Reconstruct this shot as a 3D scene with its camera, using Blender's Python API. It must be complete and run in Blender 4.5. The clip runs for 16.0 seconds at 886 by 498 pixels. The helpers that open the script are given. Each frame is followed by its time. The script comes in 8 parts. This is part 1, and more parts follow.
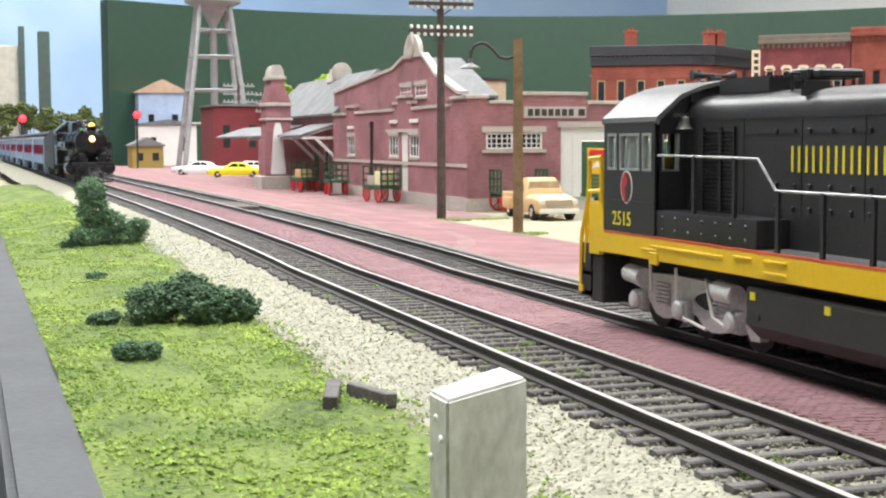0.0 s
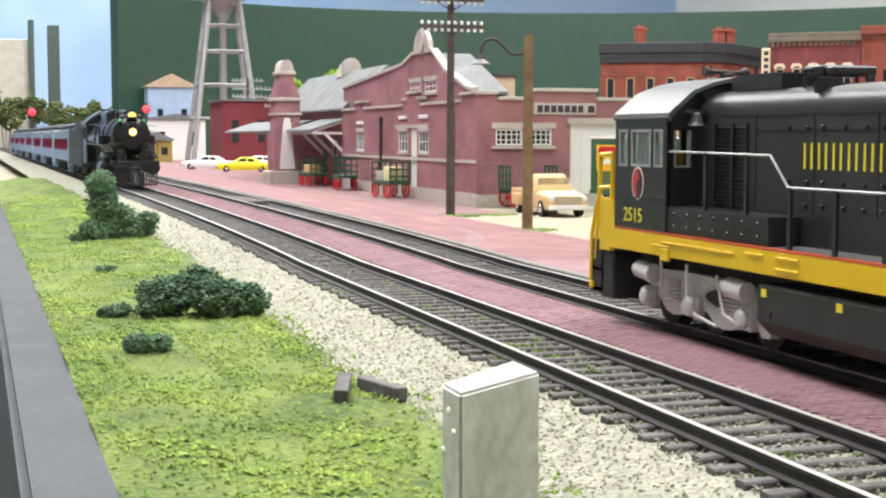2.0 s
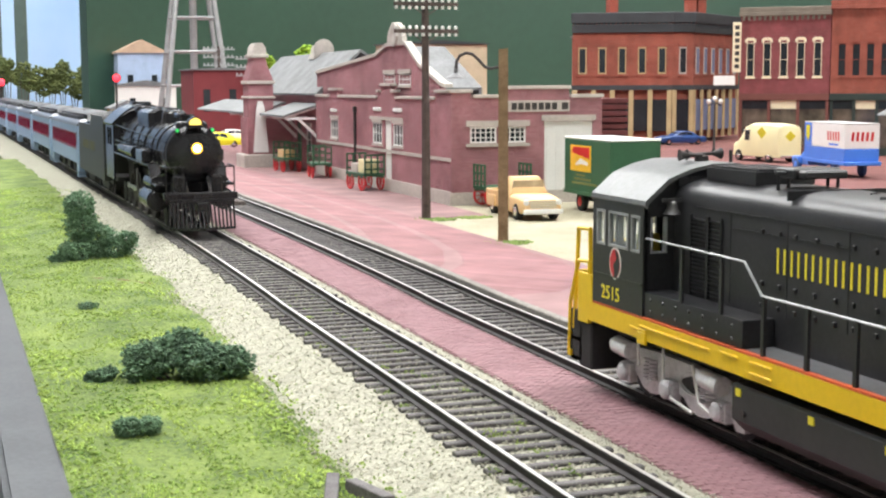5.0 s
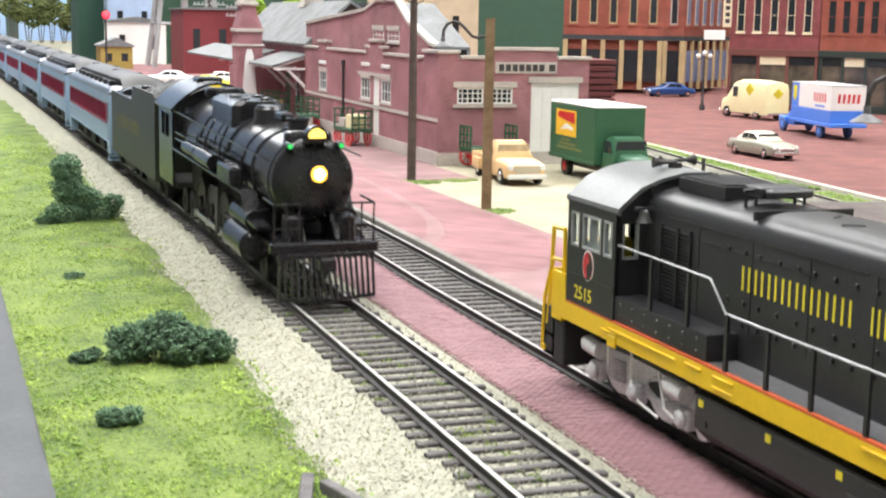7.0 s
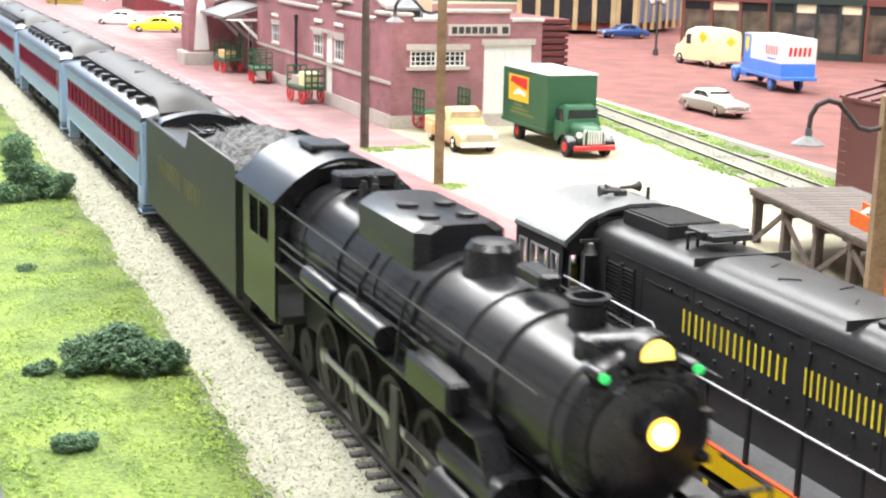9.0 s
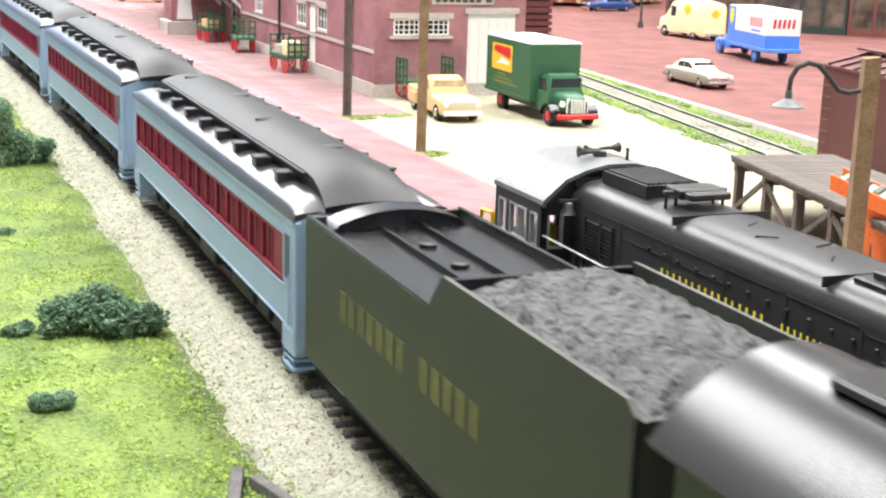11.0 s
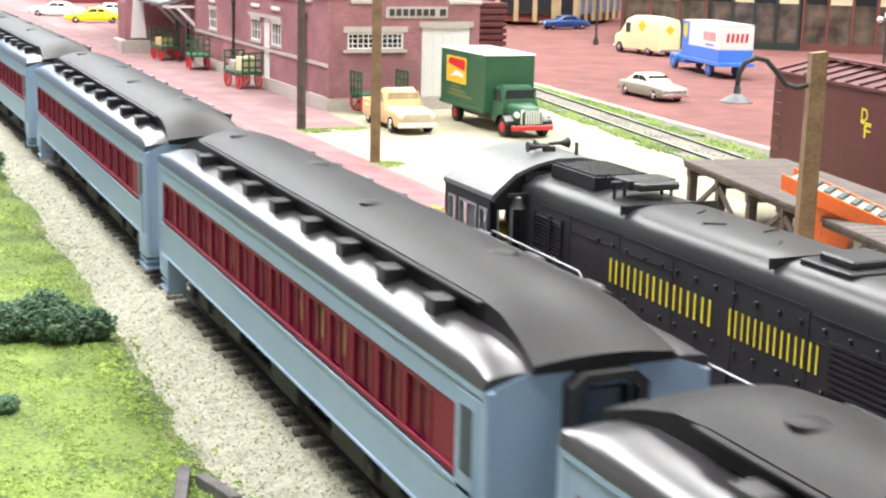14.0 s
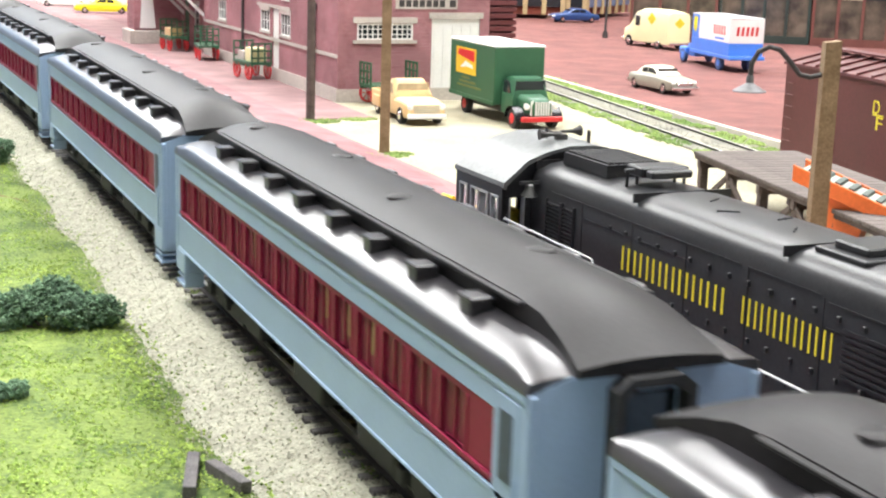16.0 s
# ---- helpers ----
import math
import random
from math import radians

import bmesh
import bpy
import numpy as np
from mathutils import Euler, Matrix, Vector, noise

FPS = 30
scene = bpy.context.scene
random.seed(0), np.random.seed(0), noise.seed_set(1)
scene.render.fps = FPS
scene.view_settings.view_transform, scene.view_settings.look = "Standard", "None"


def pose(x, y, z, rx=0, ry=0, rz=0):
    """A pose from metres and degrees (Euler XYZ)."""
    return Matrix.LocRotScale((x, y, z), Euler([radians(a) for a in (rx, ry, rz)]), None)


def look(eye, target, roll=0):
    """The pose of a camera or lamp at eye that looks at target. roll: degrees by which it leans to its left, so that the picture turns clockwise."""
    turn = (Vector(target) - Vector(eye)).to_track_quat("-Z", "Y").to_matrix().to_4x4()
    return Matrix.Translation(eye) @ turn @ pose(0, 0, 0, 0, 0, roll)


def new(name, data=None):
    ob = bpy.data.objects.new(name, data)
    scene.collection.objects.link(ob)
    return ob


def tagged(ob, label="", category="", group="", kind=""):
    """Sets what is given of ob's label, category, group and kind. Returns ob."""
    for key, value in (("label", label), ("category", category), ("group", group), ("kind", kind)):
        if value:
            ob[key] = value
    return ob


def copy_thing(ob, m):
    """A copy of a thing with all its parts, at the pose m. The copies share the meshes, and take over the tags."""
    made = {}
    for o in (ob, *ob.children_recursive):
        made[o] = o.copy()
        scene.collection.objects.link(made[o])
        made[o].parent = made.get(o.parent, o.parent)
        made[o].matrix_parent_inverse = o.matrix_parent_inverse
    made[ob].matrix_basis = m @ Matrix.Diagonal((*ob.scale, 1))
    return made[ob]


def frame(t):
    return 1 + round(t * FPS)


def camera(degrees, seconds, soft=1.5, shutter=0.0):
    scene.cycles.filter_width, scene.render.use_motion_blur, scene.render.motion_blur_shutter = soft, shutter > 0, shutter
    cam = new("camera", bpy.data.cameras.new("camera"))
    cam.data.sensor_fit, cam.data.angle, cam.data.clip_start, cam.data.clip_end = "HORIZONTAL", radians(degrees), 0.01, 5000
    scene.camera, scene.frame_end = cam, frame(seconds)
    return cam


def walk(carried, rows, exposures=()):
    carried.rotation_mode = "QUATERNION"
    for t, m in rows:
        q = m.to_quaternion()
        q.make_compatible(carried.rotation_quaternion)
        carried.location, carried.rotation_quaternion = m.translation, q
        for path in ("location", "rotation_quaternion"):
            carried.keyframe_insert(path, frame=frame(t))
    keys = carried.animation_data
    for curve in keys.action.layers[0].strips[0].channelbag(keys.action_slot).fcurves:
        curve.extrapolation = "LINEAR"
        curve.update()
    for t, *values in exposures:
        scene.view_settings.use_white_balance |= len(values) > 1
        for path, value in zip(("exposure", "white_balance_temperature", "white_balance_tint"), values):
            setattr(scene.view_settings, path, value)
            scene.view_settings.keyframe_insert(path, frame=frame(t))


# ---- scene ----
# Millimetre plan: a 1:87 model railway. y runs along the tracks away from the camera, x towards the station,
# z = 0 is the rail top of the main track.
MM = 0.001
cam = camera(35.65, 16.0, soft=2.2, shutter=0.5)
# seconds, eye in mm, yaw (left), pitch, roll in degrees
PATH = [
    (0, -93.47, -0.38, 37.27, -18.209, -4.491, -0.289),
    (0.5, -93.52, -0.22, 37.48, -18.16, -4.37, -0.053),
    (1, -93.59, -0.28, 37.06, -18.056, -4.367, 0.138),
    (1.5, -93.48, -0.22, 36.9, -17.972, -4.601, -0.023),
    (2, -94.13, -0.25, 36.98, -17.897, -4.642, 0.079),
    (2.5, -94.37, 0.51, 40.23, -17.916, -4.754, 0.174),
    (3, -95.05, 0.6, 43.93, -17.942, -5.228, -0.166),
    (3.5, -97.45, 0.86, 48.48, -18.598, -5.654, 0.138),
    (4, -97.94, -0.65, 55.26, -18.776, -6.123, 0.115),
    (4.2, -98.03, -0.61, 56.98, -18.843, -6.327, 0.056),
    (6.3, -95.69, -8.62, 73.69, -19.292, -8.239, -0.193),
    (6.5, -96.11, -8.7, 72.98, -19.39, -9.063, 0.551),
    (7, -96.66, -8.46, 79.36, -19.564, -9.409, 1.02),
    (7.5, -96.9, -9.04, 89.64, -19.681, -9.655, 1.367),
    (8, -96.6, -10.35, 96.95, -20.453, -11.03, 1.397),
    (8.5, -95.8, -9.95, 99.54, -21.563, -12.252, 1.222),
    (9, -96.05, -9.4, 102.32, -21.514, -12.54, 1.347),
    (11.3, -94.06, -10.53, 98.41, -22.323, -13.685, 1.613),
    (11.5, -93.15, -10.94, 98.05, -22.61, -13.744, 1.327),
    (12, -92.83, -10.88, 97.86, -23.402, -13.595, 1.29),
    (12.5, -91.38, -9.91, 95.34, -24.016, -13.054, 1.402),
    (13, -91.49, -10.08, 93.8, -24.153, -12.722, 1.176),
    (13.5, -91.49, -9.81, 93.17, -24.103, -12.513, 1.318),
    (14, -91.95, -10.2, 92.93, -23.811, -12.534, 1.385),
    (14.5, -91.66, -9.21, 91.44, -23.663, -12.552, 1.721),
    (15, -91.75, -9.49, 91.65, -23.513, -12.628, 1.613),
    (15.5, -91.55, -8.98, 91.23, -23.506, -12.674, 1.543),
    (16, -92.45, -9.29, 91.4, -23.522, -12.797, 1.673),
]


def cam_pose(x, y, z, yaw, pitch, roll):
    a, p = radians(yaw), radians(pitch)
    eye = Vector((x, y, z)) * MM
    return look(eye, eye + Vector((-math.sin(a) * math.cos(p), math.cos(a) * math.cos(p), math.sin(p))), roll)


walk(cam, [(r[0], cam_pose(*r[1:])) for r in PATH], exposures=[(0, 0.14), (4.2, 0.13), (7.0, 0.26), (9.0, 0.77), (11.5, 0.70), (16.0, 0.60)])


# ---------------- light ----------------
world = bpy.data.worlds.new("room_air")
scene.world = world
world.use_nodes = True
world.node_tree.nodes["Background"].inputs[0].default_value = (0.88, 0.95, 1.0, 1)
world.node_tree.nodes["Background"].inputs[1].default_value = 0.10


# ---------------- materials ----------------
def nd(nt, kind, **kw):
    n = nt.nodes.new(kind)
    for k, v in kw.items():
        n.inputs[k.replace("_", " ")].default_value = v
    return n


def mat(name, col, rough=0.6, metal=0.0, var=0.15, grain=900.0, bump=0.15, depth=0.0002, col2=None, blotch=60.0, spec=0.5, coat=0.0):
    """A surface whose colour varies at two scales, with a fine relief."""
    m = bpy.data.materials.new(name)
    m.use_nodes = True
    nt = m.node_tree
    b = nt.nodes["Principled BSDF"]
    tc = nt.nodes.new("ShaderNodeTexCoord")
    n1 = nd(nt, "ShaderNodeTexNoise", Scale=grain, Detail=3.0)
    n2 = nd(nt, "ShaderNodeTexNoise", Scale=blotch, Detail=4.0)
    for n in (n1, n2):
        nt.links.new(tc.outputs["Object"], n.inputs["Vector"])
    add = nt.nodes.new("ShaderNodeMath")
    add.operation = "ADD"
    nt.links.new(n1.outputs["Fac"], add.inputs[0])
    nt.links.new(n2.outputs["Fac"], add.inputs[1])
    ramp = nt.nodes.new("ShaderNodeValToRGB")
    half = nt.nodes.new("ShaderNodeMath")
    half.operation = "MULTIPLY"
    half.inputs[1].default_value = 0.5
    nt.links.new(add.outputs[0], half.inputs[0])
    nt.links.new(half.outputs[0], ramp.inputs[0])
    c2 = col2 or tuple(min(1.0, c * (1 + var)) for c in col)
    c1 = col if col2 else tuple(c * (1 - var) for c in col)
    ramp.color_ramp.elements[0].position, ramp.color_ramp.elements[1].position = 0.36, 0.64
    ramp.color_ramp.elements[0].color, ramp.color_ramp.elements[1].color = (*c1, 1), (*c2, 1)
    nt.links.new(ramp.outputs[0], b.inputs["Base Color"])
    b.inputs["Roughness"].default_value, b.inputs["Metallic"].default_value = rough, metal
    b.inputs["Specular IOR Level"].default_value = spec
    b.inputs["Coat Weight"].default_value = coat
    if bump:
        bp = nd(nt, "ShaderNodeBump", Strength=bump, Distance=depth)
        nt.links.new(n1.outputs["Fac"], bp.inputs["Height"])
        nt.links.new(bp.outputs[0], b.inputs["Normal"])
    return m


def per_piece(m, amount=0.35):
    """Lightness differs from piece to piece."""
    nt = m.node_tree
    b = nt.nodes["Principled BSDF"]
    src = b.inputs["Base Color"].links[0].from_socket
    info, geo = nt.nodes.new("ShaderNodeObjectInfo"), nt.nodes.new("ShaderNodeNewGeometry")
    add = nt.nodes.new("ShaderNodeMath")
    add.operation = "ADD"
    nt.links.new(info.outputs["Random"], add.inputs[0])
    nt.links.new(geo.outputs["Random Per Island"], add.inputs[1])
    mr = nt.nodes.new("ShaderNodeMapRange")
    for k, v in zip(("From Min", "From Max", "To Min", "To Max"), (0, 2, 1 - amount, 1 + amount)):
        mr.inputs[k].default_value = v
    nt.links.new(add.outputs[0], mr.inputs["Value"])
    hsv = nt.nodes.new("ShaderNodeHueSaturation")
    nt.links.new(mr.outputs[0], hsv.inputs["Value"])
    nt.links.new(src, hsv.inputs["Color"])
    nt.links.new(hsv.outputs[0], b.inputs["Base Color"])
    return m


def brick_mat(name, col, col2, mortar, w=2.6, h=0.9, joint=0.12):
    """Small cast brickwork of a model wall: courses run level on every upright face."""
    m = bpy.data.materials.new(name)
    m.use_nodes = True
    nt = m.node_tree
    b = nt.nodes["Principled BSDF"]
    tc = nt.nodes.new("ShaderNodeTexCoord")
    sep, com, add = nt.nodes.new("ShaderNodeSeparateXYZ"), nt.nodes.new("ShaderNodeCombineXYZ"), nt.nodes.new("ShaderNodeMath")
    nt.links.new(tc.outputs["Object"], sep.inputs[0])
    nt.links.new(sep.outputs["X"], add.inputs[0])
    nt.links.new(sep.outputs["Y"], add.inputs[1])
    nt.links.new(add.outputs[0], com.inputs["X"])
    nt.links.new(sep.outputs["Z"], com.inputs["Y"])
    br = nt.nodes.new("ShaderNodeTexBrick")
    br.inputs["Scale"].default_value = 1.0
    br.inputs["Brick Width"].default_value, br.inputs["Row Height"].default_value = w * MM, h * MM
    br.inputs["Mortar Size"].default_value = joint * MM
    br.inputs["Color1"].default_value, br.inputs["Color2"].default_value = (*col, 1), (*col2, 1)
    br.inputs["Mortar"].default_value = (*mortar, 1)
    nt.links.new(com.outputs[0], br.inputs["Vector"])
    nz = nd(nt, "ShaderNodeTexNoise", Scale=45.0, Detail=5.0)
    nt.links.new(tc.outputs["Object"], nz.inputs["Vector"])
    mr = nt.nodes.new("ShaderNodeMapRange")
    for k, v in zip(("From Min", "From Max", "To Min", "To Max"), (0.3, 0.7, 0.75, 1.25)):
        mr.inputs[k].default_value = v
    nt.links.new(nz.outputs["Fac"], mr.inputs["Value"])
    hsv = nt.nodes.new("ShaderNodeHueSaturation")
    nt.links.new(br.outputs["Color"], hsv.inputs["Color"])
    nt.links.new(mr.outputs[0], hsv.inputs["Value"])
    nt.links.new(hsv.outputs[0], b.inputs["Base Color"])
    bp = nd(nt, "ShaderNodeBump", Strength=0.5, Distance=0.0002)
    bp.invert = True
    nt.links.new(br.outputs["Fac"], bp.inputs["Height"])
    nt.links.new(bp.outputs[0], b.inputs["Normal"])
    b.inputs["Roughness"].default_value = 0.85
    return m


def glow(name, col, strength):
    m = bpy.data.materials.new(name)
    m.use_nodes = True
    b = m.node_tree.nodes["Principled BSDF"]
    b.inputs["Base Color"].default_value = (*col, 1)
    b.inputs["Emission Color"].default_value = (*col, 1)
    b.inputs["Emission Strength"].default_value = strength
    return m


def glass(name, col=(0.8, 0.85, 0.88), rough=0.05):
    m = bpy.data.materials.new(name)
    m.use_nodes = True
    b = m.node_tree.nodes["Principled BSDF"]
    b.inputs["Base Color"].default_value = (*col, 1)
    b.inputs["Roughness"].default_value = rough
    b.inputs["Transmission Weight"].default_value = 0.85
    b.inputs["IOR"].default_value = 1.1
    return m


GRASS = per_piece(mat("turf", (0.035, 0.07, 0.014), 0.95, var=0.5, grain=900, bump=0.8, depth=0.0008, col2=(0.19, 0.25, 0.055), blotch=60), 0.3)
TUFT = per_piece(mat("turf_foam", (0.09, 0.165, 0.03), 0.95, grain=900, bump=0.6, depth=0.0004, col2=(0.29, 0.37, 0.085), blotch=40), 0.6)
VERGE = per_piece(mat("verge_foam", (0.07, 0.125, 0.028), 0.95, grain=900, bump=0.6, depth=0.0004, col2=(0.22, 0.29, 0.08), blotch=30), 0.6)
BUSHM = per_piece(mat("bush_foam", (0.045, 0.10, 0.055), 0.9, grain=2500, bump=0.8, depth=0.0003, col2=(0.20, 0.33, 0.195), blotch=200), 0.7)
LIME = per_piece(mat("lime_foliage", (0.16, 0.30, 0.02), 0.9, grain=800, bump=0.6, depth=0.0004, col2=(0.35, 0.5, 0.05), blotch=100), 0.3)
GREYBAL = per_piece(mat("dusty_ballast", (0.17, 0.165, 0.14), 0.9, grain=1500, bump=0.7, depth=0.0004, col2=(0.33, 0.32, 0.26), blotch=80), 0.35)
BALLAST = per_piece(mat("limestone_ballast", (0.245, 0.24, 0.185), 0.9, grain=1200, bump=0.8, depth=0.0005, col2=(0.42, 0.41, 0.325), blotch=300), 0.4)
CINDER = per_piece(mat("dark_ballast", (0.10, 0.095, 0.09), 0.9, grain=1500, bump=0.7, depth=0.0004, col2=(0.30, 0.28, 0.25), blotch=120), 0.3)
TIE = per_piece(mat("creosoted_tie", (0.055, 0.05, 0.05), 0.8, grain=2500, bump=0.5, depth=0.0001, col2=(0.15, 0.14, 0.14), blotch=300), 0.35)
RAIL = mat("weathered_rail_side", (0.045, 0.04, 0.04), 0.55, 0.4, var=0.3, grain=1500)
RAILTOP = mat("polished_rail_head", (0.58, 0.57, 0.55), 0.38, 0.7, var=0.2, grain=2500, bump=0.05)
PAVE = per_piece(mat("paving_brick", (0.20, 0.10, 0.112), 0.85, grain=1500, bump=0.4, col2=(0.31, 0.175, 0.19), blotch=80), 0.22)
MORTAR = mat("paving_joint", (0.20, 0.115, 0.115), 0.95, grain=1500, bump=0.4)
PLATM = brick_mat("platform_brick", (0.21, 0.095, 0.10), (0.265, 0.13, 0.137), (0.25, 0.145, 0.145), 2.4, 1.2, 0.1)
STREETM = brick_mat("street_brick", (0.135, 0.045, 0.04), (0.18, 0.065, 0.058), (0.13, 0.06, 0.055), 2.4, 1.2, 0.1)
SAND = mat("cream_gravel", (0.285, 0.26, 0.18), 0.95, grain=900, bump=0.6, depth=0.0005, col2=(0.40, 0.37, 0.27), blotch=30)
EDGEM = mat("dirty_edge_concrete", (0.15, 0.14, 0.125), 0.9, grain=700, bump=0.3, col2=(0.26, 0.245, 0.22), blotch=40)
CONC = mat("concrete", (0.55, 0.52, 0.45), 0.85, grain=700, bump=0.3)
STONE = mat("pale_cast_stone", (0.48, 0.44, 0.40), 0.85, grain=600, var=0.15)
SBRICK = brick_mat("station_brick", (0.235, 0.078, 0.092), (0.32, 0.122, 0.142), (0.40, 0.25, 0.26))
RBRICK = brick_mat("red_brick", (0.25, 0.052, 0.034), (0.31, 0.08, 0.05), (0.26, 0.11, 0.08))
MBRICK = brick_mat("maroon_brick", (0.18, 0.036, 0.042), (0.23, 0.055, 0.06), (0.21, 0.08, 0.08))
CORN = mat("dark_cornice", (0.035, 0.04, 0.045), 0.7)
TAN = mat("tan_paint", (0.45, 0.34, 0.18), 0.7)
WHITE = mat("white_paint", (0.80, 0.80, 0.78), 0.5, var=0.05, bump=0.05)
CREAM = mat("cream_paint", (0.78, 0.70, 0.50), 0.5, var=0.06, bump=0.05)
GREYROOF = mat("grey_slate_roof", (0.17, 0.175, 0.18), 0.8, grain=500, var=0.25)
DOORGL = mat("shaded_door_glass", (0.05, 0.065, 0.09), 0.5, bump=0.0, var=0.2)
DARKGL = mat("dark_glazing", (0.02, 0.025, 0.03), 0.12, bump=0.0, var=0.2)
SHOPGL = mat("shop_display_glass", (0.025, 0.022, 0.02), 0.15, bump=0.0, grain=60, blotch=14, col2=(0.16, 0.13, 0.10))
DRAB = mat("drab_cornice_paint", (0.17, 0.145, 0.115), 0.7, var=0.2)
BLUEGL = mat("blue_drawn_blind", (0.13, 0.17, 0.30), 0.4, bump=0.0)
BLACK = mat("black_locomotive_paint", (0.018, 0.018, 0.02), 0.36, var=0.35, grain=1500, bump=0.05, blotch=60, col2=(0.032, 0.032, 0.035), spec=0.36)
STEAMBLK = mat("satin_black_boiler_paint", (0.008, 0.008, 0.010), 0.26, var=0.35, grain=1800, bump=0.06, col2=(0.020, 0.019, 0.022), spec=0.45)
TENDERM = mat("tender_black_green", (0.022, 0.025, 0.018), 0.5, var=0.15, grain=1800, bump=0.05)
ROOFGREY = mat("dusty_cab_roof", (0.115, 0.12, 0.122), 0.42, grain=900, var=0.2)
YELLOW = mat("yellow_sill_paint", (0.80, 0.52, 0.01), 0.4, var=0.06, bump=0.05)
YELLOWL = mat("yellow_lettering", (0.78, 0.66, 0.04), 0.5, var=0.03, bump=0.0)
REDL = mat("red_pinstripe", (0.6, 0.10, 0.03), 0.5, var=0.03, bump=0.0)
REDM = mat("red_emblem", (0.50, 0.03, 0.04), 0.5, var=0.03, bump=0.0)
SILVER = mat("aluminium_truck_paint", (0.60, 0.60, 0.62), 0.42, 0.15, var=0.2, grain=1200, bump=0.15)
STEEL = mat("bare_steel", (0.5, 0.5, 0.5), 0.3, 0.9, var=0.1)
DARKU = mat("dark_underframe", (0.02, 0.02, 0.022), 0.7, var=0.3)
COACHB = mat("light_blue_coach_paint", (0.27, 0.37, 0.52), 0.42, var=0.06, grain=1500, bump=0.03)
MAROON = mat("maroon_window_band", (0.20, 0.012, 0.040), 0.42, var=0.12, grain=1500, bump=0.04, spec=0.2)
MAROOND = mat("dark_red_window", (0.13, 0.011, 0.030), 0.35, var=0.2, bump=0.0, spec=0.25)
BLIND = mat("lit_window_blind", (0.24, 0.15, 0.06), 0.4, var=0.2, bump=0.0)
COACHR = mat("black_coach_roof", (0.014, 0.013, 0.014), 0.48, var=0.35, grain=1500, bump=0.05, spec=0.22)
COACHS = mat("glossy_lower_roof", (0.030, 0.028, 0.032), 0.28, var=0.25, grain=1500, bump=0.03, spec=1.0)
COAL = mat("coal", (0.012, 0.012, 0.013), 0.55, var=0.5, grain=900, bump=1.0, depth=0.0012, col2=(0.055, 0.055, 0.058), blotch=500)
WOOD = mat("weathered_brown_wood", (0.17, 0.11, 0.055), 0.85, grain=1500, bump=0.5, col2=(0.30, 0.21, 0.12), blotch=200)
DARKWOOD = mat("dark_stained_timber", (0.055, 0.04, 0.035), 0.85, grain=1500, bump=0.5, col2=(0.12, 0.09, 0.08), blotch=200)
DOCKM = mat("grey_brown_planks", (0.075, 0.06, 0.055), 0.9, grain=1200, bump=0.4, col2=(0.14, 0.118, 0.108), blotch=120)
BOXC = mat("boxcar_brown_paint", (0.09, 0.018, 0.018), 0.55, var=0.15, grain=900, bump=0.08)
ORANGE = mat("orange_enamel", (0.80, 0.17, 0.04), 0.45, var=0.1)
GREEN = mat("dark_green_paint", (0.03, 0.11, 0.055), 0.45, var=0.08)
RED = mat("bright_red_paint", (0.60, 0.02, 0.025), 0.4, var=0.08)
BLUE = mat("sky_blue_enamel", (0.06, 0.22, 0.75), 0.35, var=0.05)
NAVY = mat("navy_car_paint", (0.02, 0.06, 0.20), 0.3, var=0.1)
PEACH = mat("peach_orange_paint", (0.72, 0.48, 0.24), 0.4, var=0.08)
PALEY = mat("pale_yellow_paint", (0.82, 0.76, 0.45), 0.4, var=0.05)
LEMON = mat("lemon_yellow_paint", (0.80, 0.72, 0.02), 0.4, var=0.05)
SEDANM = mat("grey_green_car_paint", (0.30, 0.30, 0.24), 0.3, var=0.08)
CHROME = mat("chrome", (0.8, 0.8, 0.8), 0.15, 1.0, var=0.05, bump=0.0)
TYRE = mat("black_tyre", (0.02, 0.02, 0.02), 0.8)
POSTM = mat("pale_grey_cast_post", (0.52, 0.52, 0.49), 0.7, grain=500, var=0.2, bump=0.3, blotch=120)
FASC = mat("grey_fascia_paint", (0.12, 0.125, 0.132), 0.95, var=0.1, spec=0.05)
CARPET = mat("grey_green_carpet", (0.22, 0.27, 0.25), 0.95, grain=300, var=0.15)
GREENWALL = mat("green_backdrop_paint", (0.028, 0.068, 0.045), 0.45, var=0.08, grain=60, bump=0.03, blotch=3)
SKYWALL = mat("sky_blue_backdrop_paint", (0.30, 0.47, 0.78), 0.7, var=0.08, grain=3, bump=0.0, blotch=1.2, col2=(0.46, 0.62, 0.86))
WARMGREY = mat("warm_grey_wall_paint", (0.34, 0.325, 0.31), 0.85, var=0.05, grain=40, blotch=2)
PLASTER = mat("white_room_plaster", (0.85, 0.85, 0.83), 0.8, var=0.03, grain=40, blotch=2)
SHADEM = mat("dull_grey_shade", (0.14, 0.14, 0.145), 0.45, 0.2, var=0.2)
IRON = mat("galvanised_iron", (0.40, 0.41, 0.42), 0.5, 0.5, var=0.2)
RUST = mat("dark_iron", (0.05, 0.045, 0.045), 0.6, 0.3, var=0.3)
LITY = glow("headlamp_glow", (1.0, 0.52, 0.05), 3.2)
LITHOT = glow("headlamp_core", (1.0, 0.80, 0.45), 14.0)
NUMB = glow("number_lamp_glow", (1.0, 0.75, 0.15), 1.2)
GREENL = glow("green_marker_glow", (0.03, 0.6, 0.12), 0.6)
REDGLOW = glow("red_signal_glow", (1.0, 0.03, 0.05), 2.6)
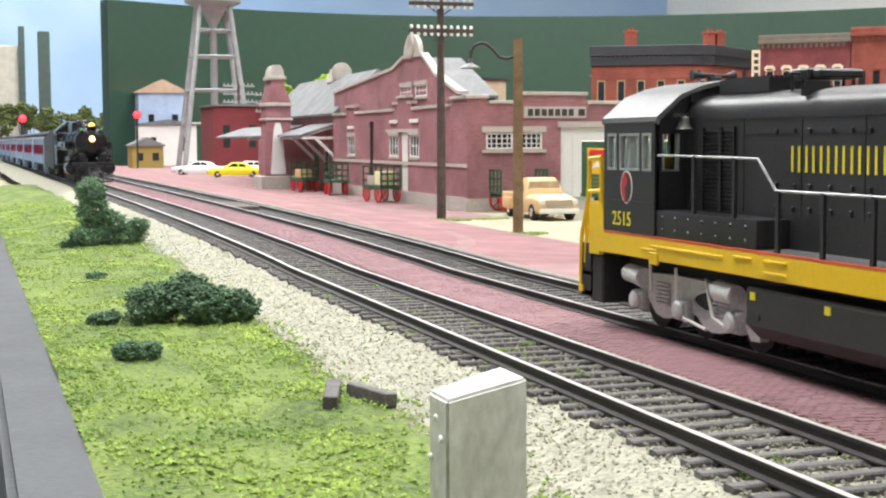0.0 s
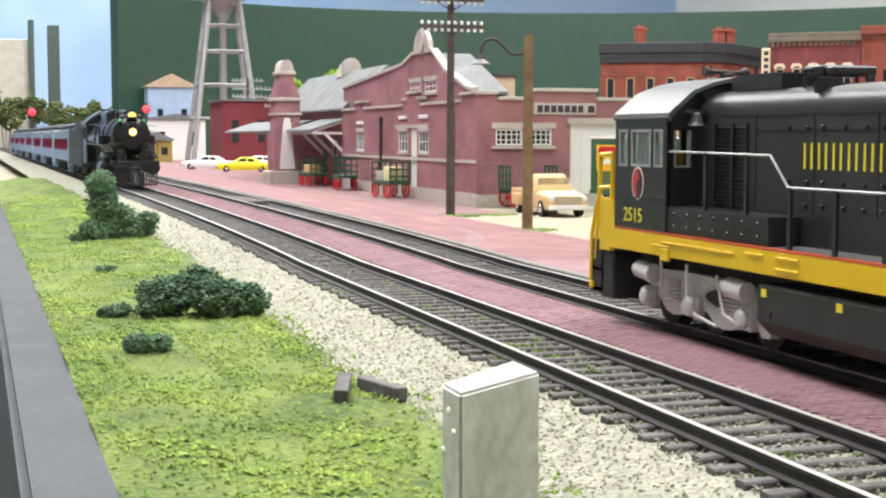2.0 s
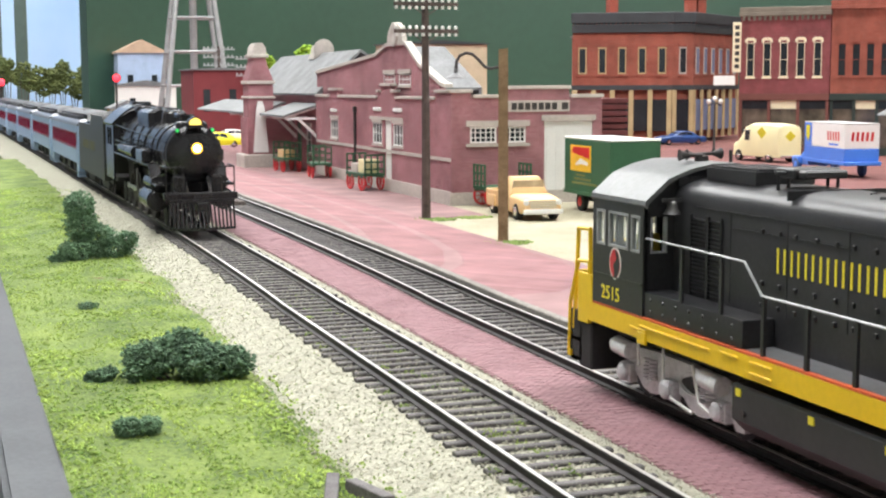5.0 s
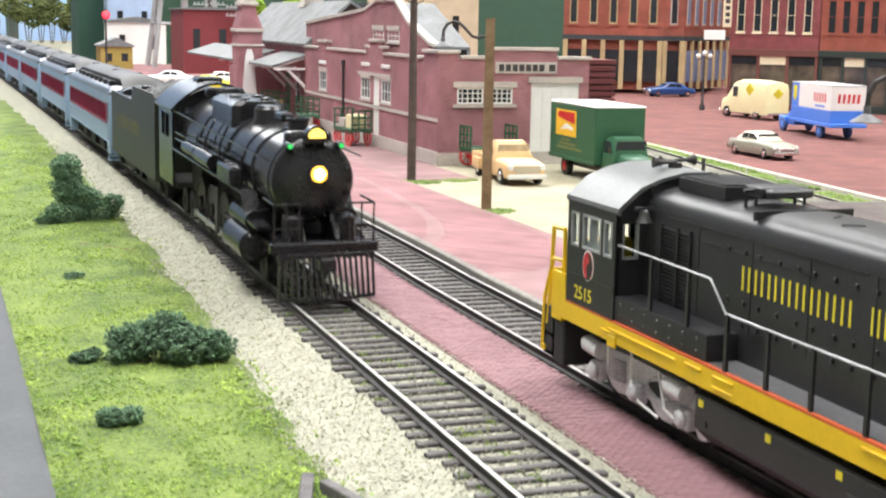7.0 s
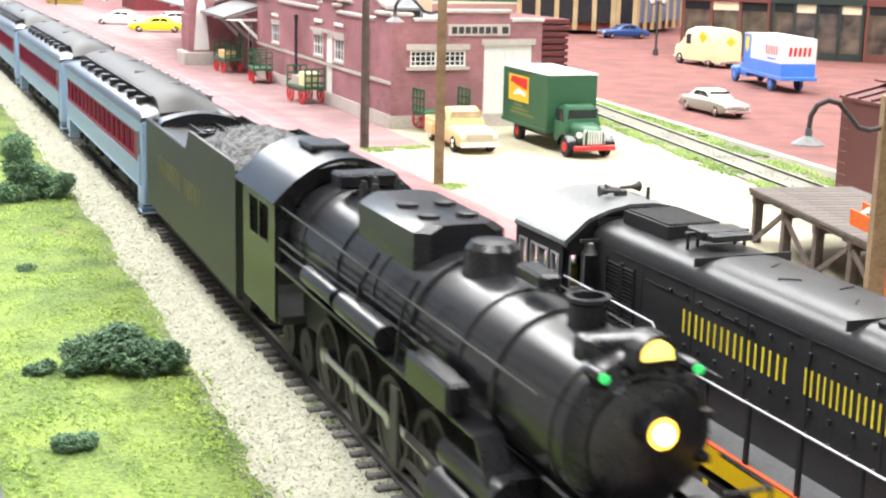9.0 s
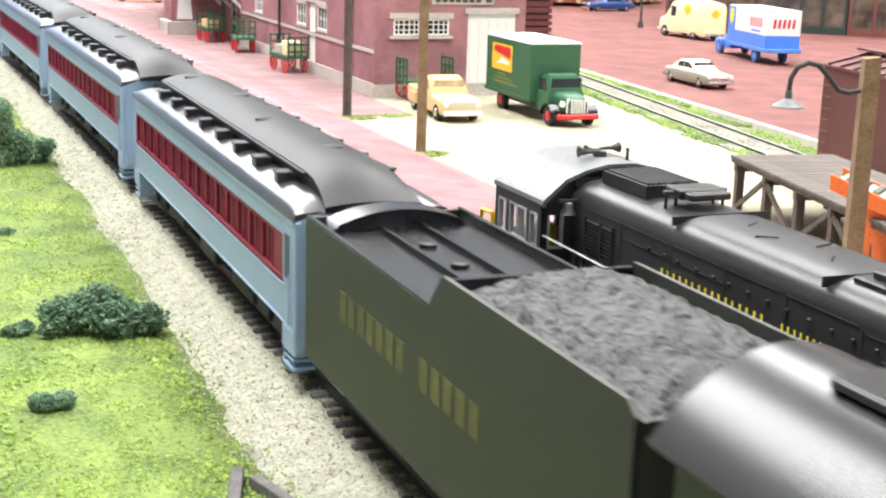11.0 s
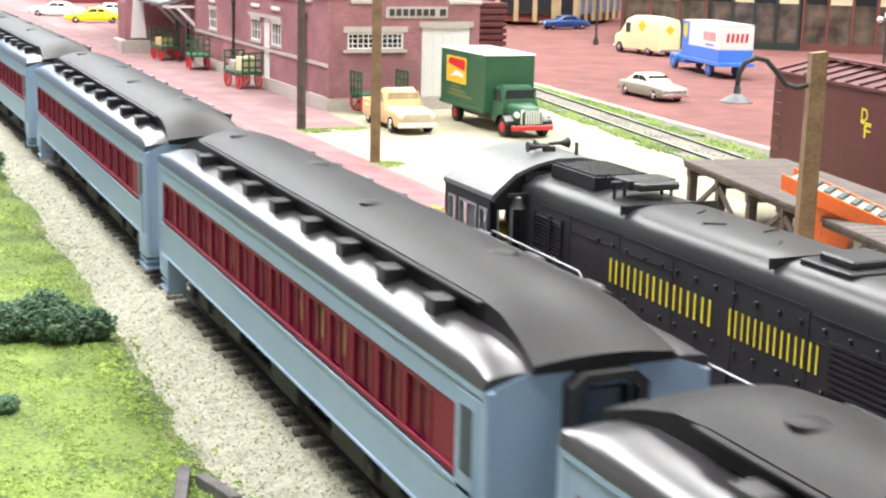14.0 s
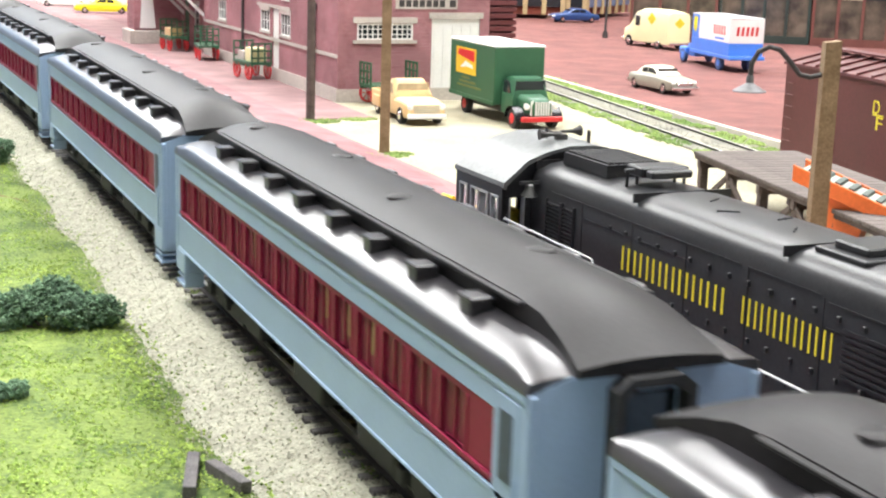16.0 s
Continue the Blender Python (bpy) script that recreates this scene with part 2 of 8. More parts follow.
CEILGLOW = glow("fluorescent_diffuser", (1.0, 0.98, 0.95), 6.0)
CLEAR = glass("clear_cab_glass")


# ---------------- mesh tools (millimetres) ----------------
def B():
    return bmesh.new()


def bx(bm, x0, x1, y0, y1, z0, z1, bev=0.0, seg=1):
    vs = [bm.verts.new((x, y, z)) for x in (x0, x1) for y in (y0, y1) for z in (z0, z1)]
    fs = [bm.faces.new([vs[i] for i in q]) for q in ((0, 1, 3, 2), (4, 6, 7, 5), (0, 4, 5, 1), (2, 3, 7, 6), (0, 2, 6, 4), (1, 5, 7, 3))]
    if bev:
        es = {e for f in fs for e in f.edges}
        bmesh.ops.bevel(bm, geom=list(es), offset=bev, segments=seg, affect="EDGES", profile=0.6)
    return vs


def cy(bm, p0, p1, r0, r1=None, n=12, caps=True):
    p0, p1 = Vector(p0), Vector(p1)
    r1 = r0 if r1 is None else r1
    d = (p1 - p0).normalized()
    a = d.orthogonal().normalized()
    b = d.cross(a)
    ring = []
    for p, r in ((p0, r0), (p1, r1)):
        ring.append([bm.verts.new(p + (a * math.cos(2 * math.pi * k / n) + b * math.sin(2 * math.pi * k / n)) * r) for k in range(n)])
    for k in range(n):
        bm.faces.new((ring[0][k], ring[0][(k + 1) % n], ring[1][(k + 1) % n], ring[1][k]))
    if caps:
        bm.faces.new(ring[0][::-1])
        bm.faces.new(ring[1])


def lathe(bm, prof, origin, axis, n=20):
    """prof: (radius, distance along the axis)."""
    o, d = Vector(origin), Vector(axis).normalized()
    a = d.orthogonal().normalized()
    b = d.cross(a)
    rings = [[bm.verts.new(o + d * h + (a * math.cos(2 * math.pi * k / n) + b * math.sin(2 * math.pi * k / n)) * max(r, 1e-4)) for k in range(n)] for r, h in prof]
    for u, v in zip(rings, rings[1:]):
        for k in range(n):
            bm.faces.new((u[k], u[(k + 1) % n], v[(k + 1) % n], v[k]))
    bm.faces.new(rings[0][::-1])
    bm.faces.new(rings[-1])


def prism(bm, pts, axis, a0, a1):
    """A polygon of (u, v) pushed along an axis: x: u=y v=z; y: u=x v=z; z: u=x v=y."""
    put = {"x": lambda u, v, a: (a, u, v), "y": lambda u, v, a: (u, a, v), "z": lambda u, v, a: (u, v, a)}[axis]
    lo = [bm.verts.new(put(u, v, a0)) for u, v in pts]
    hi = [bm.verts.new(put(u, v, a1)) for u, v in pts]
    n = len(pts)
    for k in range(n):
        bm.faces.new((lo[k], lo[(k + 1) % n], hi[(k + 1) % n], hi[k]))
    bm.faces.new(lo[::-1])
    bm.faces.new(hi)


def loft(bm, rings, closed=True, caps=True):
    rs = [[bm.verts.new(p) for p in r] for r in rings]
    n = len(rs[0])
    for u, v in zip(rs, rs[1:]):
        for k in range(n if closed else n - 1):
            bm.faces.new((u[k], u[(k + 1) % n], v[(k + 1) % n], v[k]))
    if caps and closed:
        bm.faces.new(rs[0][::-1])
        bm.faces.new(rs[-1])


def tube(bm, pts, r, n=6):
    for p, q in zip(pts, pts[1:]):
        cy(bm, p, q, r, n=n)


def mesh_of(name, bm, material, smooth=35):
    bmesh.ops.recalc_face_normals(bm, faces=bm.faces[:])
    bmesh.ops.scale(bm, vec=(MM, MM, MM), verts=bm.verts[:])
    if smooth:
        for f in bm.faces:
            f.smooth = True
        lim = radians(smooth)
        for e in bm.edges:
            e.smooth = len(e.link_faces) == 2 and e.calc_face_angle(0.0) < lim
    me = bpy.data.meshes.new(name)
    bm.to_mesh(me)
    bm.free()
    me.materials.append(material)
    return me


def part(name, bm, material, parent, label="", at=None, smooth=35):
    ob = new(name, mesh_of(name, bm, material, smooth))
    ob.parent = parent
    if at:
        ob.location = Vector(at) * MM
    return tagged(ob, label) if label else ob


def thing(name, x, y, z, rz, label, category, group="", kind=""):
    ob = new(name)
    ob.empty_display_size = 0.005
    ob.matrix_basis = pose(x * MM, y * MM, z * MM, 0, 0, rz)
    return tagged(ob, label, category, group, kind)


def solo(name, bm, material, label, category, group="", kind="", smooth=35, at=(0, 0, 0)):
    ob = new(name, mesh_of(name, bm, material, smooth))
    ob.location = Vector(at) * MM
    return tagged(ob, label, category, group, kind)


def lettering(name, text, size, material, parent, m, depth=0.08, label="", width=0):
    """Raised letters; size in mm is the height of the capitals, m the pose in mm."""
    cu = bpy.data.curves.new(name, "FONT")
    cu.body, cu.size, cu.extrude = text, size * 1.38, depth
    cu.resolution_u = 3
    ob = bpy.data.objects.new(name, cu)
    scene.collection.objects.link(ob)
    bpy.context.view_layer.update()
    me = bpy.data.meshes.new_from_object(ob.evaluated_get(bpy.context.evaluated_depsgraph_get()))
    bpy.data.objects.remove(ob)
    xs = [v.co.x for v in me.vertices]
    sx = width / (max(xs) - min(xs)) if width else 1.0
    me.transform(Matrix.Scale(MM, 4) @ m @ Matrix.Diagonal((sx, 1, 1, 1)) @ Matrix.Translation((-min(xs), 0, 0)))
    me.materials.clear()
    me.materials.append(material)
    ob = new(name, me)
    ob.parent = parent
    return tagged(ob, label) if label else ob


def name_bars(name, count, size, material, parent, m, depth, label, width):
    """A painted name as plain thin upright strokes, two for each of its characters."""
    pitch = width / (count - 0.25)
    for i in range(count):
        for off in (0.10, 0.58):
            bm = bmesh.new()
            geo = bmesh.ops.create_cube(bm, size=1.0)
            bmesh.ops.transform(bm, verts=geo["verts"], matrix=Matrix.Translation((pitch * (i + off), size / 2, 0)) @ Matrix.Diagonal((pitch * 0.135, size, depth * 2, 1)))
            me = bpy.data.meshes.new(name)
            bm.to_mesh(me)
            bm.free()
            me.transform(Matrix.Scale(MM, 4) @ m)
            me.materials.append(material)
            ob = new(name, me)
            ob.parent = parent
            tagged(ob, label)


def from_lists(name, vs, fs, material):
    me = bpy.data.meshes.new(name)
    me.from_pydata([(x * MM, y * MM, z * MM) for x, y, z in vs], [], fs)
    me.materials.append(material)
    return me


OCT = ((1, 0, 0), (-1, 0, 0), (0, 1, 0), (0, -1, 0), (0, 0, 1), (0, 0, -1))
OCTF = ((0, 2, 4), (2, 1, 4), (1, 3, 4), (3, 0, 4), (2, 0, 5), (1, 2, 5), (3, 1, 5), (0, 3, 5))


def pebbles(name, spots, material, rnd):
    """Many small uneven lumps at (x, y, z, r)."""
    vs, fs = [], []
    for x, y, z, r in spots:
        k, a = len(vs), rnd.uniform(0, 6.28)
        c, s = math.cos(a), math.sin(a)
        for dx, dy, dz in OCT:
            q = r * rnd.uniform(0.65, 1.25)
            vs.append((x + (dx * c - dy * s) * q, y + (dx * s + dy * c) * q, z + (dz + 0.3 * (dx - dy)) * q * 0.75))
        fs += [tuple(k + i for i in f) for f in OCTF]
    return from_lists(name, vs, fs, material)

# ---------------- room and layout ----------------
D2, Z2 = 49.2, -1.85      # second track: its centre line and rail top
GZ = -3.0                 # street and yard level
RX0, RX1, RY0, RY1, RZ0, RZ1 = -1700, 2600, -1800, 5200, -1050, 1450


def bend(y):
    """Side shift and rise of the tracks, which curve gently left and climb beyond the platform end."""
    u = max(0.0, y - 400.0)
    return -0.0225 * u * u / (u + 60.0), 4.3 * (1.0 - math.exp(-u / 200.0))


def bent(x, y, z):
    """A point of the trackside carried along with the curve; the shift fades out at the fascia and the station."""
    dx, dz = bend(y)
    left = -80.0 - 0.0149 * y
    k = max(0.0, min(1.0, (122.0 - x) / 55.5, (x - left) / 40.0))
    return x + dx * k, y, z + dz * k


def ribbon(b, prof, y0, y1):
    """A long strip with the cross-section prof (x, z), laid along the curving line."""
    ys = [y0] + [y for y in range(360, 1500, 40) if y0 < y < y1] + [y for y in range(1500, 4800, 300) if y0 < y < y1] + [y1]
    loft(b, [[bent(x, y, z) for x, z in prof] for y in ys])


def room():
    def plane(name, x0, x1, y0, y1, z0, z1, m, label):
        b = B()
        bx(b, x0, x1, y0, y1, z0, z1)
        solo(name, b, m, label, name.split("_")[0], kind="structure", smooth=0)

    plane("floor", RX0, RX1, RY0, RY1, RZ0 - 40, RZ0, CARPET, "grey-green carpet of the layout room")
    plane("ceiling", RX0, RX1, RY0, RY1, RZ1, RZ1 + 40, PLASTER, "plain white ceiling of the layout room")
    plane("wall_south", RX0, RX1, RY0 - 40, RY0, RZ0, RZ1, PLASTER, "white plaster wall of the layout room")
    plane("wall_north", RX0, RX1, RY1, RY1 + 40, RZ0, RZ1, SKYWALL, "wall painted as pale blue sky")
    plane("wall_west", RX0 - 40, RX0, RY0, RY1, RZ0, RZ1, WARMGREY, "plain warm grey wall of the layout room")
    plane("wall_east", RX1, RX1 + 40, RY0, RY1, RZ0, RZ1, PLASTER, "white plaster wall of the layout room")
    # fluorescent troffers; the last one is added to brighten the far sky wall
    for x, y in ((-350, 300), (900, 300), (-350, 1700), (900, 1700), (300, 3000), (-100, 4300)):
        f = thing("ceiling_light", x, y, RZ1, 0, "white ceiling fixture with a glowing diffuser", "ceiling light", "ceiling lights")
        b = B()
        for a in ((-310, -300, -610, 610), (300, 310, -610, 610), (-300, 300, -610, -600), (-300, 300, 600, 610)):
            bx(b, *a, -40, 0)
        part("frame", b, WHITE, f)
        b = B()
        bx(b, -299, 299, -599, 599, -30, -25)
        part("diffuser", b, CEILGLOW, f)
        lamp = bpy.data.lights.new("tube_light", "AREA")
        lamp.shape, lamp.size, lamp.size_y, lamp.energy = "RECTANGLE", 0.58, 1.18, LAMP_W
        lamp.color = (0.95, 0.98, 1.0)
        lo = new("tube_light", lamp)
        lo.matrix_basis = pose(x * MM, y * MM, (RZ1 - 45) * MM)


LAMP_W = 13.0
room()


def ground():
    # table top with its grass, one sheet from the fascia to the backdrop
    rnd = random.Random(3)
    b = B()
    prism(b, [(-68.5, -700), (2300, -700), (2300, 5100), (-154.4, 5100)], "z", -65, -14.5)
    solo("ground", b, SAND, "layout base under scenery, sandy ground cover", "ground", kind="structure", smooth=0)
    # grass bank: an uneven sheet
    nx, ny = 26, 240
    vs, fs = [], []
    for j in range(ny + 1):
        y = 60 + 1300 * (j / ny) ** 1.6
        for i in range(nx + 1):
            u = i / nx
            edge = -29 + 4.5 * noise.noise((y * 0.02, 3.1, 0)) + 3 * noise.noise((y * 0.09, 7.1, 0)) + (8 if y > 500 else 8 * (y - 60) / 440)
            left = -78.5 - 0.0149 * y
            x = left + (edge - left) * u
            h = -6.2 + 0.9 * noise.noise((x * 0.05, y * 0.03, 0)) + 0.5 * noise.noise((x * 0.25, y * 0.25, 5)) + 0.35 * noise.noise((x * 0.9, y * 0.9, 9))
            vs.append(bent(x, y, h - (1.8 * max(0, u - 0.8) / 0.2)))
    for j in range(ny):
        for i in range(nx):
            a = j * (nx + 1) + i
            fs.append((a, a + 1, a + nx + 2, a + nx + 1))
    me = from_lists("grass_bank", vs, fs, GRASS)
    for p in me.polygons:
        p.use_smooth = True
    tagged(new("grass_bank", me), "bright green foam turf bank beside the main track", "grass", kind="structure")
    spots = []
    for _ in range(40000):
        y = 70 + 900 * rnd.random() ** 1.7
        x = rnd.uniform(-78.5 - 0.0149 * y, -27 + (6 if y > 400 else 0))
        k = noise.noise((x * 0.07, y * 0.045, 2))
        if k < -0.12 and rnd.random() < 0.8:
            continue
        h = -6.2 + 0.9 * noise.noise((x * 0.05, y * 0.03, 0)) + 0.5 * noise.noise((x * 0.25, y * 0.25, 5))
        if x > -34 and rnd.random() < 0.75:
            continue
        spots.append((*bent(x, y, h + rnd.uniform(0.0, 0.35)), rnd.uniform(0.18, 0.5) * (1.45 if k > 0.3 else 1.0)))
    tagged(new("turf_clump", pebbles("turf_clump", spots, TUFT, rnd)), "coarse light and yellow-green foam turf clumps", "grass", kind="stuff")
    # fascia board at the front edge of the layout
    b = B()
    prism(b, [(-79.5, -700), (-68.2, -700), (-154.1, 5100), (-165.5, 5100)], "z", -110, -5.2)
    bmesh.ops.bevel(b, geom=b.edges[:], offset=1.2, segments=2, affect="EDGES")
    solo("fascia", b, FASC, "grey painted board along the layout edge", "fascia", kind="structure")
    b = B()
    prism(b, [(-130, -700), (-79.8, -700), (-165.8, 5100), (-216, 5100)], "z", -126, -112)
    solo("fascia_shelf", b, CARPET, "pale green-grey ledge below the layout edge", "ledge", kind="structure")
    # ballast bed of the main track and its shoulder
    b = B()
    ribbon(b, [(-40, -9), (-30, -6.9), (-14.5, -3.0), (13, -2.95), (18.0, -3.5), (18.3, -9)], 40, 4800)
    solo("ballast_bed", b, BALLAST, "cream limestone ballast under the main track", "ballast", kind="structure", smooth=0)
    spots = []
    for _ in range(34000):
        y = 60 + 840 * rnd.random() ** 2.0
        x = rnd.uniform(-36, 19.5)
        if x < -30:
            z = -6.6
        elif x < -14.5:
            z = -6.9 + (x + 30) / 15.5 * 3.9
        else:
            z = -2.95 if x < 13 else -2.95 - (x - 13) / 5 * 0.5
        if abs(x) < 13 and rnd.random() < 0.55:
            continue
        spots.append((*bent(x, y, z + rnd.uniform(-0.1, 0.2)), rnd.uniform(0.16, 0.42)))
    tagged(new("ballast_stone", pebbles("ballast_stone", spots, BALLAST, rnd)), "loose cream limestone ballast chips", "ballast", kind="stuff")
    spots = []
    for _ in range(15000):
        y = 60 + 900 * rnd.random() ** 1.7
        x = rnd.uniform(-13.5, 9)
        spots.append((*bent(x, y, -2.65 + rnd.uniform(-0.15, 0.3)), rnd.uniform(0.2, 0.45)))
    tagged(new("ballast_stone", pebbles("ballast_stone", spots, GREYBAL, rnd)), "dusty grey ballast between the ties", "ballast", kind="stuff")
    spots = []
    for _ in range(90):
        cx, cyy = rnd.uniform(-12, 11), 130 + 330 * rnd.random()
        for _ in range(rnd.randint(6, 22)):
            spots.append((cx + rnd.gauss(0, 0.8), cyy + rnd.gauss(0, 1.2), -2.3 + rnd.uniform(-0.2, 0.3), rnd.uniform(0.15, 0.38)))
    for _ in range(1800):
        y, x = 90 + 500 * rnd.random() ** 1.5, -34 + 20 * rnd.random() ** 1.8
        if noise.noise((x * 0.08, y * 0.05, 6)) > 0.02:
            spots.append((*bent(x, y, (-6.6 if x < -30 else -6.9 + (x + 30) / 15.5 * 3.9) + 0.15), rnd.uniform(0.12, 0.34)))
    tagged(new("weed_tuft", pebbles("weed_tuft", spots, TUFT, rnd)), "sparse yellow-green weeds between the ties", "grass", kind="stuff")
    # bed of the second track
    b = B()
    ribbon(b, [(38, -9), (38.2, Z2 - 2.9), (63, Z2 - 2.9), (63.2, -9)], 40, 4800)
    solo("cinder_bed", b, CINDER, "dark grey cinder bed of the second track", "ballast", kind="structure", smooth=0)
    spots = []
    for _ in range(9000):
        y = 200 + 800 * rnd.random() ** 1.4
        x = rnd.uniform(38.5, 62.5)
        spots.append((*bent(x, y, Z2 - 2.7 + rnd.uniform(-0.1, 0.3)), rnd.uniform(0.2, 0.5)))
    tagged(new("cinder_stone", pebbles("cinder_stone", spots, CINDER, rnd)), "grey cinders along the second track", "ballast", kind="stuff")


ground()


def track(name, label, n_parts, y0, y1, step, place, half=15.0, curved=True):
    """place: the pose in mm that carries the track's own y axis."""
    t = new(name)
    t.matrix_basis = Matrix.Translation(place.translation * MM) @ place.to_3x3().to_4x4()
    tagged(t, label, "track", kind="structure")
    ox = place.translation.x

    def on(x, y, z):
        """A point of the track, carried along the curve of the line."""
        if not curved:
            return (x, y, z)
        px, _, pz = bent(ox + x, y, z)
        return (px - ox, y, pz)

    ys = [y0] + ([y for y in range(360, 1500, 20) if y0 < y < y1] + [y for y in range(1500, 4800, 150) if y0 < y < y1] if curved else []) + [y1]
    for s in (-1, 1):
        x = s * 8.75
        b = B()
        prof = [(x - 1.1, -2.1), (x + 1.1, -2.1), (x + 1.1, -1.85), (x + 0.25, -1.6), (x + 0.25, -0.75), (x + 0.5, -0.5), (x + 0.5, -0.08),
                (x - 0.5, -0.08), (x - 0.5, -0.5), (x - 0.25, -0.75), (x - 0.25, -1.6), (x - 1.1, -1.85)]
        loft(b, [[on(px, y, pz) for px, pz in prof] for y in ys])
        r = part("rail", b, RAIL, t, smooth=0)
        b = B()
        loft(b, [[on(px, y, pz) for px, pz in ((x - 0.45, -0.078), (x + 0.45, -0.078), (x + 0.45, 0.0), (x - 0.45, 0.0))] for y in ys])
        part("rail_head", b, RAILTOP, r, "polished steel running surface", smooth=0)
    rnd = random.Random(11)
    b = B()
    prism(b, [(-1.05, -3.9), (1.05, -3.9), (1.05, -2.35), (0.8, -2.1), (-0.8, -2.1), (-1.05, -2.35)], "x", -half, half)
    me = mesh_of("tie", b, TIE, 0)
    n = int((y1 - y0) / step)
    vs, fs = [], []
    for k in range(n):
        y = y0 + step * (k + 0.5)
        if k < n_parts:
            ob = new("tie", me)
            ob.parent = t
            px, _, pz = on(0, y, 0)
            ob.matrix_basis = pose((px + rnd.uniform(-0.9, 0.9)) * MM, (y + rnd.uniform(-0.35, 0.35)) * MM, (pz + rnd.uniform(-0.12, 0.05)) * MM, 0, 0, rnd.uniform(-3.0, 3.0))
        else:
            i = len(vs)
            vs += [on(sx * half, y + sy, z) for sx in (-1, 1) for sy in (-1.1, 1.1) for z in (-3.6, -2.1)]
            fs += [tuple(i + q for q in f) for f in ((0, 1, 3, 2), (4, 6, 7, 5), (0, 4, 5, 1), (2, 3, 7, 6), (1, 5, 7, 3))]
    if vs:
        ob = new("far_tie", from_lists("far_tie", vs, fs, TIE))
        ob.parent = t
        tagged(ob, kind="stuff")


def tmat(x, y, z, rz=0):
    return Matrix.Translation((x, y, z)) @ Matrix.Rotation(radians(rz), 4, "Z")


track("track_main", "weathered main track with dark ties in pale ballast", 160, 40, 4800, 6.25, tmat(0, 0, 0), 13.6)
track("track_second", "weathered second track with dark ties beside the platform", 130, 180, 4800, 6.25, tmat(D2, 0, Z2), 13.6)
SPUR = -math.degrees(math.atan(0.155))
track("track_spur", "dark house track spur beside the street kerb", 60, -330, 480, 7.3, tmat(287, 535, GZ + 1.6, SPUR), 14.0, False)


def paving():
    # brick strip between the tracks, platform before the station, street
    b = B()
    ribbon(b, [(18.4, -9), (38.0, -9), (38.0, -3.6), (18.4, -3.6)], 40, 4800)
    strip = solo("brick_strip", b, MORTAR, "dark red brick paving between the two tracks", "paving", kind="structure", smooth=0)
    b = B()
    bx(b, -1.15, 1.15, -0.62, 0.62, -0.6, 0.0, 0.12)
    me = mesh_of("brick", b, PAVE, 0)
    rnd = random.Random(5)
    count, vs, fs = 0, [], []
    for j in range(720):
        y = 150 + 1.34 * j
        for i in range(8):
            x = 19.7 + 2.42 * i + (1.2 if j % 2 else 0)
            if x > 37.2:
                continue
            z = -3.35 + rnd.uniform(-0.06, 0.06)
            if 190 < y < 250 and count < 300:
                ob = new("brick", me)
                ob.parent = strip
                ob.matrix_basis = pose(x * MM, y * MM, z * MM, rnd.uniform(-2, 2), rnd.uniform(-2, 2), rnd.uniform(-2, 2))
                count += 1
            else:
                k = len(vs)
                vs += [bent(x + sx * 1.15, y + sy * 0.6, zz) for sx in (-1, 1) for sy in (-1, 1) for zz in (z - 0.4, z)]
                fs += [tuple(k + q for q in f) for f in ((0, 1, 3, 2), (4, 6, 7, 5), (0, 4, 5, 1), (2, 3, 7, 6), (1, 5, 7, 3))]
    ob = new("brick_rest", from_lists("brick_rest", vs, fs, PAVE))
    ob.parent = strip
    tagged(ob, kind="stuff")
    # platform: concrete edge and brick top
    b = B()
    ribbon(b, [(63.4, -9), (66.4, -9), (66.4, -2.5), (66.1, -2.2), (63.7, -2.2), (63.4, -2.5)], 60, 4800)
    solo("platform_edge", b, EDGEM, "grey concrete edging of the station platform", "kerb", kind="structure")
    b = B()
    ribbon(b, [(66.5, -9), (66.5, -2.4), (85, -2.4), (103, -2.4), (122, -2.4), (122, -9)], 60, 2400)
    bx(b, 122, 160, 666, 2400, -9, -2.4)
    solo("platform", b, PLATM, "dusty rose-red brick station platform", "platform", kind="structure", smooth=0)
    b = B()
    prism(b, [(160, 740), (330, 740), (352, 838), (470, 2400), (160, 2400)], "z", -9, -2.8)
    solo("pavement", b, PLATM, "red brick ground round the station", "pavement", kind="structure", smooth=0)
    # street beyond the kerb
    b = B()
    prism(b, [(318, 300), (326, 541), (356, 838), (474, 2400), (2200, 2400), (2200, 300)], "z", -14, -8.0)
    solo("road", b, STREETM, "wide red-brown brick street", "road", kind="structure", smooth=0)
    b = B()
    prism(b, [(315, 300), (323, 541), (352.5, 838), (470, 2395), (473.5, 2395), (356, 838), (326.5, 541), (318.5, 300)], "z", -14, GZ + 1.2)
    solo("kerb", b, CONC, "cream concrete kerb along the street", "kerb", kind="structure", smooth=0)
    # cream gravel yard
    b = B()
    prism(b, [(122.2, 60), (300, 60), (258, 470), (300, 738), (160.2, 738), (160.2, 665.8), (122.2, 665.8)], "z", -9, GZ + 0.1)
    solo("yard", b, SAND, "pale cream gravel yard beside the station", "yard", kind="structure", smooth=0)
    # grey ballast bed of the house track
    b = B()
    prism(b, [(287 + 0.155 * (y - 535) + o, y) for y, o in ((215, -17), (1008, -17), (1008, 17), (215, 17))], "z", -9, GZ + 0.35)
    solo("spur_bed", b, GREYBAL, "dusty grey ballast bed of the house track", "ballast", kind="structure", smooth=0)
    rnd3, spots = random.Random(17), []
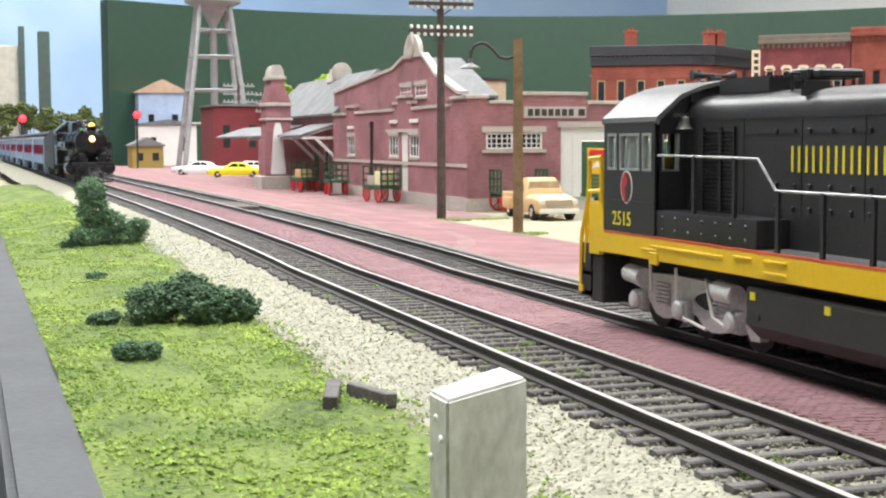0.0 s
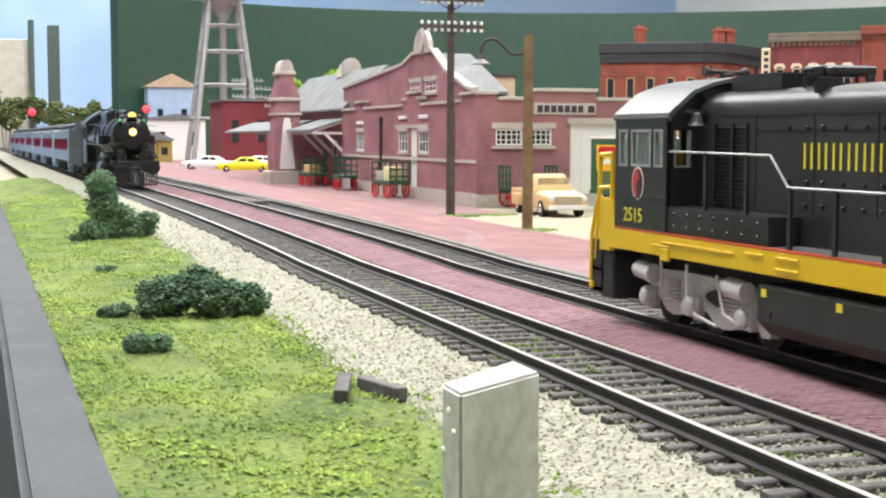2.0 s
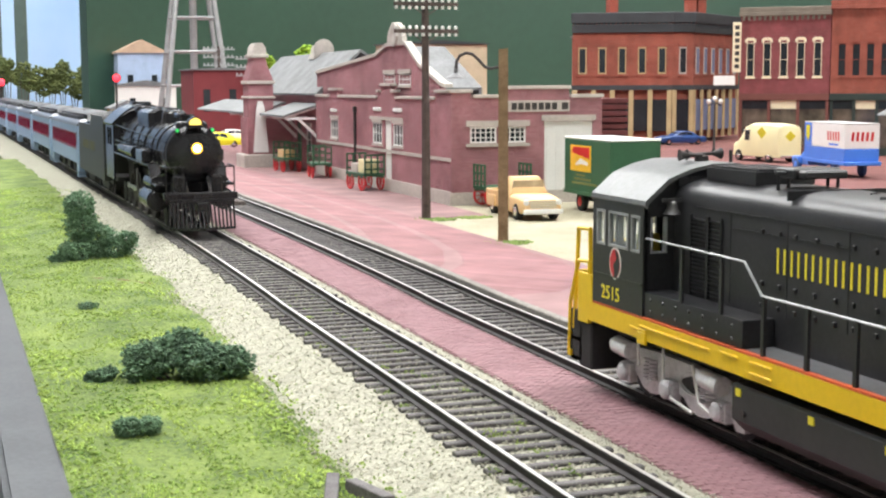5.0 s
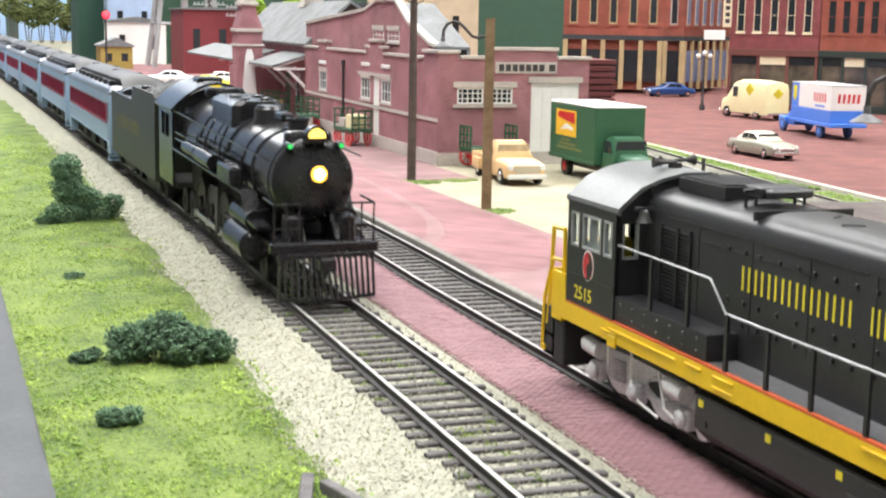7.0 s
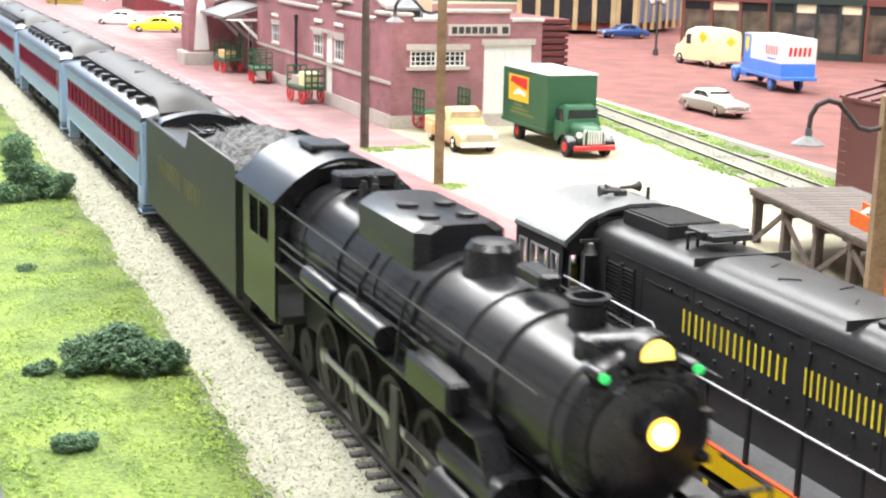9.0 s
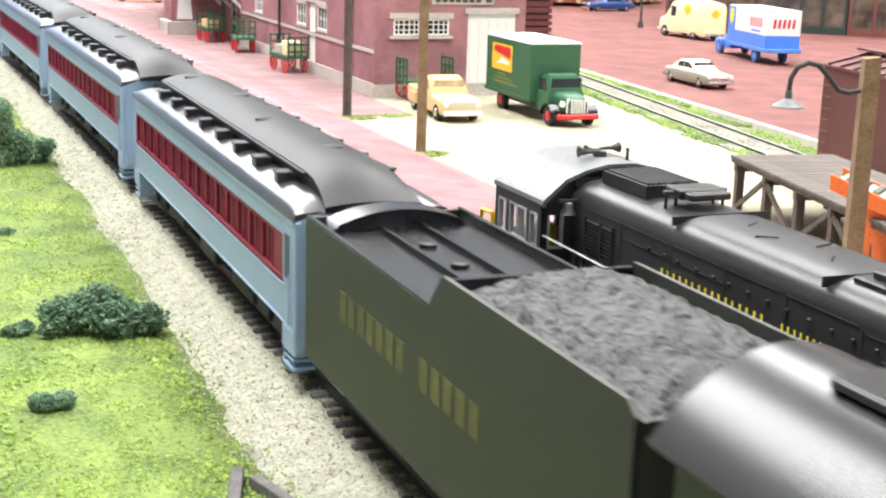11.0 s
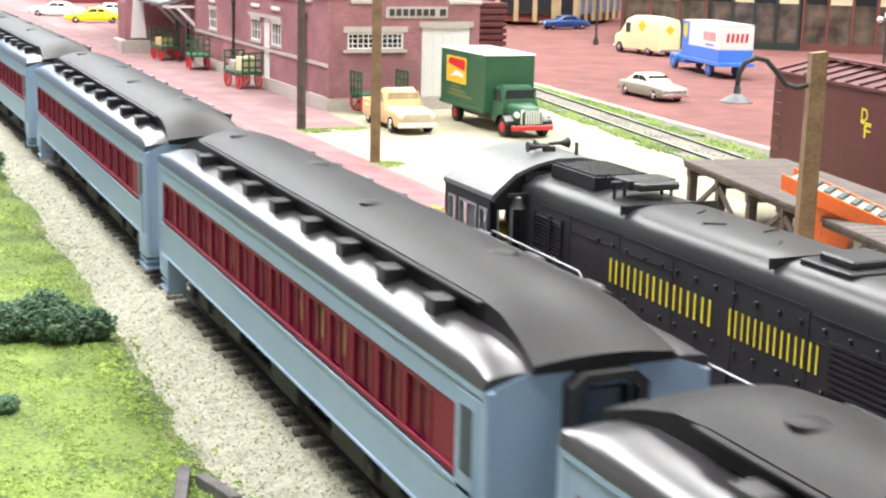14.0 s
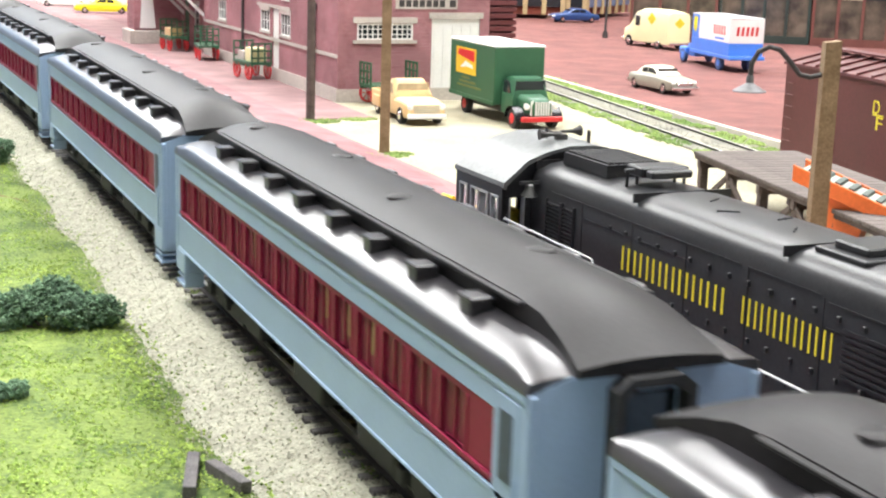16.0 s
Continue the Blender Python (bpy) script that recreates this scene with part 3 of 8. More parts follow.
    for _ in range(6000):
        y = 340 + 480 * rnd3.random()
        spots.append((287 + 0.155 * (y - 535) + rnd3.uniform(-17, 17), y, GZ + 0.3 + rnd3.uniform(-0.1, 0.3), rnd3.uniform(0.25, 0.6)))
    tagged(new("ballast_stone", pebbles("ballast_stone", spots, GREYBAL, rnd3)), "loose grey ballast along the house track", "ballast", kind="stuff")
    # weedy verges: along the spur, at the poles, at the yard's edge
    rnd2 = random.Random(8)
    spots = []
    for _ in range(5200):
        u = rnd2.random()
        y = 330 + 520 * rnd2.random()
        c = 287 + 0.155 * (y - 535)
        if u < 0.5:
            x = c + rnd2.uniform(12, 26 + 6 * noise.noise((y * 0.03, 0, 0)))
        else:
            x = c - rnd2.uniform(11, 22 + 10 * noise.noise((y * 0.02, 4, 0)))
        if noise.noise((x * 0.06, y * 0.04, 1)) < -0.25:
            continue
        spots.append((x, y, GZ + 0.4, rnd2.uniform(0.5, 1.5)))
    for cx, cy_, n, r in ((123, 553, 260, 9), (127, 664, 200, 9), (112, 258, 260, 12), (150, 668, 160, 8)):
        for _ in range(n):
            a, q = rnd2.uniform(0, 6.28), r * rnd2.random() ** 0.7
            spots.append((cx + math.cos(a) * q * 1.3, cy_ - 4 + math.sin(a) * q, GZ + 0.3, rnd2.uniform(0.4, 1.1)))
    tagged(new("verge_turf", pebbles("verge_turf", spots, VERGE, rnd2)), "yellow-green weeds along the spur and poles", "grass", kind="stuff")


def backdrop():
    # curved green wall behind the town
    knots = [(116, 2545), (450, 2690), (816, 2705), (1210, 2580), (1576, 2300), (1850, 1850), (1990, 1300), (2010, 700)]
    arc = []
    for a, p, q, c in zip([knots[0]] + knots, knots, knots[1:], knots[2:] + [knots[-1]]):
        for k in range(6):
            u = k / 6
            arc.append(tuple(0.5 * (2 * p[i] + (q[i] - a[i]) * u + (2 * a[i] - 5 * p[i] + 4 * q[i] - c[i]) * u * u + (3 * p[i] - a[i] - 3 * q[i] + c[i]) * u ** 3) for i in (0, 1)))
    b = B()
    outer = [(x + 0.02 * (x - 600), y + 35) for x, y in arc]
    prism(b, arc + outer[::-1], "z", -60, 292)
    solo("backdrop", b, GREENWALL, "curved dark green painted wall behind the town", "wall", kind="structure", smooth=60)


backdrop()


# ---------------- passenger train ----------------
def arc_pts(x0, z0, x1, z1, bulge, n=6):
    """Points of a shallow arc between two points, bulging upwards."""
    out = []
    for k in range(n + 1):
        u = k / n
        out.append((x0 + (x1 - x0) * u, z0 + (z1 - z0) * u + bulge * 4 * u * (1 - u)))
    return out


COACH_L = 200.0


def wheelset(parent, y, r, m, name="wheel"):
    for s in (-1, 1):
        b = B()
        lathe(b, [(r * 0.3, -1.6), (r * 0.35, -1.2), (r * 0.8, -1.0), (r, -1.0), (r, 1.0), (r + 0.6, 1.0), (r + 0.6, 1.7), (0.8, 1.7)], (s * 8.6, y, r), (-s, 0, 0), 18)
        part(name, b, m, parent)


def coach():
    c = thing("passenger_coach", 0, 0, 0, 0, "light blue passenger coach with maroon windows and black roof", "railway coach", "coaches of the passenger train")
    L, w = COACH_L, 16.6
    # body shell with window openings left for the band
    for s in (-1, 1):
        b = B()
        wall_x(b, s * w - 0.5, s * w + 0.5, 0.8, L - 0.8, 11.6, 36.0, [(10.0, L - 4.5, 20.2, 31.2)])
        bmesh.ops.recalc_face_normals(b, faces=b.faces[:])
        wall = part("side_wall", b, COACHB, c, smooth=0)
        for nm, o, h, za, zb, ya in (("drip_rail", 0.5, 0.35, 34.7, 35.9, 0.6), ("belt_rail", 0.45, 0.25, 19.4, 20.3, 1.0), ("sill_rail", 0.45, 0.25, 11.4, 12.1, 1.0)):
            b = B()
            bx(b, s * (w + o) - h, s * (w + o) + h, ya, L - ya, za, zb, 0.12)
            part(nm, b, COACHB, wall)
    b = B()
    bx(b, -w + 0.5, w - 0.5, 2, L - 2, 11.4, 12.4)
    part("floor_pan", b, DARKU, c)
    for ye, s in ((0.0, 1), (L, -1)):
        b = B()
        prism(b, [(-w, 8), (-4.6, 8), (-4.6, 35), (4.6, 35), (4.6, 8), (w, 8), (w, 36.0), (10, 38.2), (-10, 38.2), (-w, 36.0)], "y", ye, ye + s * 1.2)
        end = part("end_wall", b, COACHB, c)
        for q in (-1, 1):
            b = B()
            bx(b, q * w - 0.7, q * w + 0.7, ye - 0.3 * s, ye + s * 2.0, 6.5, 35.9, 0.25)
            part("corner_post", b, COACHB, end)
            b = B()
            bx(b, q * 15.2 - 2.2, q * 15.2 + 2.2, ye + s * 0.4, ye + s * 9.5, 6.0, 11.6, 0.3)
            part("step_box", b, COACHB, end)
            if s > 0:
                b = B()
                bx(b, q * (w + 0.3) - 0.4, q * (w + 0.3) + 0.4, 2.4, 9.2, 12, 34, 0.2)
                part("vestibule_door", b, COACHB, end)
        b = B()
        bx(b, -4.4, 4.4, ye + 0.2 * s, ye + 0.9 * s, 8.5, 34.5)
        part("end_door", b, DARKGL, c, "dark vestibule doorway")
        b = B()
        prism(b, [(-6, 8), (-4.7, 8), (-4.7, 34.8), (-3, 36.2), (3, 36.2), (4.7, 34.8), (4.7, 8), (6, 8), (6, 35.8), (3.8, 37.6), (-3.8, 37.6), (-6, 35.8)], "y", ye - s * 2.6, ye - s * 0.05)
        part("diaphragm", b, DARKU, c, "black gangway diaphragm")
        for q in (-1, 1):
            if s > 0:
                b = B()
                bx(b, q * (w + 0.75) - 0.12, q * (w + 0.75) + 0.12, 4.0, 7.6, 22.5, 32)
                part("door_window", b, DOORGL, c)
            b = B()
            tube(b, [(q * (w + 1.3), ye + s * 2.2, 13), (q * (w + 1.3), ye + s * 2.2, 24)], 0.22)
            part("grab_rail", b, COACHB, c)
            b = B()
            bx(b, q * 14.8 - 2.6, q * 14.8 + 2.6, ye + s * 1.0, ye + s * 9.0, 2.6, 3.3)
            bx(b, q * 14.8 - 2.4, q * 14.8 + 2.4, ye + s * 1.0, ye + s * 9.0, 4.6, 5.2)
            bx(b, q * 14.8 - 2.4, q * 14.8 + 2.4, ye + s * 8.4, ye + s * 9.2, 2.6, 8)
            part("step", b, COACHB, c)
    # window band: piers, sill, head and recessed panes
    for s in (-1, 1):
        b = B()
        x = s * (w - 0.05)
        y0, y1 = 10.0, L - 4.5
        bx(b, x - 0.4, x + 0.4, y0, y1, 20.3, 21.8)
        bx(b, x - 0.4, x + 0.4, y0, y1, 30.2, 31.1)
        bx(b, x + s * 0.3 - 0.5, x + s * 0.3 + 0.5, y0, y1, 21.0, 21.8, 0.12)
        edges = [y0]
        span = [(y0 + 9.5 + 11.8 * k) for k in range(15)]
        for yk in span:
            edges += [yk, yk + (8.6)]
        edges.append(y1)
        for p, q in zip(edges[0::2], edges[1::2]):
            bx(b, x - 0.4, x + 0.4, p, q, 21.8, 30.2)
            bx(b, x + s * 0.2 - 0.4, x + s * 0.2 + 0.4, q - 1.0, q - 0.2, 21.8, 30.2)
        band = part("window_band", b, MAROON, c, "maroon window band", smooth=0)
        for k, yk in enumerate(span):
            b = B()
            bx(b, x - s * 0.45 - 0.15, x - s * 0.45 + 0.15, yk, yk + 8.6, 21.8, 30.2)
            part("window_pane", b, MAROOND, band)
            b = B()
            bx(b, x - s * 0.1 - 0.15, x - s * 0.1 + 0.15, yk + 4.0, yk + 4.7, 21.8, 30.2)
            part("mullion", b, MAROON, band)
            if k in (3, 4, 5, 9):
                # yellow-tan tint carries the lit look of the curtain; nothing glows here
                b = B()
                bx(b, x - s * 0.25 - 0.06, x - s * 0.25 + 0.06, yk + 0.6, yk + 3.2, 24.2, 30.0)
                part("blind", b, BLIND, band, "drawn blind with yellow lamplight in its colour")
    # roof: lower slopes, clerestory sides and top, turned down at both ends
    def lower(y, drop):
        left = [(-17.5, 36.4), (-17.1, 37.4), (-16.2, 38.3 - 0.3 * drop), (-14.6, 39.1 - 0.6 * drop), (-12.4, 39.7 - 0.8 * drop), (-9.4, 40.1 - drop)]
        prof = [(-17.5, 35.8)] + left + [(-p, z) for p, z in left[::-1]] + [(17.5, 35.8)]
        return [(px, y, z) for px, z in prof]

    b = B()
    loft(b, [lower(0.2, 2.2), lower(3, 0.9), lower(9, 0), lower(L - 9, 0), lower(L - 3, 0.9), lower(L - 0.2, 2.2)])
    part("lower_roof", b, COACHS, c, "glossy lower roof slope")

    def upper(y, k, wide):
        e = 9.6 + wide
        top = arc_pts(-e, 38.9 + 4.4 * k, e, 38.9 + 4.4 * k, 2.3 * (0.35 + 0.65 * k), 10)
        prof = [(-e, 37.8)] + top + [(e, 37.8)]
        return [(px, y, z) for px, z in prof]

    b = B()
    loft(b, [upper(-1.0, 0.02, 1.4), upper(1.5, 0.22, 1.0), upper(6, 0.55, 0.5), upper(12, 0.88, 0.1), upper(19, 1, 0),
             upper(L - 19, 1, 0), upper(L - 12, 0.88, 0.1), upper(L - 6, 0.55, 0.5), upper(L - 1.5, 0.22, 1.0), upper(L + 1.0, 0.02, 1.4)])
    part("clerestory_roof", b, COACHR, c, smooth=28)
    b = B()
    for s in (-1, 1):
        bx(b, s * 10.2 - 0.55, s * 10.2 + 0.55, 17, L - 17, 42.6, 43.2, 0.15)
    part("roof_rim", b, COACHR, c)
    for s in (-1, 1):
        for k in range(8):
            y = 27 + 20.2 * k
            b = B()
            bx(b, s * 12.2 - 1.9, s * 12.2 + 1.9, y - 1.8, y + 1.8, 38.8, 41.6, 0.2)
            bx(b, s * 12.5 - 1.9, s * 12.5 + 1.9, y - 2.3, y + 2.3, 41.3, 42.0, 0.2)
            part("roof_vent", b, COACHS, c)
    for k in range(4):
        y = 36 + 46 * k
        b = B()
        lathe(b, [(2.3, -0.6), (2.3, 0.25), (1.9, 0.5), (0.1, 0.6)], (-2.5 if k % 2 else 2.5, y, 45.3), (0, 0, 1), 14)
        part("roof_hatch", b, COACHR, c)
    # underside
    b = B()
    bx(b, -13, 13, 6, L - 6, 8.6, 11.3)
    for y, q, h in ((62, -1, 5), (80, 1, 4.5), (100, -1, 5.5), (126, 1, 5), (142, -1, 4.5)):
        bx(b, q * 9 - 5, q * 9 + 5, y - 9, y + 9, 9 - h, 9, 0.4)
    tube(b, [(0, 55, 4.5), (0, 155, 4.5)], 0.5)
    part("underframe", b, DARKU, c)
    for yc in (36, L - 36):
        b = B()
        for s in (-1, 1):
            prism(b, [(yc - 19, 6.2), (yc - 17, 7.6), (yc - 8, 7.4), (yc, 4.6), (yc + 8, 7.4), (yc + 17, 7.6), (yc + 19, 6.2), (yc + 15, 4.4), (yc + 6, 3.0), (yc - 6, 3.0), (yc - 15, 4.4)], "x", s * 11.4, s * 12.8)
            for dy in (-15, 0, 15):
                bx(b, s * 13.2 - 0.8, s * 13.2 + 0.8, yc + dy - 1.8, yc + dy + 1.8, 3.8, 7.0, 0.3)
        bx(b, -11.5, 11.5, yc - 3, yc + 3, 4, 8)
        tr = part("truck", b, DARKU, c)
        for dy in (-15, 0, 15):
            wheelset(tr, yc + dy, 5.2, DARKU)
    return c


def tender():
    c = thing("tender", 0, 0, 0, 0, "black-green tender heaped with coal behind the engine", "tender", "passenger train")
    L, w = 134.5, 16.8
    b = B()
    # sides rise over the coal bunker and step down over the water tank
    for s in (-1, 1):
        x = s * w
        prism(b, [(0, 9.5), (L, 9.5), (L, 38.8), (66, 38.8), (60, 45.2), (2, 45.2), (0, 43.5)], "x", x - 0.45, x + 0.45)
    bx(b, -w, w, L - 1, L - 0.05, 9.5, 38.8)
    bx(b, -w, w, 0, 1, 9.5, 43)
    bx(b, -w, w, 1, L - 1, 9.5, 11)
    part("tank_body", b, TENDERM, c)
    b = B()
    bx(b, -w + 0.5, w - 0.5, 64, L - 1.1, 35.0, 37.2)
    prism(b, [(60, 37.2), (68, 37.2), (61, 44.5), (59.8, 44.5)], "x", -w + 0.5, w - 0.5)
    bx(b, -4.8, -4.2, 68, L - 2, 37.2, 38.4)
    bx(b, 4.2, 4.8, 68, L - 2, 37.2, 38.4)
    for s in (-1, 1):
        bx(b, s * (w - 0.2) - 0.5, s * (w - 0.2) + 0.5, 66, L, 38.7, 39.2, 0.1)
    part("water_deck", b, STEAMBLK, c)
    for k in range(4):
        b = B()
        lathe(b, [(1.8, 0), (1.8, 0.7), (0.2, 0.9)], (0, 78 + 16 * k, 37.2), (0, 0, 1), 12)
        part("filler_hatch", b, STEAMBLK, c)
    # curved end cap
    b = B()
    prism(b, [(-15, 36.7)] + arc_pts(-13, 38.8, 13, 38.8, 2.6, 8) + [(15, 36.7)], "y", L - 9, L - 1.2)
    part("rear_coping", b, STEAMBLK, c)
    # coal load: a rough heaped sheet
    nx, ny = 22, 44
    vs, fs = [], []
    for j in range(ny + 1):
        for i in range(nx + 1):
            u, v = i / nx, j / ny
            x, y = (-1 + 2 * u) * (w - 0.6), 2 + 58 * v
            h = 42.0 + 6.5 * (1 - (2 * u - 1) ** 2) * min(1, 4 * v, 4 * (1 - v)) ** 0.5
            vs.append((x, y, h + 1.0 * noise.noise((x * 0.5, y * 0.5, 1)) + 0.7 * noise.noise((x * 1.3, y * 1.3, 4))))
    for j in range(ny):
        for i in range(nx):
            a = j * (nx + 1) + i
            fs.append((a, a + 1, a + nx + 2, a + nx + 1))
    ob = new("coal_load", from_lists("coal_load", vs, fs, COAL))
    ob.parent = c
    tagged(ob, "heaped black coal load")
    # lettering strip that cannot be kept: plain bars
    for s in (-1, 1):
        b = B()
        for k in range(5):
            bx(b, s * (w + 0.5) - 0.05, s * (w + 0.5) + 0.05, 44 + 5.2 * k, 47.6 + 5.2 * k, 24, 29.5)
        for k in range(7):
            bx(b, s * (w + 0.5) - 0.05, s * (w + 0.5) + 0.05, 76 + 5.2 * k, 79.6 + 5.2 * k, 24, 29.5)
        part("name_bar", b, mat("dull_gold_lettering", (0.095, 0.09, 0.028), 0.6, var=0.3), c, "dull gold lettering bars")
    b = B()
    bx(b, -12, 12, 4, L - 4, 7, 9.4)
    part("underframe", b, DARKU, c)
    for yc in (34, 106):
        b = B()
        for s in (-1, 1):
            prism(b, [(yc - 19, 6.0), (yc - 15, 8), (yc + 15, 8), (yc + 19, 6.0), (yc + 15, 3.5), (yc - 15, 3.5)], "x", s * 11.2, s * 12.8)
        bx(b, -11.3, 11.3, yc - 3, yc + 3, 4, 7)
        tr = part("truck", b, DARKU, c)
        for dy in (-14, 0, 14):
            wheelset(tr, yc + dy, 5.2, DARKU)
    return c


DRIVER_Y = (62, 84, 106, 128)
DRIVER_R = 9.6


def steam_engine():
    e = thing("steam_locomotive", 0, 0, 0, 0, "black steam locomotive with lit headlamp and slatted pilot", "locomotive", "passenger train")
    cz = 33.2
    b = B()
    lathe(b, [(0.1, 3.4), (3, 3.2), (9.8, 4.4), (11.2, 5.2), (12.2, 6.0), (12.4, 7), (12.4, 44), (12.8, 44.2), (12.8, 45.2), (12.5, 45.4), (12.9, 88), (13.2, 88.2), (13.2, 89.2), (13.0, 89.4), (13.8, 128), (14.0, 150)], (0, 0, cz), (0, 1, 0), 32)
    boiler = part("boiler", b, STEAMBLK, e, "glossy black boiler")
    b = B()
    for y in (9, 30, 66, 110, 136):
        lathe(b, [(12.5 + 0.011 * max(0, y - 9), 0), (12.8 + 0.011 * max(0, y - 9), 0.15), (12.8 + 0.011 * max(0, y - 9), 1.1), (12.5 + 0.011 * max(0, y - 9), 1.25)], (0, y, cz), (0, 1, 0), 32)
    part("boiler_band", b, STEAMBLK, boiler)
    # smokebox front: door ring, bolts, hinge
    b = B()
    lathe(b, [(9.4, 3.9), (9.4, 3.1), (8.6, 2.7), (3.8, 1.8), (0.1, 1.5)][::-1], (0, 0, cz), (0, 1, 0), 28)
    for k in range(20):
        a = 2 * math.pi * k / 20
        lathe(b, [(0.1, -0.5), (0.55, -0.3), (0.55, 0.6)], (10.6 * math.cos(a), 4.4, cz + 10.6 * math.sin(a)), (0, 1, 0), 6)
    bx(b, 8.6, 10.4, 2.4, 4, cz - 4, cz - 2.8)
    bx(b, 8.6, 10.4, 2.4, 4, cz + 2.8, cz + 4)
    part("smokebox_door", b, STEAMBLK, e)
    # headlamp
    b = B()
    lathe(b, [(2.0, 3.0), (2.6, 2.2), (2.8, -0.8), (2.4, -1.0), (2.2, 0.2)], (0, -0.4, 36), (0, 1, 0), 18)
    lamp = part("headlamp", b, STEAMBLK, e, "round black headlamp housing")
    # glowing amber ring round the bulb stands in for the lamp's halo
    b = B()
    lathe(b, [(0.1, -1.0), (2.0, -0.8), (2.5, 0.0)], (0, -0.8, 36), (0, 1, 0), 18)
    part("lens", b, LITY, lamp, "headlamp lens coloured with the lamp's amber halo")
    b = B()
    lathe(b, [(0.1, -0.6), (1.2, -0.45), (1.55, 0.0)], (0, -1.6, 36), (0, 1, 0), 14)
    part("bulb", b, LITHOT, lamp, "white-hot headlamp bulb")
    # number lamp, marker lamps
    b = B()
    prism(b, [(-3.4, 44.6)] + arc_pts(-3.2, 47.4, 3.2, 47.4, 2.2, 8) + [(3.4, 44.6)], "y", 1.6, 5.4)
    nb = part("number_board", b, STEAMBLK, e)
    b = B()
    prism(b, [(-2.5, 46.0)] + arc_pts(-2.4, 47.4, 2.4, 47.4, 1.5, 8) + [(2.5, 46.0)], "y", 1.3, 1.58)
    part("number_glass", b, NUMB, nb, "yellow lit number board glass")
    for s in (-1, 1):
        b = B()
        lathe(b, [(0.5, -1.7), (1.0, -1.4), (1.1, 0), (1.1, 2.5), (0.8, 3.0)], (s * 7.6, 4.5, 43.6), (0, 1, 0), 12)
        lm = part("marker_lamp", b, STEAMBLK, e)
        b = B()
        lathe(b, [(0.1, -0.5), (0.75, -0.2), (0.75, 0.2)], (s * 7.6, 2.6, 43.6), (0, 1, 0), 12)
        part("marker_lens", b, GREENL, lm, "green marker lens")
    # stack, bell, domes, top fittings
    b = B()
    lathe(b, [(3.6, 43), (3.2, 45.5), (3.1, 48.8), (3.6, 49.3), (3.6, 50.0), (2.7, 50.0), (2.5, 48)], (0, 23, 0), (0, 0, 1), 22)
    part("chimney", b, STEAMBLK, e)
    b = B()
    bx(b, -7.0, 7.0, 9.5, 15, 42.0, 47.2, 1.8, 3)
    part("feedwater_heater", b, STEAMBLK, e)
    b = B()
    lathe(b, [(5.8, 43.5), (5.2, 46.5), (5.0, 49.6), (4.0, 50.8), (0.1, 51.2)], (0, 60, 0), (0, 0, 1), 22)
    part("steam_dome", b, STEAMBLK, e)
    b = B()
    loft(b, [[(s1 * x, y, z) for s1, x, z in ((-1, wd, 42), (-1, wd, 49.4), (-1, wd - 2.4, 51), (1, wd - 2.4, 51), (1, wd, 49.4), (1, wd, 42))] for y, wd in ((74, 6.5), (76, 9.2), (108, 9.6), (111, 7))])
    for x in (-4, 4):
        for y in (82, 94):
            lathe(b, [(2.2, 0), (2.2, 0.6), (0.2, 0.9)], (x, y, 51), (0, 0, 1), 12)
    part("sand_dome", b, STEAMBLK, e)
    b = B()
    for x, y in ((-3, 117), (3, 117), (-4, 122), (4, 122), (0, 126)):
        lathe(b, [(1.0, 45), (1.0, 50.3), (0.5, 51.4)], (x, y, 0), (0, 0, 1), 8)
    bx(b, -7, 7, 130, 137, 48, 51.5, 0.6)
    bx(b, -2, 2, 36, 46, 47.6, 50.2, 0.6)
    part("turret_valves", b, STEAMBLK, e)
    # running boards, steps down at the front
    for s in (-1, 1):
        b = B()
        bx(b, s * 14.6 - 2.6, s * 14.6 + 2.6, 26, 149, 27.2, 28.0, 0.15)
        prism(b, [(26, 28), (26, 27.2), (20, 20), (6, 19.4), (6, 20.2), (20, 20.8)], "x", s * 12.2, s * 17.0)
        part("running_board", b, STEAMBLK, e)
        b = B()
        for y in (30, 54, 78, 102, 126, 146):
            cy(b, (s * 16.6, y, 28), (s * 15.8, y, 38), 0.22, n=5)
        tube(b, [(s * 14.9, 8, 40), (s * 15.3, 60, 40.6), (s * 16.4, 148, 42)], 0.28, 6)
        part("handrail", b, STEAMBLK, e)
        b = B()
        for z, y0, y1 in ((31, 30, 148), (33.4, 40, 148), (35.6, 52, 120)):
            tube(b, [(s * (13.9 + 0.012 * y0), y0, z), (s * (14.4 + 0.012 * y1), y1, z + 0.6)], 0.42, 6)
        tube(b, [(s * 13.2, 62, 44), (s * 15.6, 64, 38), (s * 15.8, 66, 28.4)], 0.4, 6)
        tube(b, [(s * 13.2, 84, 44), (s * 15.8, 88, 37), (s * 16.0, 90, 28.4)], 0.4, 6)
        part("pipe", b, STEAMBLK, e)
        b = B()
        cy(b, (s * 16.2, 70, 31.2), (s * 16.2, 96, 31.2), 2.6, n=14)
        cy(b, (s * 16.2, 100, 31.2), (s * 16.2, 122, 31.2), 2.2, n=14)
        bx(b, s * 16.4 - 2.2, s * 16.4 + 2.2, 34, 54, 28.2, 33.8, 0.6)
        part("air_reservoir", b, STEAMBLK, e)
        b = B()
        cy(b, (s * 14.6, 17, 12.6), (s * 14.6, 42, 12.6), 4.9, n=18)
        cy(b, (s * 14.4, 18, 20), (s * 14.4, 41, 20), 3.0, n=16)
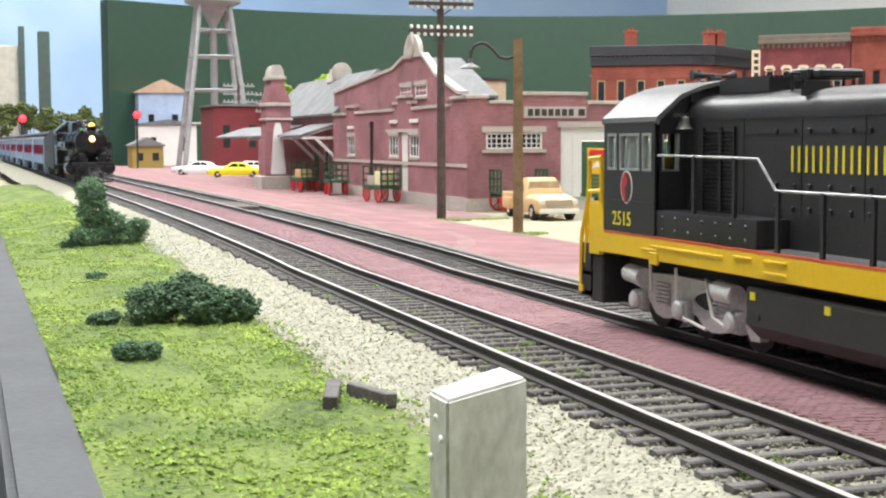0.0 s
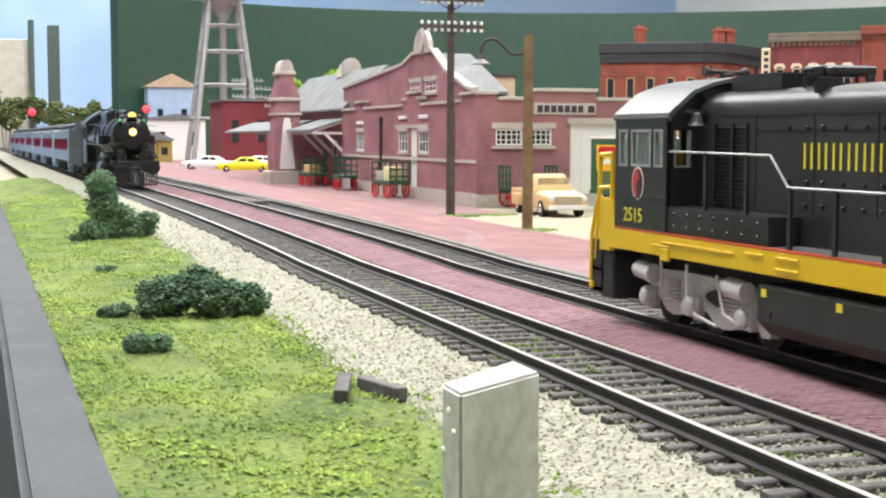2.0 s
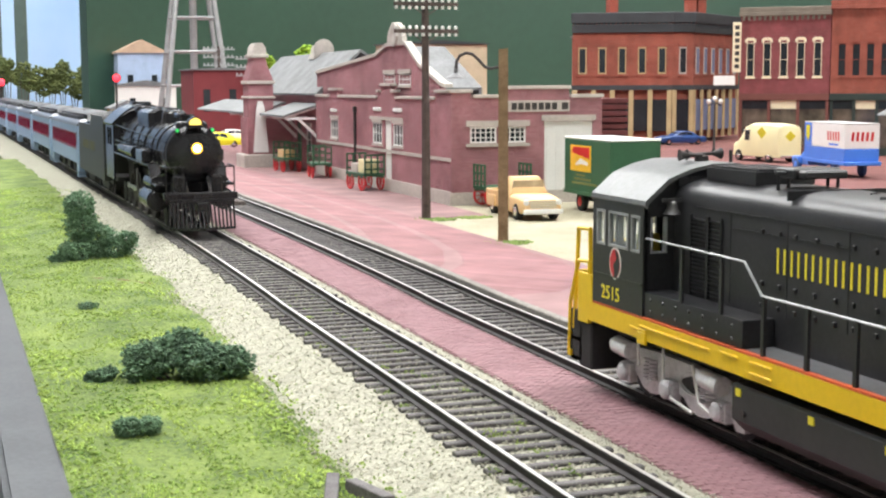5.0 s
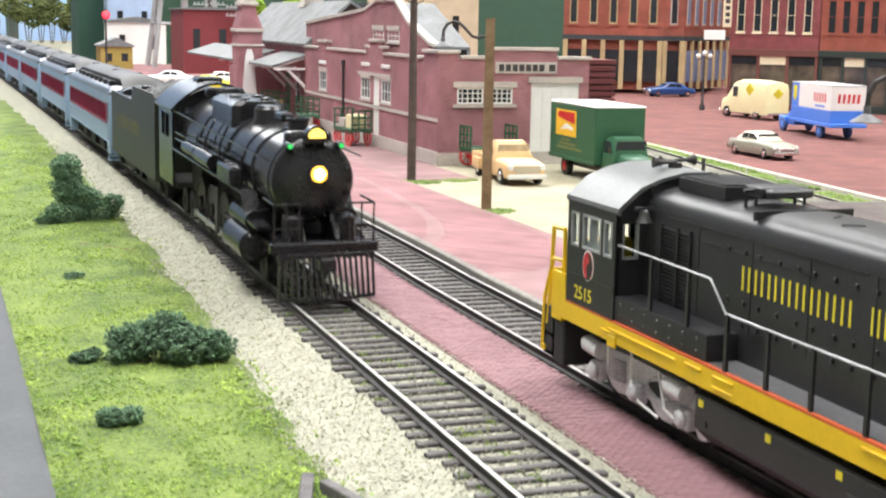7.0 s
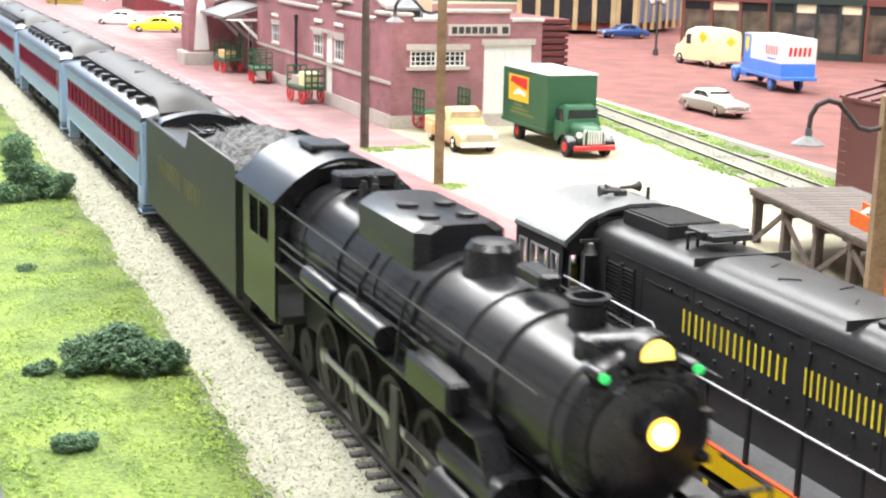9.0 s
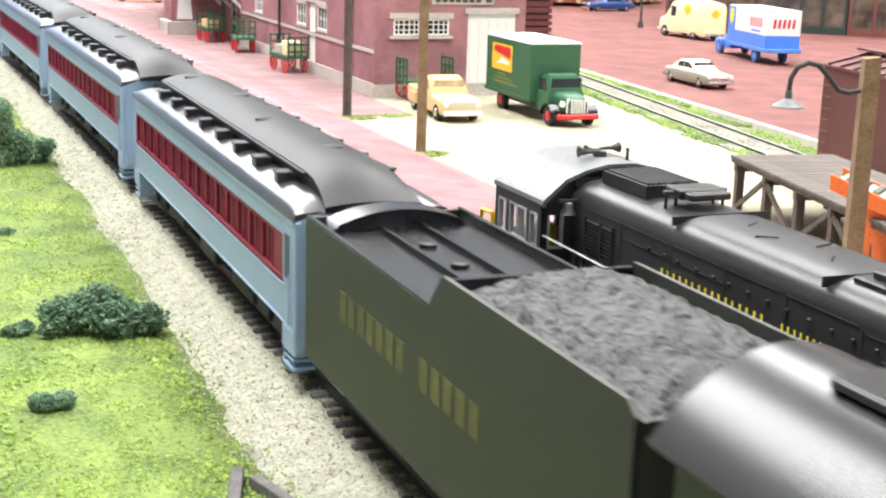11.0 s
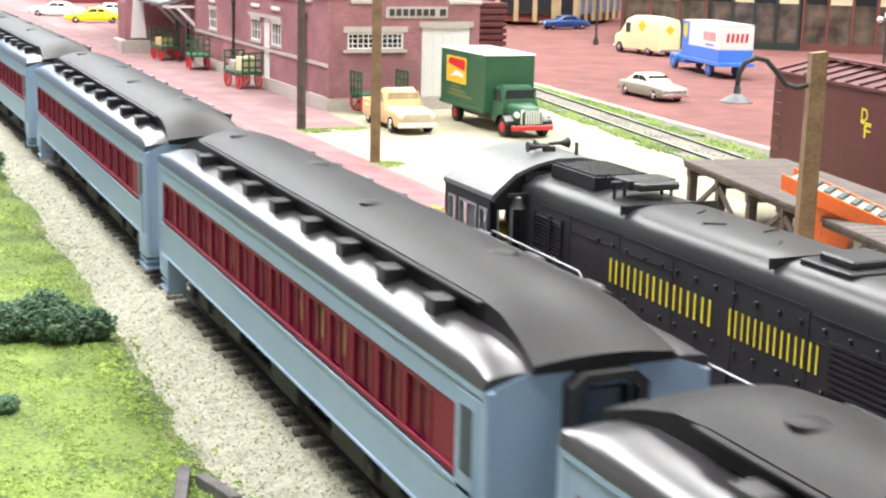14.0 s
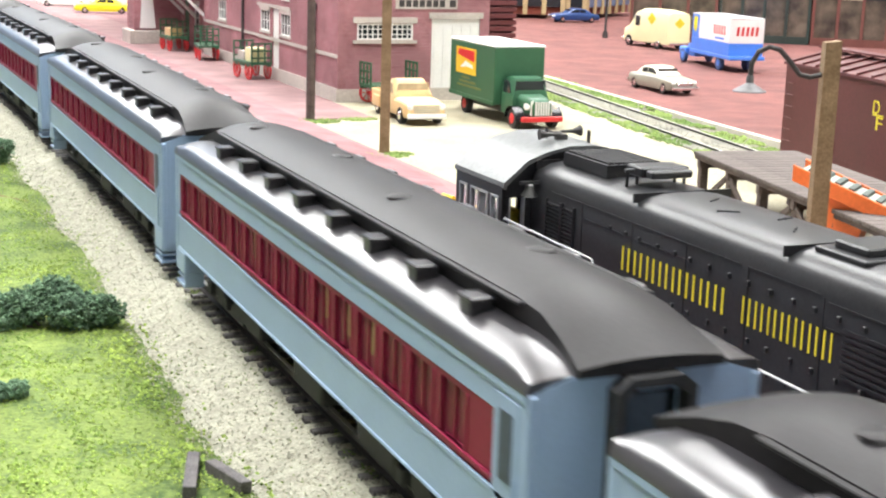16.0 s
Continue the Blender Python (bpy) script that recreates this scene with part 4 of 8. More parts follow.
        bx(b, s * 11.5 - 3, s * 11.5 + 3, 19, 40, 10, 23)
        cyl = part("cylinder", b, STEAMBLK, e)
        b = B()
        lathe(b, [(0.1, -0.8), (3.6, -0.6), (4.2, 0)], (s * 14.6, 17, 12.6), (0, 1, 0), 16)
        part("cylinder_cover", b, STEAMBLK, cyl)
        b = B()
        bx(b, s * 15.0 - 0.5, s * 15.0 + 0.5, 42, 62, 14.8, 15.8)
        bx(b, s * 15.0 - 0.5, s * 15.0 + 0.5, 42, 62, 9.6, 10.6)
        bx(b, s * 16.6 - 0.4, s * 16.6 + 0.4, 62, 66, 9, 24, 0.2)
        part("crosshead_guide", b, RUST, e)
    # pilot deck, beam, front railing, slatted pilot
    b = B()
    bx(b, -15.8, 15.8, -8.6, -5.4, 14.4, 17.6, 0.5)
    bx(b, -14, 14, -5.4, 18, 15.2, 16.4)
    bx(b, -2.4, 2.4, -12, -8.4, 9.5, 13.5, 0.5)
    for s in (-1, 1):
        prism(b, [(-5, 16.4), (12, 16.4), (6, 26)], "x", s * 4.4, s * 5.4)
        bx(b, s * 7.8 - 2.4, s * 7.8 + 2.4, -4.5, 2.5, 16.4, 24.5, 0.7)
    part("pilot_deck", b, STEAMBLK, e)
    b = B()
    for x in [-14.6 + 3.65 * k for k in range(9)]:
        if abs(x) > 6:
            cy(b, (x, -7, 17.0), (x, -7, 28.4), 0.28, n=5)
    for s in (-1, 1):
        tube(b, [(s * 6.8, -7, 28.4), (s * 14.6, -7, 28.4), (s * 14.6, 6, 28.6)], 0.36)
        tube(b, [(s * 6.8, -7, 21.5), (s * 14.6, -7, 21.5)], 0.25)
    part("front_railing", b, STEAMBLK, e)
    pil = None
    b = B()
    bx(b, -14, 14, -10.4, -8.5, 13.4, 14.8, 0.2)
    prism(b, [(-14.2, -10.5), (0, -16.6), (14.2, -10.5), (14.2, -9.4), (0, -15.2), (-14.2, -9.4)], "z", 1.8, 2.8)
    pil = part("pilot", b, STEAMBLK, e, "black slatted pilot")
    for k in range(17):
        u = -1 + 2 * k / 16
        b = B()
        tube(b, [(u * 13.4, -9.8, 14.4), (u * 13.9, -10.3 - 5.9 * (1 - abs(u)), 2.2)], 0.46, 5)
        part("slat", b, STEAMBLK, pil)
    # cab
    b = B()
    for s in (-1, 1):
        x = s * 16.6
        bx(b, x - 0.4, x + 0.4, 149, 181, 13, 31)
        bx(b, x - 0.4, x + 0.4, 149, 155, 31, 43)
        bx(b, x - 0.4, x + 0.4, 174, 181, 31, 43)
        bx(b, x - 0.4, x + 0.4, 155, 174, 40, 43)
        bx(b, x - 0.45, x + 0.45, 164, 165, 31, 40)
    bx(b, -16.2, -12, 149, 150, 28, 43)
    bx(b, 12, 16.2, 149, 150, 28, 43)
    prism(b, [(-16.2, 43)] + arc_pts(-16.2, 43, 16.2, 43, 7.5, 8)[1:], "y", 149, 150)
    cab = part("cab", b, STEAMBLK, e)
    b = B()
    prof = arc_pts(-18, 42.4, 18, 42.4, 10.2, 14)
    loft(b, [[(x, y, z) for x, z in prof] + [(x * 0.97, y, z - 0.9) for x, z in prof[::-1]] for y in (146.5, 186)])
    bx(b, -5, 5, 160, 172, 52, 53.6, 0.4)
    part("cab_roof", b, STEAMBLK, cab, "arched black cab roof")
    b = B()
    bx(b, -15, 15, 150, 181, 12, 14)
    bx(b, -4.5, 4.5, 14, 150, 11, 20)
    bx(b, -9, 9, 132, 152, 12, 24)
    part("frame", b, DARKU, e)
    wheelset(e, 27, 4.8, DARKU, "leading_wheel")
    for y in (148, 164):
        wheelset(e, y, 5.6, DARKU, "trailing_wheel")
    # spoked drivers, one wheel and axle each, and the rods
    moving = []
    for y in DRIVER_Y:
        b = B()
        for s in (-1, 1):
            for r0, r1 in ((DRIVER_R, DRIVER_R - 1.4),):
                n = 28
                ring = []
                for rr, xx in ((r0, -1.1), (r0, 1.1), (r1, 1.1), (r1, -1.1)):
                    ring.append([(s * 9.0 + xx, rr * math.cos(2 * math.pi * k / n), rr * math.sin(2 * math.pi * k / n)) for k in range(n)])
                loft(b, ring + [ring[0]], True, False)
            for k in range(12):
                a = 2 * math.pi * k / 12
                cy(b, (s * 9, 1.2 * math.cos(a), 1.2 * math.sin(a)), (s * 9, (DRIVER_R - 1) * math.cos(a), (DRIVER_R - 1) * math.sin(a)), 0.5, n=4, caps=False)
            cy(b, (s * 8, 0, 0), (s * 10.6, 0, 0), 2.0, n=12)
            prism(b, [((DRIVER_R - 1.5) * math.cos(a), (DRIVER_R - 1.5) * math.sin(a)) for a in [radians(v) for v in range(200, 341, 20)]], "x", s * 8.4, s * 9.8)
            cy(b, (s * 9, 0, 4.0), (s * 12.2, 0, 4.0), 1.0, n=10)
        cy(b, (-9, 0, 0), (9, 0, 0), 1.2, n=8)
        ob = part("driving_axle", b, RUST, e, at=(0, y, DRIVER_R))
        moving.append(ob)
    rods = []
    for s in (-1, 1):
        b = B()
        bx(b, s * 11.8 - 0.4, s * 11.8 + 0.4, -2, 68, -0.9, 0.9, 0.25)
        for y in (0, 22, 44, 66):
            cy(b, (s * 11.3, y, 0), (s * 12.5, y, 0), 1.5, n=12)
        rods.append(part("side_rod", b, STEEL, e, at=(0, DRIVER_Y[0], DRIVER_R + 4)))
    return e, moving, rods


# ---------------- diesel on the second track ----------------
def diesel():
    """Local space: x across, y along the track in plan millimetres, z above the second track's rail top."""
    d = thing("diesel_locomotive", D2, 0, Z2, 0, "black diesel locomotive with yellow sill and silver trucks", "locomotive")
    w, z = 17.5, 1.85          # z lifts the plan heights onto this track
    REAR, FRONT = 42.0, 281.0
    # deck and yellow sill
    b = B()
    bx(b, -w + 0.4, w - 0.4, REAR, 276, 16.0 + z, 18.2 + z)
    part("deck", b, mat("grey_walkway", (0.09, 0.09, 0.095), 0.7, var=0.2), d, "worn dark grey walkway")
    for s in (-1, 1):
        b = B()
        bx(b, s * w - 0.5, s * w + 0.5, REAR, 271, 13.4 + z, 17.7 + z, 0.15)
        prism(b, [(268.5, 17.5 + z), (276, 17.5 + z), (276, 23.6 + z), (269.3, 23.6 + z), (268.8, 20 + z)], "x", s * w - 0.5, s * w + 0.5)
        bx(b, s * w - 0.5, s * w + 0.5, 270.8, 276, 12.6 + z, 17.6 + z)
        for y0, y1, zz in ((246, 218, 16.2), (214, 208, 16.6), (204, 197, 16.6), (204, 197, 14.6), (250, 243, 15.4), (160, 153, 16.6), (150, 120, 16.2)):
            bx(b, s * (w + 0.55) - 0.25, s * (w + 0.55) + 0.25, min(y0, y1), max(y0, y1), zz - 0.25 + z, zz + 0.25 + z, 0.08)
        bx(b, s * (w + 0.6) - 0.3, s * (w + 0.6) + 0.3, 243, 246.5, 12.6 + z, 15.0 + z, 0.1)
        part("sill", b, YELLOW, d, "bright yellow side sill")
        b = B()
        bx(b, s * w - 0.52, s * w + 0.52, REAR, 268.4, 17.72 + z, 18.15 + z)
        part("pinstripe", b, REDL, d, "thin red stripe")
        # battery boxes beside the cab
        b = B()
        bx(b, s * 14.3 - 3.3, s * 14.3 + 3.3, 207.4, 268, 18.2 + z, 23.4 + z, 0.35, 2)
        box = part("battery_box", b, BLACK, d)
        for k in range(7):
            b = B()
            for zz in (19.6, 22.0):
                lathe(b, [(0.45, 0), (0.3, 0.25)], (s * 17.62, 211 + 5.2 * k, zz + z), (s, 0, 0), 6)
            part("latch", b, BLACK, box)
    # cab: posts, walls with window openings, arched roof
    y0, y1, zb, ze = 245.0, 268.4, 18.2 + z, 41.6 + z
    cab = None
    b = B()
    for s in (-1, 1):
        x = s * w
        bx(b, x - 0.5, x + 0.5, y0, y1, zb, 31.0 + z)
        bx(b, x - 0.5, x + 0.5, y0, y1, 38.6 + z, ze)
        for p, q in ((y0, y0 + 1.3), (250.2, 251.6), (260.6, 262.2), (266.4, y1)):
            bx(b, x - 0.5, x + 0.5, p, q, 31.0 + z, 38.6 + z)
        bx(b, x + s * 0.55 - 0.12, x + s * 0.55 + 0.12, y0 + 0.3, y1 - 0.3, 24.5 + z, 24.8 + z)
    for yy in (y0, y1 - 1):
        bx(b, -w, w, yy, yy + 1, zb, 31 + z)
        prism(b, [(-w, 38.4 + z)] + arc_pts(-w, ze, w, ze, 6.6, 10) + [(w, 38.4 + z)], "y", yy, yy + 1)
        for p, q in ((-w, -w + 1.2), (-12.6, -11), (-3, 3), (11, 12.6), (w - 1.2, w)):
            bx(b, p, q, yy, yy + 1, 31 + z, 38.4 + z)
    cab = part("cab", b, BLACK, d)
    prof = [(-w - 0.7, 40.9 + z), (-w - 0.5, 41.8 + z), (-12.8, 46.2 + z), (-8, 48.0 + z), (-3, 49.0 + z)]
    prof = prof + [(-x, zz) for x, zz in prof[::-1]]
    b = B()
    loft(b, [[(x, y, zz) for x, zz in prof] + [(x * 0.96, y, zz - 0.7) for x, zz in prof[::-1]] for y in (y0 - 1.0, y0 - 0.4, y1 + 0.4, y1 + 0.9)])
    part("cab_roof", b, ROOFGREY, cab, "dusty grey arched cab roof", smooth=30)
    for s in (-1, 1):
        for p, q in ((y0 + 1.3, 250.2), (251.6, 260.6), (262.2, 266.4)):
            b = B()
            fx = s * (w + 0.1)
            for a in ((p, p + 0.5), (q - 0.5, q)):
                bx(b, fx - 0.55, fx + 0.55, *a, 31 + z, 38.6 + z)
            bx(b, fx - 0.55, fx + 0.55, p + 0.5, q - 0.5, 31 + z, 31.5 + z)
            bx(b, fx - 0.55, fx + 0.55, p + 0.5, q - 0.5, 38.1 + z, 38.6 + z)
            fr = part("window_frame", b, IRON, cab, "silver window frame")
            b = B()
            bx(b, s * w - 0.1, s * w + 0.1, p + 0.5, q - 0.5, 31.5 + z, 38.1 + z)
            part("pane", b, CLEAR, fr)
    for x0, x1 in ((-w + 1.2, -12.6), (12.6, w - 1.2)):
        b = B()
        for a in ((x0, x0 + 0.4), (x1 - 0.4, x1)):
            bx(b, *a, y0 - 0.2, y0 + 1.1, 31 + z, 38.4 + z)
        bx(b, x0, x1, y0 - 0.2, y0 + 1.1, 31 + z, 31.4 + z)
        part("window_frame", b, IRON, cab, "silver window frame")
    # seat and lit interior details behind the windows
    b = B()
    bx(b, -13, -9, 254, 258, 24 + z, 34 + z, 0.5)
    part("cab_seat", b, mat("yellow_cab_seat", (0.7, 0.55, 0.05), 0.6), cab, "yellow crew seat")
    # round two-colour emblem on the cab side
    for s in (-1, 1):
        b = B()
        pts = [(257.4 + 2.7 * math.cos(a), 27.6 + z + 3.4 * math.sin(a)) for a in [2 * math.pi * k / 28 for k in range(28)]]
        prism(b, pts, "x", s * (w + 0.5), s * (w + 0.58))
        em = part("emblem", b, WHITE, cab, "oval white-rimmed red and black emblem")
        b = B()
        pts = [(257.4 + 2.4 * math.cos(a), 27.6 + z + 3.05 * math.sin(a)) for a in [2 * math.pi * k / 28 for k in range(28)]]
        prism(b, pts, "x", s * (w + 0.58), s * (w + 0.64))
        part("emblem_field", b, REDM, em)
        b = B()
        pts = [(257.4 + 2.3 * math.cos(a), 27.6 + z + 2.9 * math.sin(a)) for a in [-math.pi / 2 + math.pi * k / 14 for k in range(15)]]
        pts += [(257.4 + 0.9, 28.6 + z), (257.4 - 0.6, 27.4 + z)]
        if s < 0:
            pts = [(2 * 257.4 - u, v) for u, v in pts]
        prism(b, pts, "x", s * (w + 0.64), s * (w + 0.7))
        part("emblem_wave", b, BLACK, em)
    side = Matrix(((0, 0, -1, 0), (-1, 0, 0, 0), (0, 1, 0, 0), (0, 0, 0, 1)))      # letters on the face towards -x
    name_bars("side_name", 8, 4.5, YELLOWL, d, Matrix.Translation((-11.05, 207.2, 31.6 + z)) @ side, 0.06, "yellow painted bars on the hood side", 33.5)
    name_bars("side_name", 7, 4.5, YELLOWL, d, Matrix.Translation((-11.05, 169.0, 31.6 + z)) @ side, 0.06, "yellow painted bars on the hood side", 23)
    lettering("road_number", "2515", 3.0, YELLOWL, d, Matrix.Translation((-18.1, 263.9, 19.6 + z)) @ side, 0.05, "yellow road number", 8.6)
    # long hood with rounded roof edge
    hp = [(-11, 18.2), (-11, 41.6), (-10.7, 43.2), (-9.6, 44.6), (-7.5, 45.6), (-4, 46.2)]
    hp = hp + [(-x, zz) for x, zz in hp[::-1]]
    b = B()
    loft(b, [[(x, y, zz + z) for x, zz in hp] for y in (REAR + 10, 244.9)])
    hood = part("long_hood", b, BLACK, d, smooth=30)
    b = B()
    for s in (-1, 1):
        for p, q, z0, z1 in ((205, 236, 41.0, 41.25), (170, 203, 41.0, 41.25), (150, 168, 41.0, 41.25), (205, 222, 38.2, 38.4), (184, 203, 38.2, 38.4), (120, 148, 40.2, 40.5), (110, 148, 36.4, 36.6)):
            bx(b, s * 11.06 - 0.1, s * 11.06 + 0.1, p, q, z0 + z, z1 + z)
        for y in (223, 204, 186, 168, 149, 131, 113):
            bx(b, s * 11.04 - 0.08, s * 11.04 + 0.08, y - 0.12, y + 0.12, 24 + z, 41 + z)
    part("door_seam", b, BLACK, hood)
    rnd = random.Random(4)
    for k in range(16):
        for zz in (38.6, 29.2, 25.2):
            b = B()
            y = 212 - 5.6 * k + rnd.uniform(-0.5, 0.5)
            bx(b, -11.5, -10.9, y - 0.35, y + 0.35, zz - 0.45 + z, zz + 0.45 + z, 0.1)
            part("door_latch", b, BLACK, hood)
    # louvred intake
    for s in (-1, 1):
        for p, q in ((226.2, 230.6), (231.6, 237.4)):
            b = B()
            for k in range(19):
                zz = 24 + 0.8 * k
                prism(b, [(s * 11.0, zz + z), (s * 11.0, zz + 0.5 + z), (s * 11.45, zz + 0.42 + z)], "y", p, q)
            bx(b, s * 11.2 - 0.3, s * 11.2 + 0.3, p - 0.4, p, 23.6 + z, 39.6 + z)
            bx(b, s * 11.2 - 0.3, s * 11.2 + 0.3, q, q + 0.4, 23.6 + z, 39.6 + z)
            part("louvre", b, BLACK, hood)
    # rear radiator louvres
    b = B()
    for k in range(8):
        bx(b, -11.4, -10.9, 110, 144, 30 + 1.0 * k + z, 30.5 + 1.0 * k + z)
    part("louvre", b, BLACK, hood)
    # roof fittings
    b = B()
    prism(b, [(222, 46), (240, 46), (240, 48.6), (222, 48.6)], "x", -6.5, 6.5)
    ob = part("roof_grid", b, BLACK, d, "black slatted brake grid box", at=(0, 0, z))
    for k in range(12):
        b = B()
        bx(b, -5.8 + 1.0 * k, -5.3 + 1.0 * k, 222.6, 239.4, 48.6, 49.0)
        part("grid_slat", b, BLACK, ob)
    b = B()
    bx(b, -5.0, 5.0, 211.5, 217.5, 47.8, 49.8, 0.3)
    bx(b, -7.0, 7.0, 214.0, 215.0, 48.6, 49.2, 0.1)
    bx(b, -4.5, 4.5, 208.6, 211.2, 48.0, 49.5, 0.3)
    for x in (-4.2, 4.2, -6.4, 6.4):
        cy(b, (x, 214.5, 45.6), (x, 214.5, 48.8), 0.35, n=6)
    part("exhaust_silencer", b, BLACK, d, at=(0, 0, z))
    b = B()
    bx(b, -6.5, 6.5, 146, 158, 45.8, 46.7, 0.2)
    bx(b, -4.5, 4.5, 148, 156, 46.6, 48.0, 0.3)
    bx(b, -6.5, 6.5, 112, 130, 45.8, 46.9, 0.2)
    part("roof_hatch", b, BLACK, d, at=(0, 0, z))
    b = B()
    for y in (244, 205, 160):
        bx(b, -10.6, 10.6, y - 0.2, y + 0.2, 44.6, 46.35)
    for x, y, a in ((1, 196, 0.6), (-3, 186, -0.5), (3, 178, 0.3), (-1, 170, 0.8)):
        cy(b, (x - 2 * math.cos(a), y - 2 * math.sin(a), 46.3), (x + 2 * math.cos(a), y + 2 * math.sin(a), 46.3), 0.18, n=5)
        lathe(b, [(0.4, 0), (0.2, 0.5)], (x, y, 46.0), (0, 0, 1), 6)
    part("lift_ring", b, BLACK, d, at=(0, 0, z))
    # air horn on the cab roof
    b = B()
    bx(b, -1.4, 1.4, 253.0, 254.4, 48.6, 50.2, 0.2)
    for x, y, l in ((-1.0, 251.8, -5.0), (1.0, 255.6, 5.0), (0, 253.7, -3.4)):
        lathe(b, [(0.35, 0), (0.45, 0.6 * abs(l)), (1.0, 0.92 * abs(l)), (1.25, abs(l))], (x, y, 50.4), (math.copysign(1, l) * 1.0, 0.12, 0), 10)
    cy(b, (4.5, 249.5, 48), (4.5, 249.5, 51.4), 0.4, n=8)
    part("air_horn", b, RUST, d, "dark brass air horn", at=(0, 0, z))
    # bell beside the hood
    b = B()
    lathe(b, [(0.4, 2.6), (0.9, 2.2), (1.2, 0.9), (1.8, 0.0), (1.6, -0.1)], (-13.2, 241.8, 39.3 + z), (0, 0, 1), 14)
    bx(b, -15.4, -11, 241.4, 242.2, 41.7 + z, 42.4 + z)
    part("bell", b, mat("dull_bronze", (0.10, 0.10, 0.10), 0.35, 0.7), d, "small dull bronze bell")
    # handrails along the walkway
    for s in (-1, 1):
        b = B()
        x = s * (w - 0.1)
        tube(b, [(x, 244.6, 34.2 + z), (x, 207.5, 33.9 + z), (x, 201.6, 28.6 + z), (x, 60, 28.6 + z)], 0.25, 6)
        part("handrail", b, IRON, d, "thin grey handrail")
        for y, zt in ((229.9, 34.1), (215.2, 33.9), (200.9, 28.6), (187.7, 28.6), (174.5, 28.6), (160, 28.6), (145, 28.6), (130, 28.6), (115, 28.6), (100, 28.6)):
            b = B()
            bx(b, x - 0.3, x + 0.3, y - 0.45, y + 0.45, (23.3 if zt > 30 else 16.4) + z, zt + z)
            part("stanchion", b, BLACK, d)
    # end platform: steps, yellow rails, pilot plate
    b = B()
    bx(b, -w, w, 270, 276.4, 4.0, 12.6 + z, 0.4)
    bx(b, -w, -12, 276, 281, 5, 6)
    bx(b, -w, -12, 275, 281, 9.5, 10.3)
    bx(b, -w, -16.6, 275, 281, 5, 14.6 + z)
    bx(b, w - 6, w, 276, 281, 5, 6)
    bx(b, -2, 2, 276, 284, 8, 11, 0.4)
    part("pilot_plate", b, DARKU, d, "black end plate with steps")
    b = B()
    for x in (-w, w):
        s = math.copysign(1, x)
        tube(b, [(x, 281.5, 6.5), (x, 281.0, 18), (x, 276.8, 26 + z), (x, 271, 26.4 + z), (x, 270.6, 18 + z)], 0.5, 6)
        tube(b, [(x * 0.98, 279.6, 12), (x * 0.98, 277.6, 33.2 + z), (x * 0.98, 271.5, 33.5 + z), (x * 0.98, 271.3, 18 + z)], 0.5, 6)
        tube(b, [(x * 0.98, 276.6, 18 + z), (x * 0.7, 277, 30 + z), (x * 0.3, 277, 30 + z)], 0.4, 6)
        bx(b, x - 0.5, x + 0.5, 279.8, 281.6, 5.6, 7.0)
        bx(b, min(x, x - s * 5), max(x, x - s * 5), 279.6, 281.8, 10.4, 11.2)
    bx(b, -w, w, 276.0, 276.9, 13.5 + z, 24 + z, 0.2)
    part("end_railing", b, YELLOW, d, "yellow end railing")
    b = B()
    bx(b, -8, 8, 268.5, 276, 18 + z, 30 + z, 1.2, 2)
    part("nose", b, BLACK, d)
    # fuel tank
    b = B()
    tp = [(-16.8, 11.6), (-17.2, 11.0), (-17.2, 5.0), (-14.5, 2.4), (14.5, 2.4), (17.2, 5.0), (17.2, 11.0), (16.8, 11.6)]
    loft(b, [[(x, y, zz + z) for x, zz in tp] for y in (124, 211)])
    tank = part("fuel_tank", b, mat("tank_dark_grey", (0.03, 0.03, 0.031), 0.5, var=0.15), d, "dark grey fuel tank", smooth=30)
    for y in (208.8, 186.2, 166, 146):
        b = B()
        bx(b, -17.4, -17.15, y - 0.8, y + 0.8, 9.4 + z, 10.8 + z)
        part("tank_mark", b, YELLOWL, tank, "small yellow square mark")
    b = B()
    lathe(b, [(0.7, 0), (0.7, 0.4), (0.4, 0.4)], (-17.2, 207, 6.6 + z), (-1, 0, 0), 10)
    bx(b, -17.5, -17.1, 160, 164, 6 + z, 8 + z, 0.1)
    part("filler_cap", b, RUST, tank)
    b = B()
    bx(b, -11, 11, 60, 270, 10 + z, 16 + z)
    part("underframe", b, DARKU, d)

    # three-axle trucks with cast side frames
    def truck(yc):
        b = B()
        for s in (-1, 1):
            x0, x1 = s * 12.0, s * 13.8
            prism(b, [(yc + u, v) for u, v in ((24, 10.6), (18, 11.8), (8, 12.2), (-4, 12.2), (-14, 11.6), (-24, 11.0), (-26, 10), (-26, 3.2), (-23, 3.0), (-21, 5.4), (-18, 5.6),
                      (-15, 3.8), (-12, 2.9), (-9, 2.7), (-6, 3.2), (-3, 5.2), (2, 6.0), (5, 4.6), (8, 3.4), (11, 3.1), (14, 3.8), (17, 6.0), (20, 8), (24, 8.8))], "x", x0, x1)
        ob = part("truck", b, SILVER, d, "silver painted cast truck")
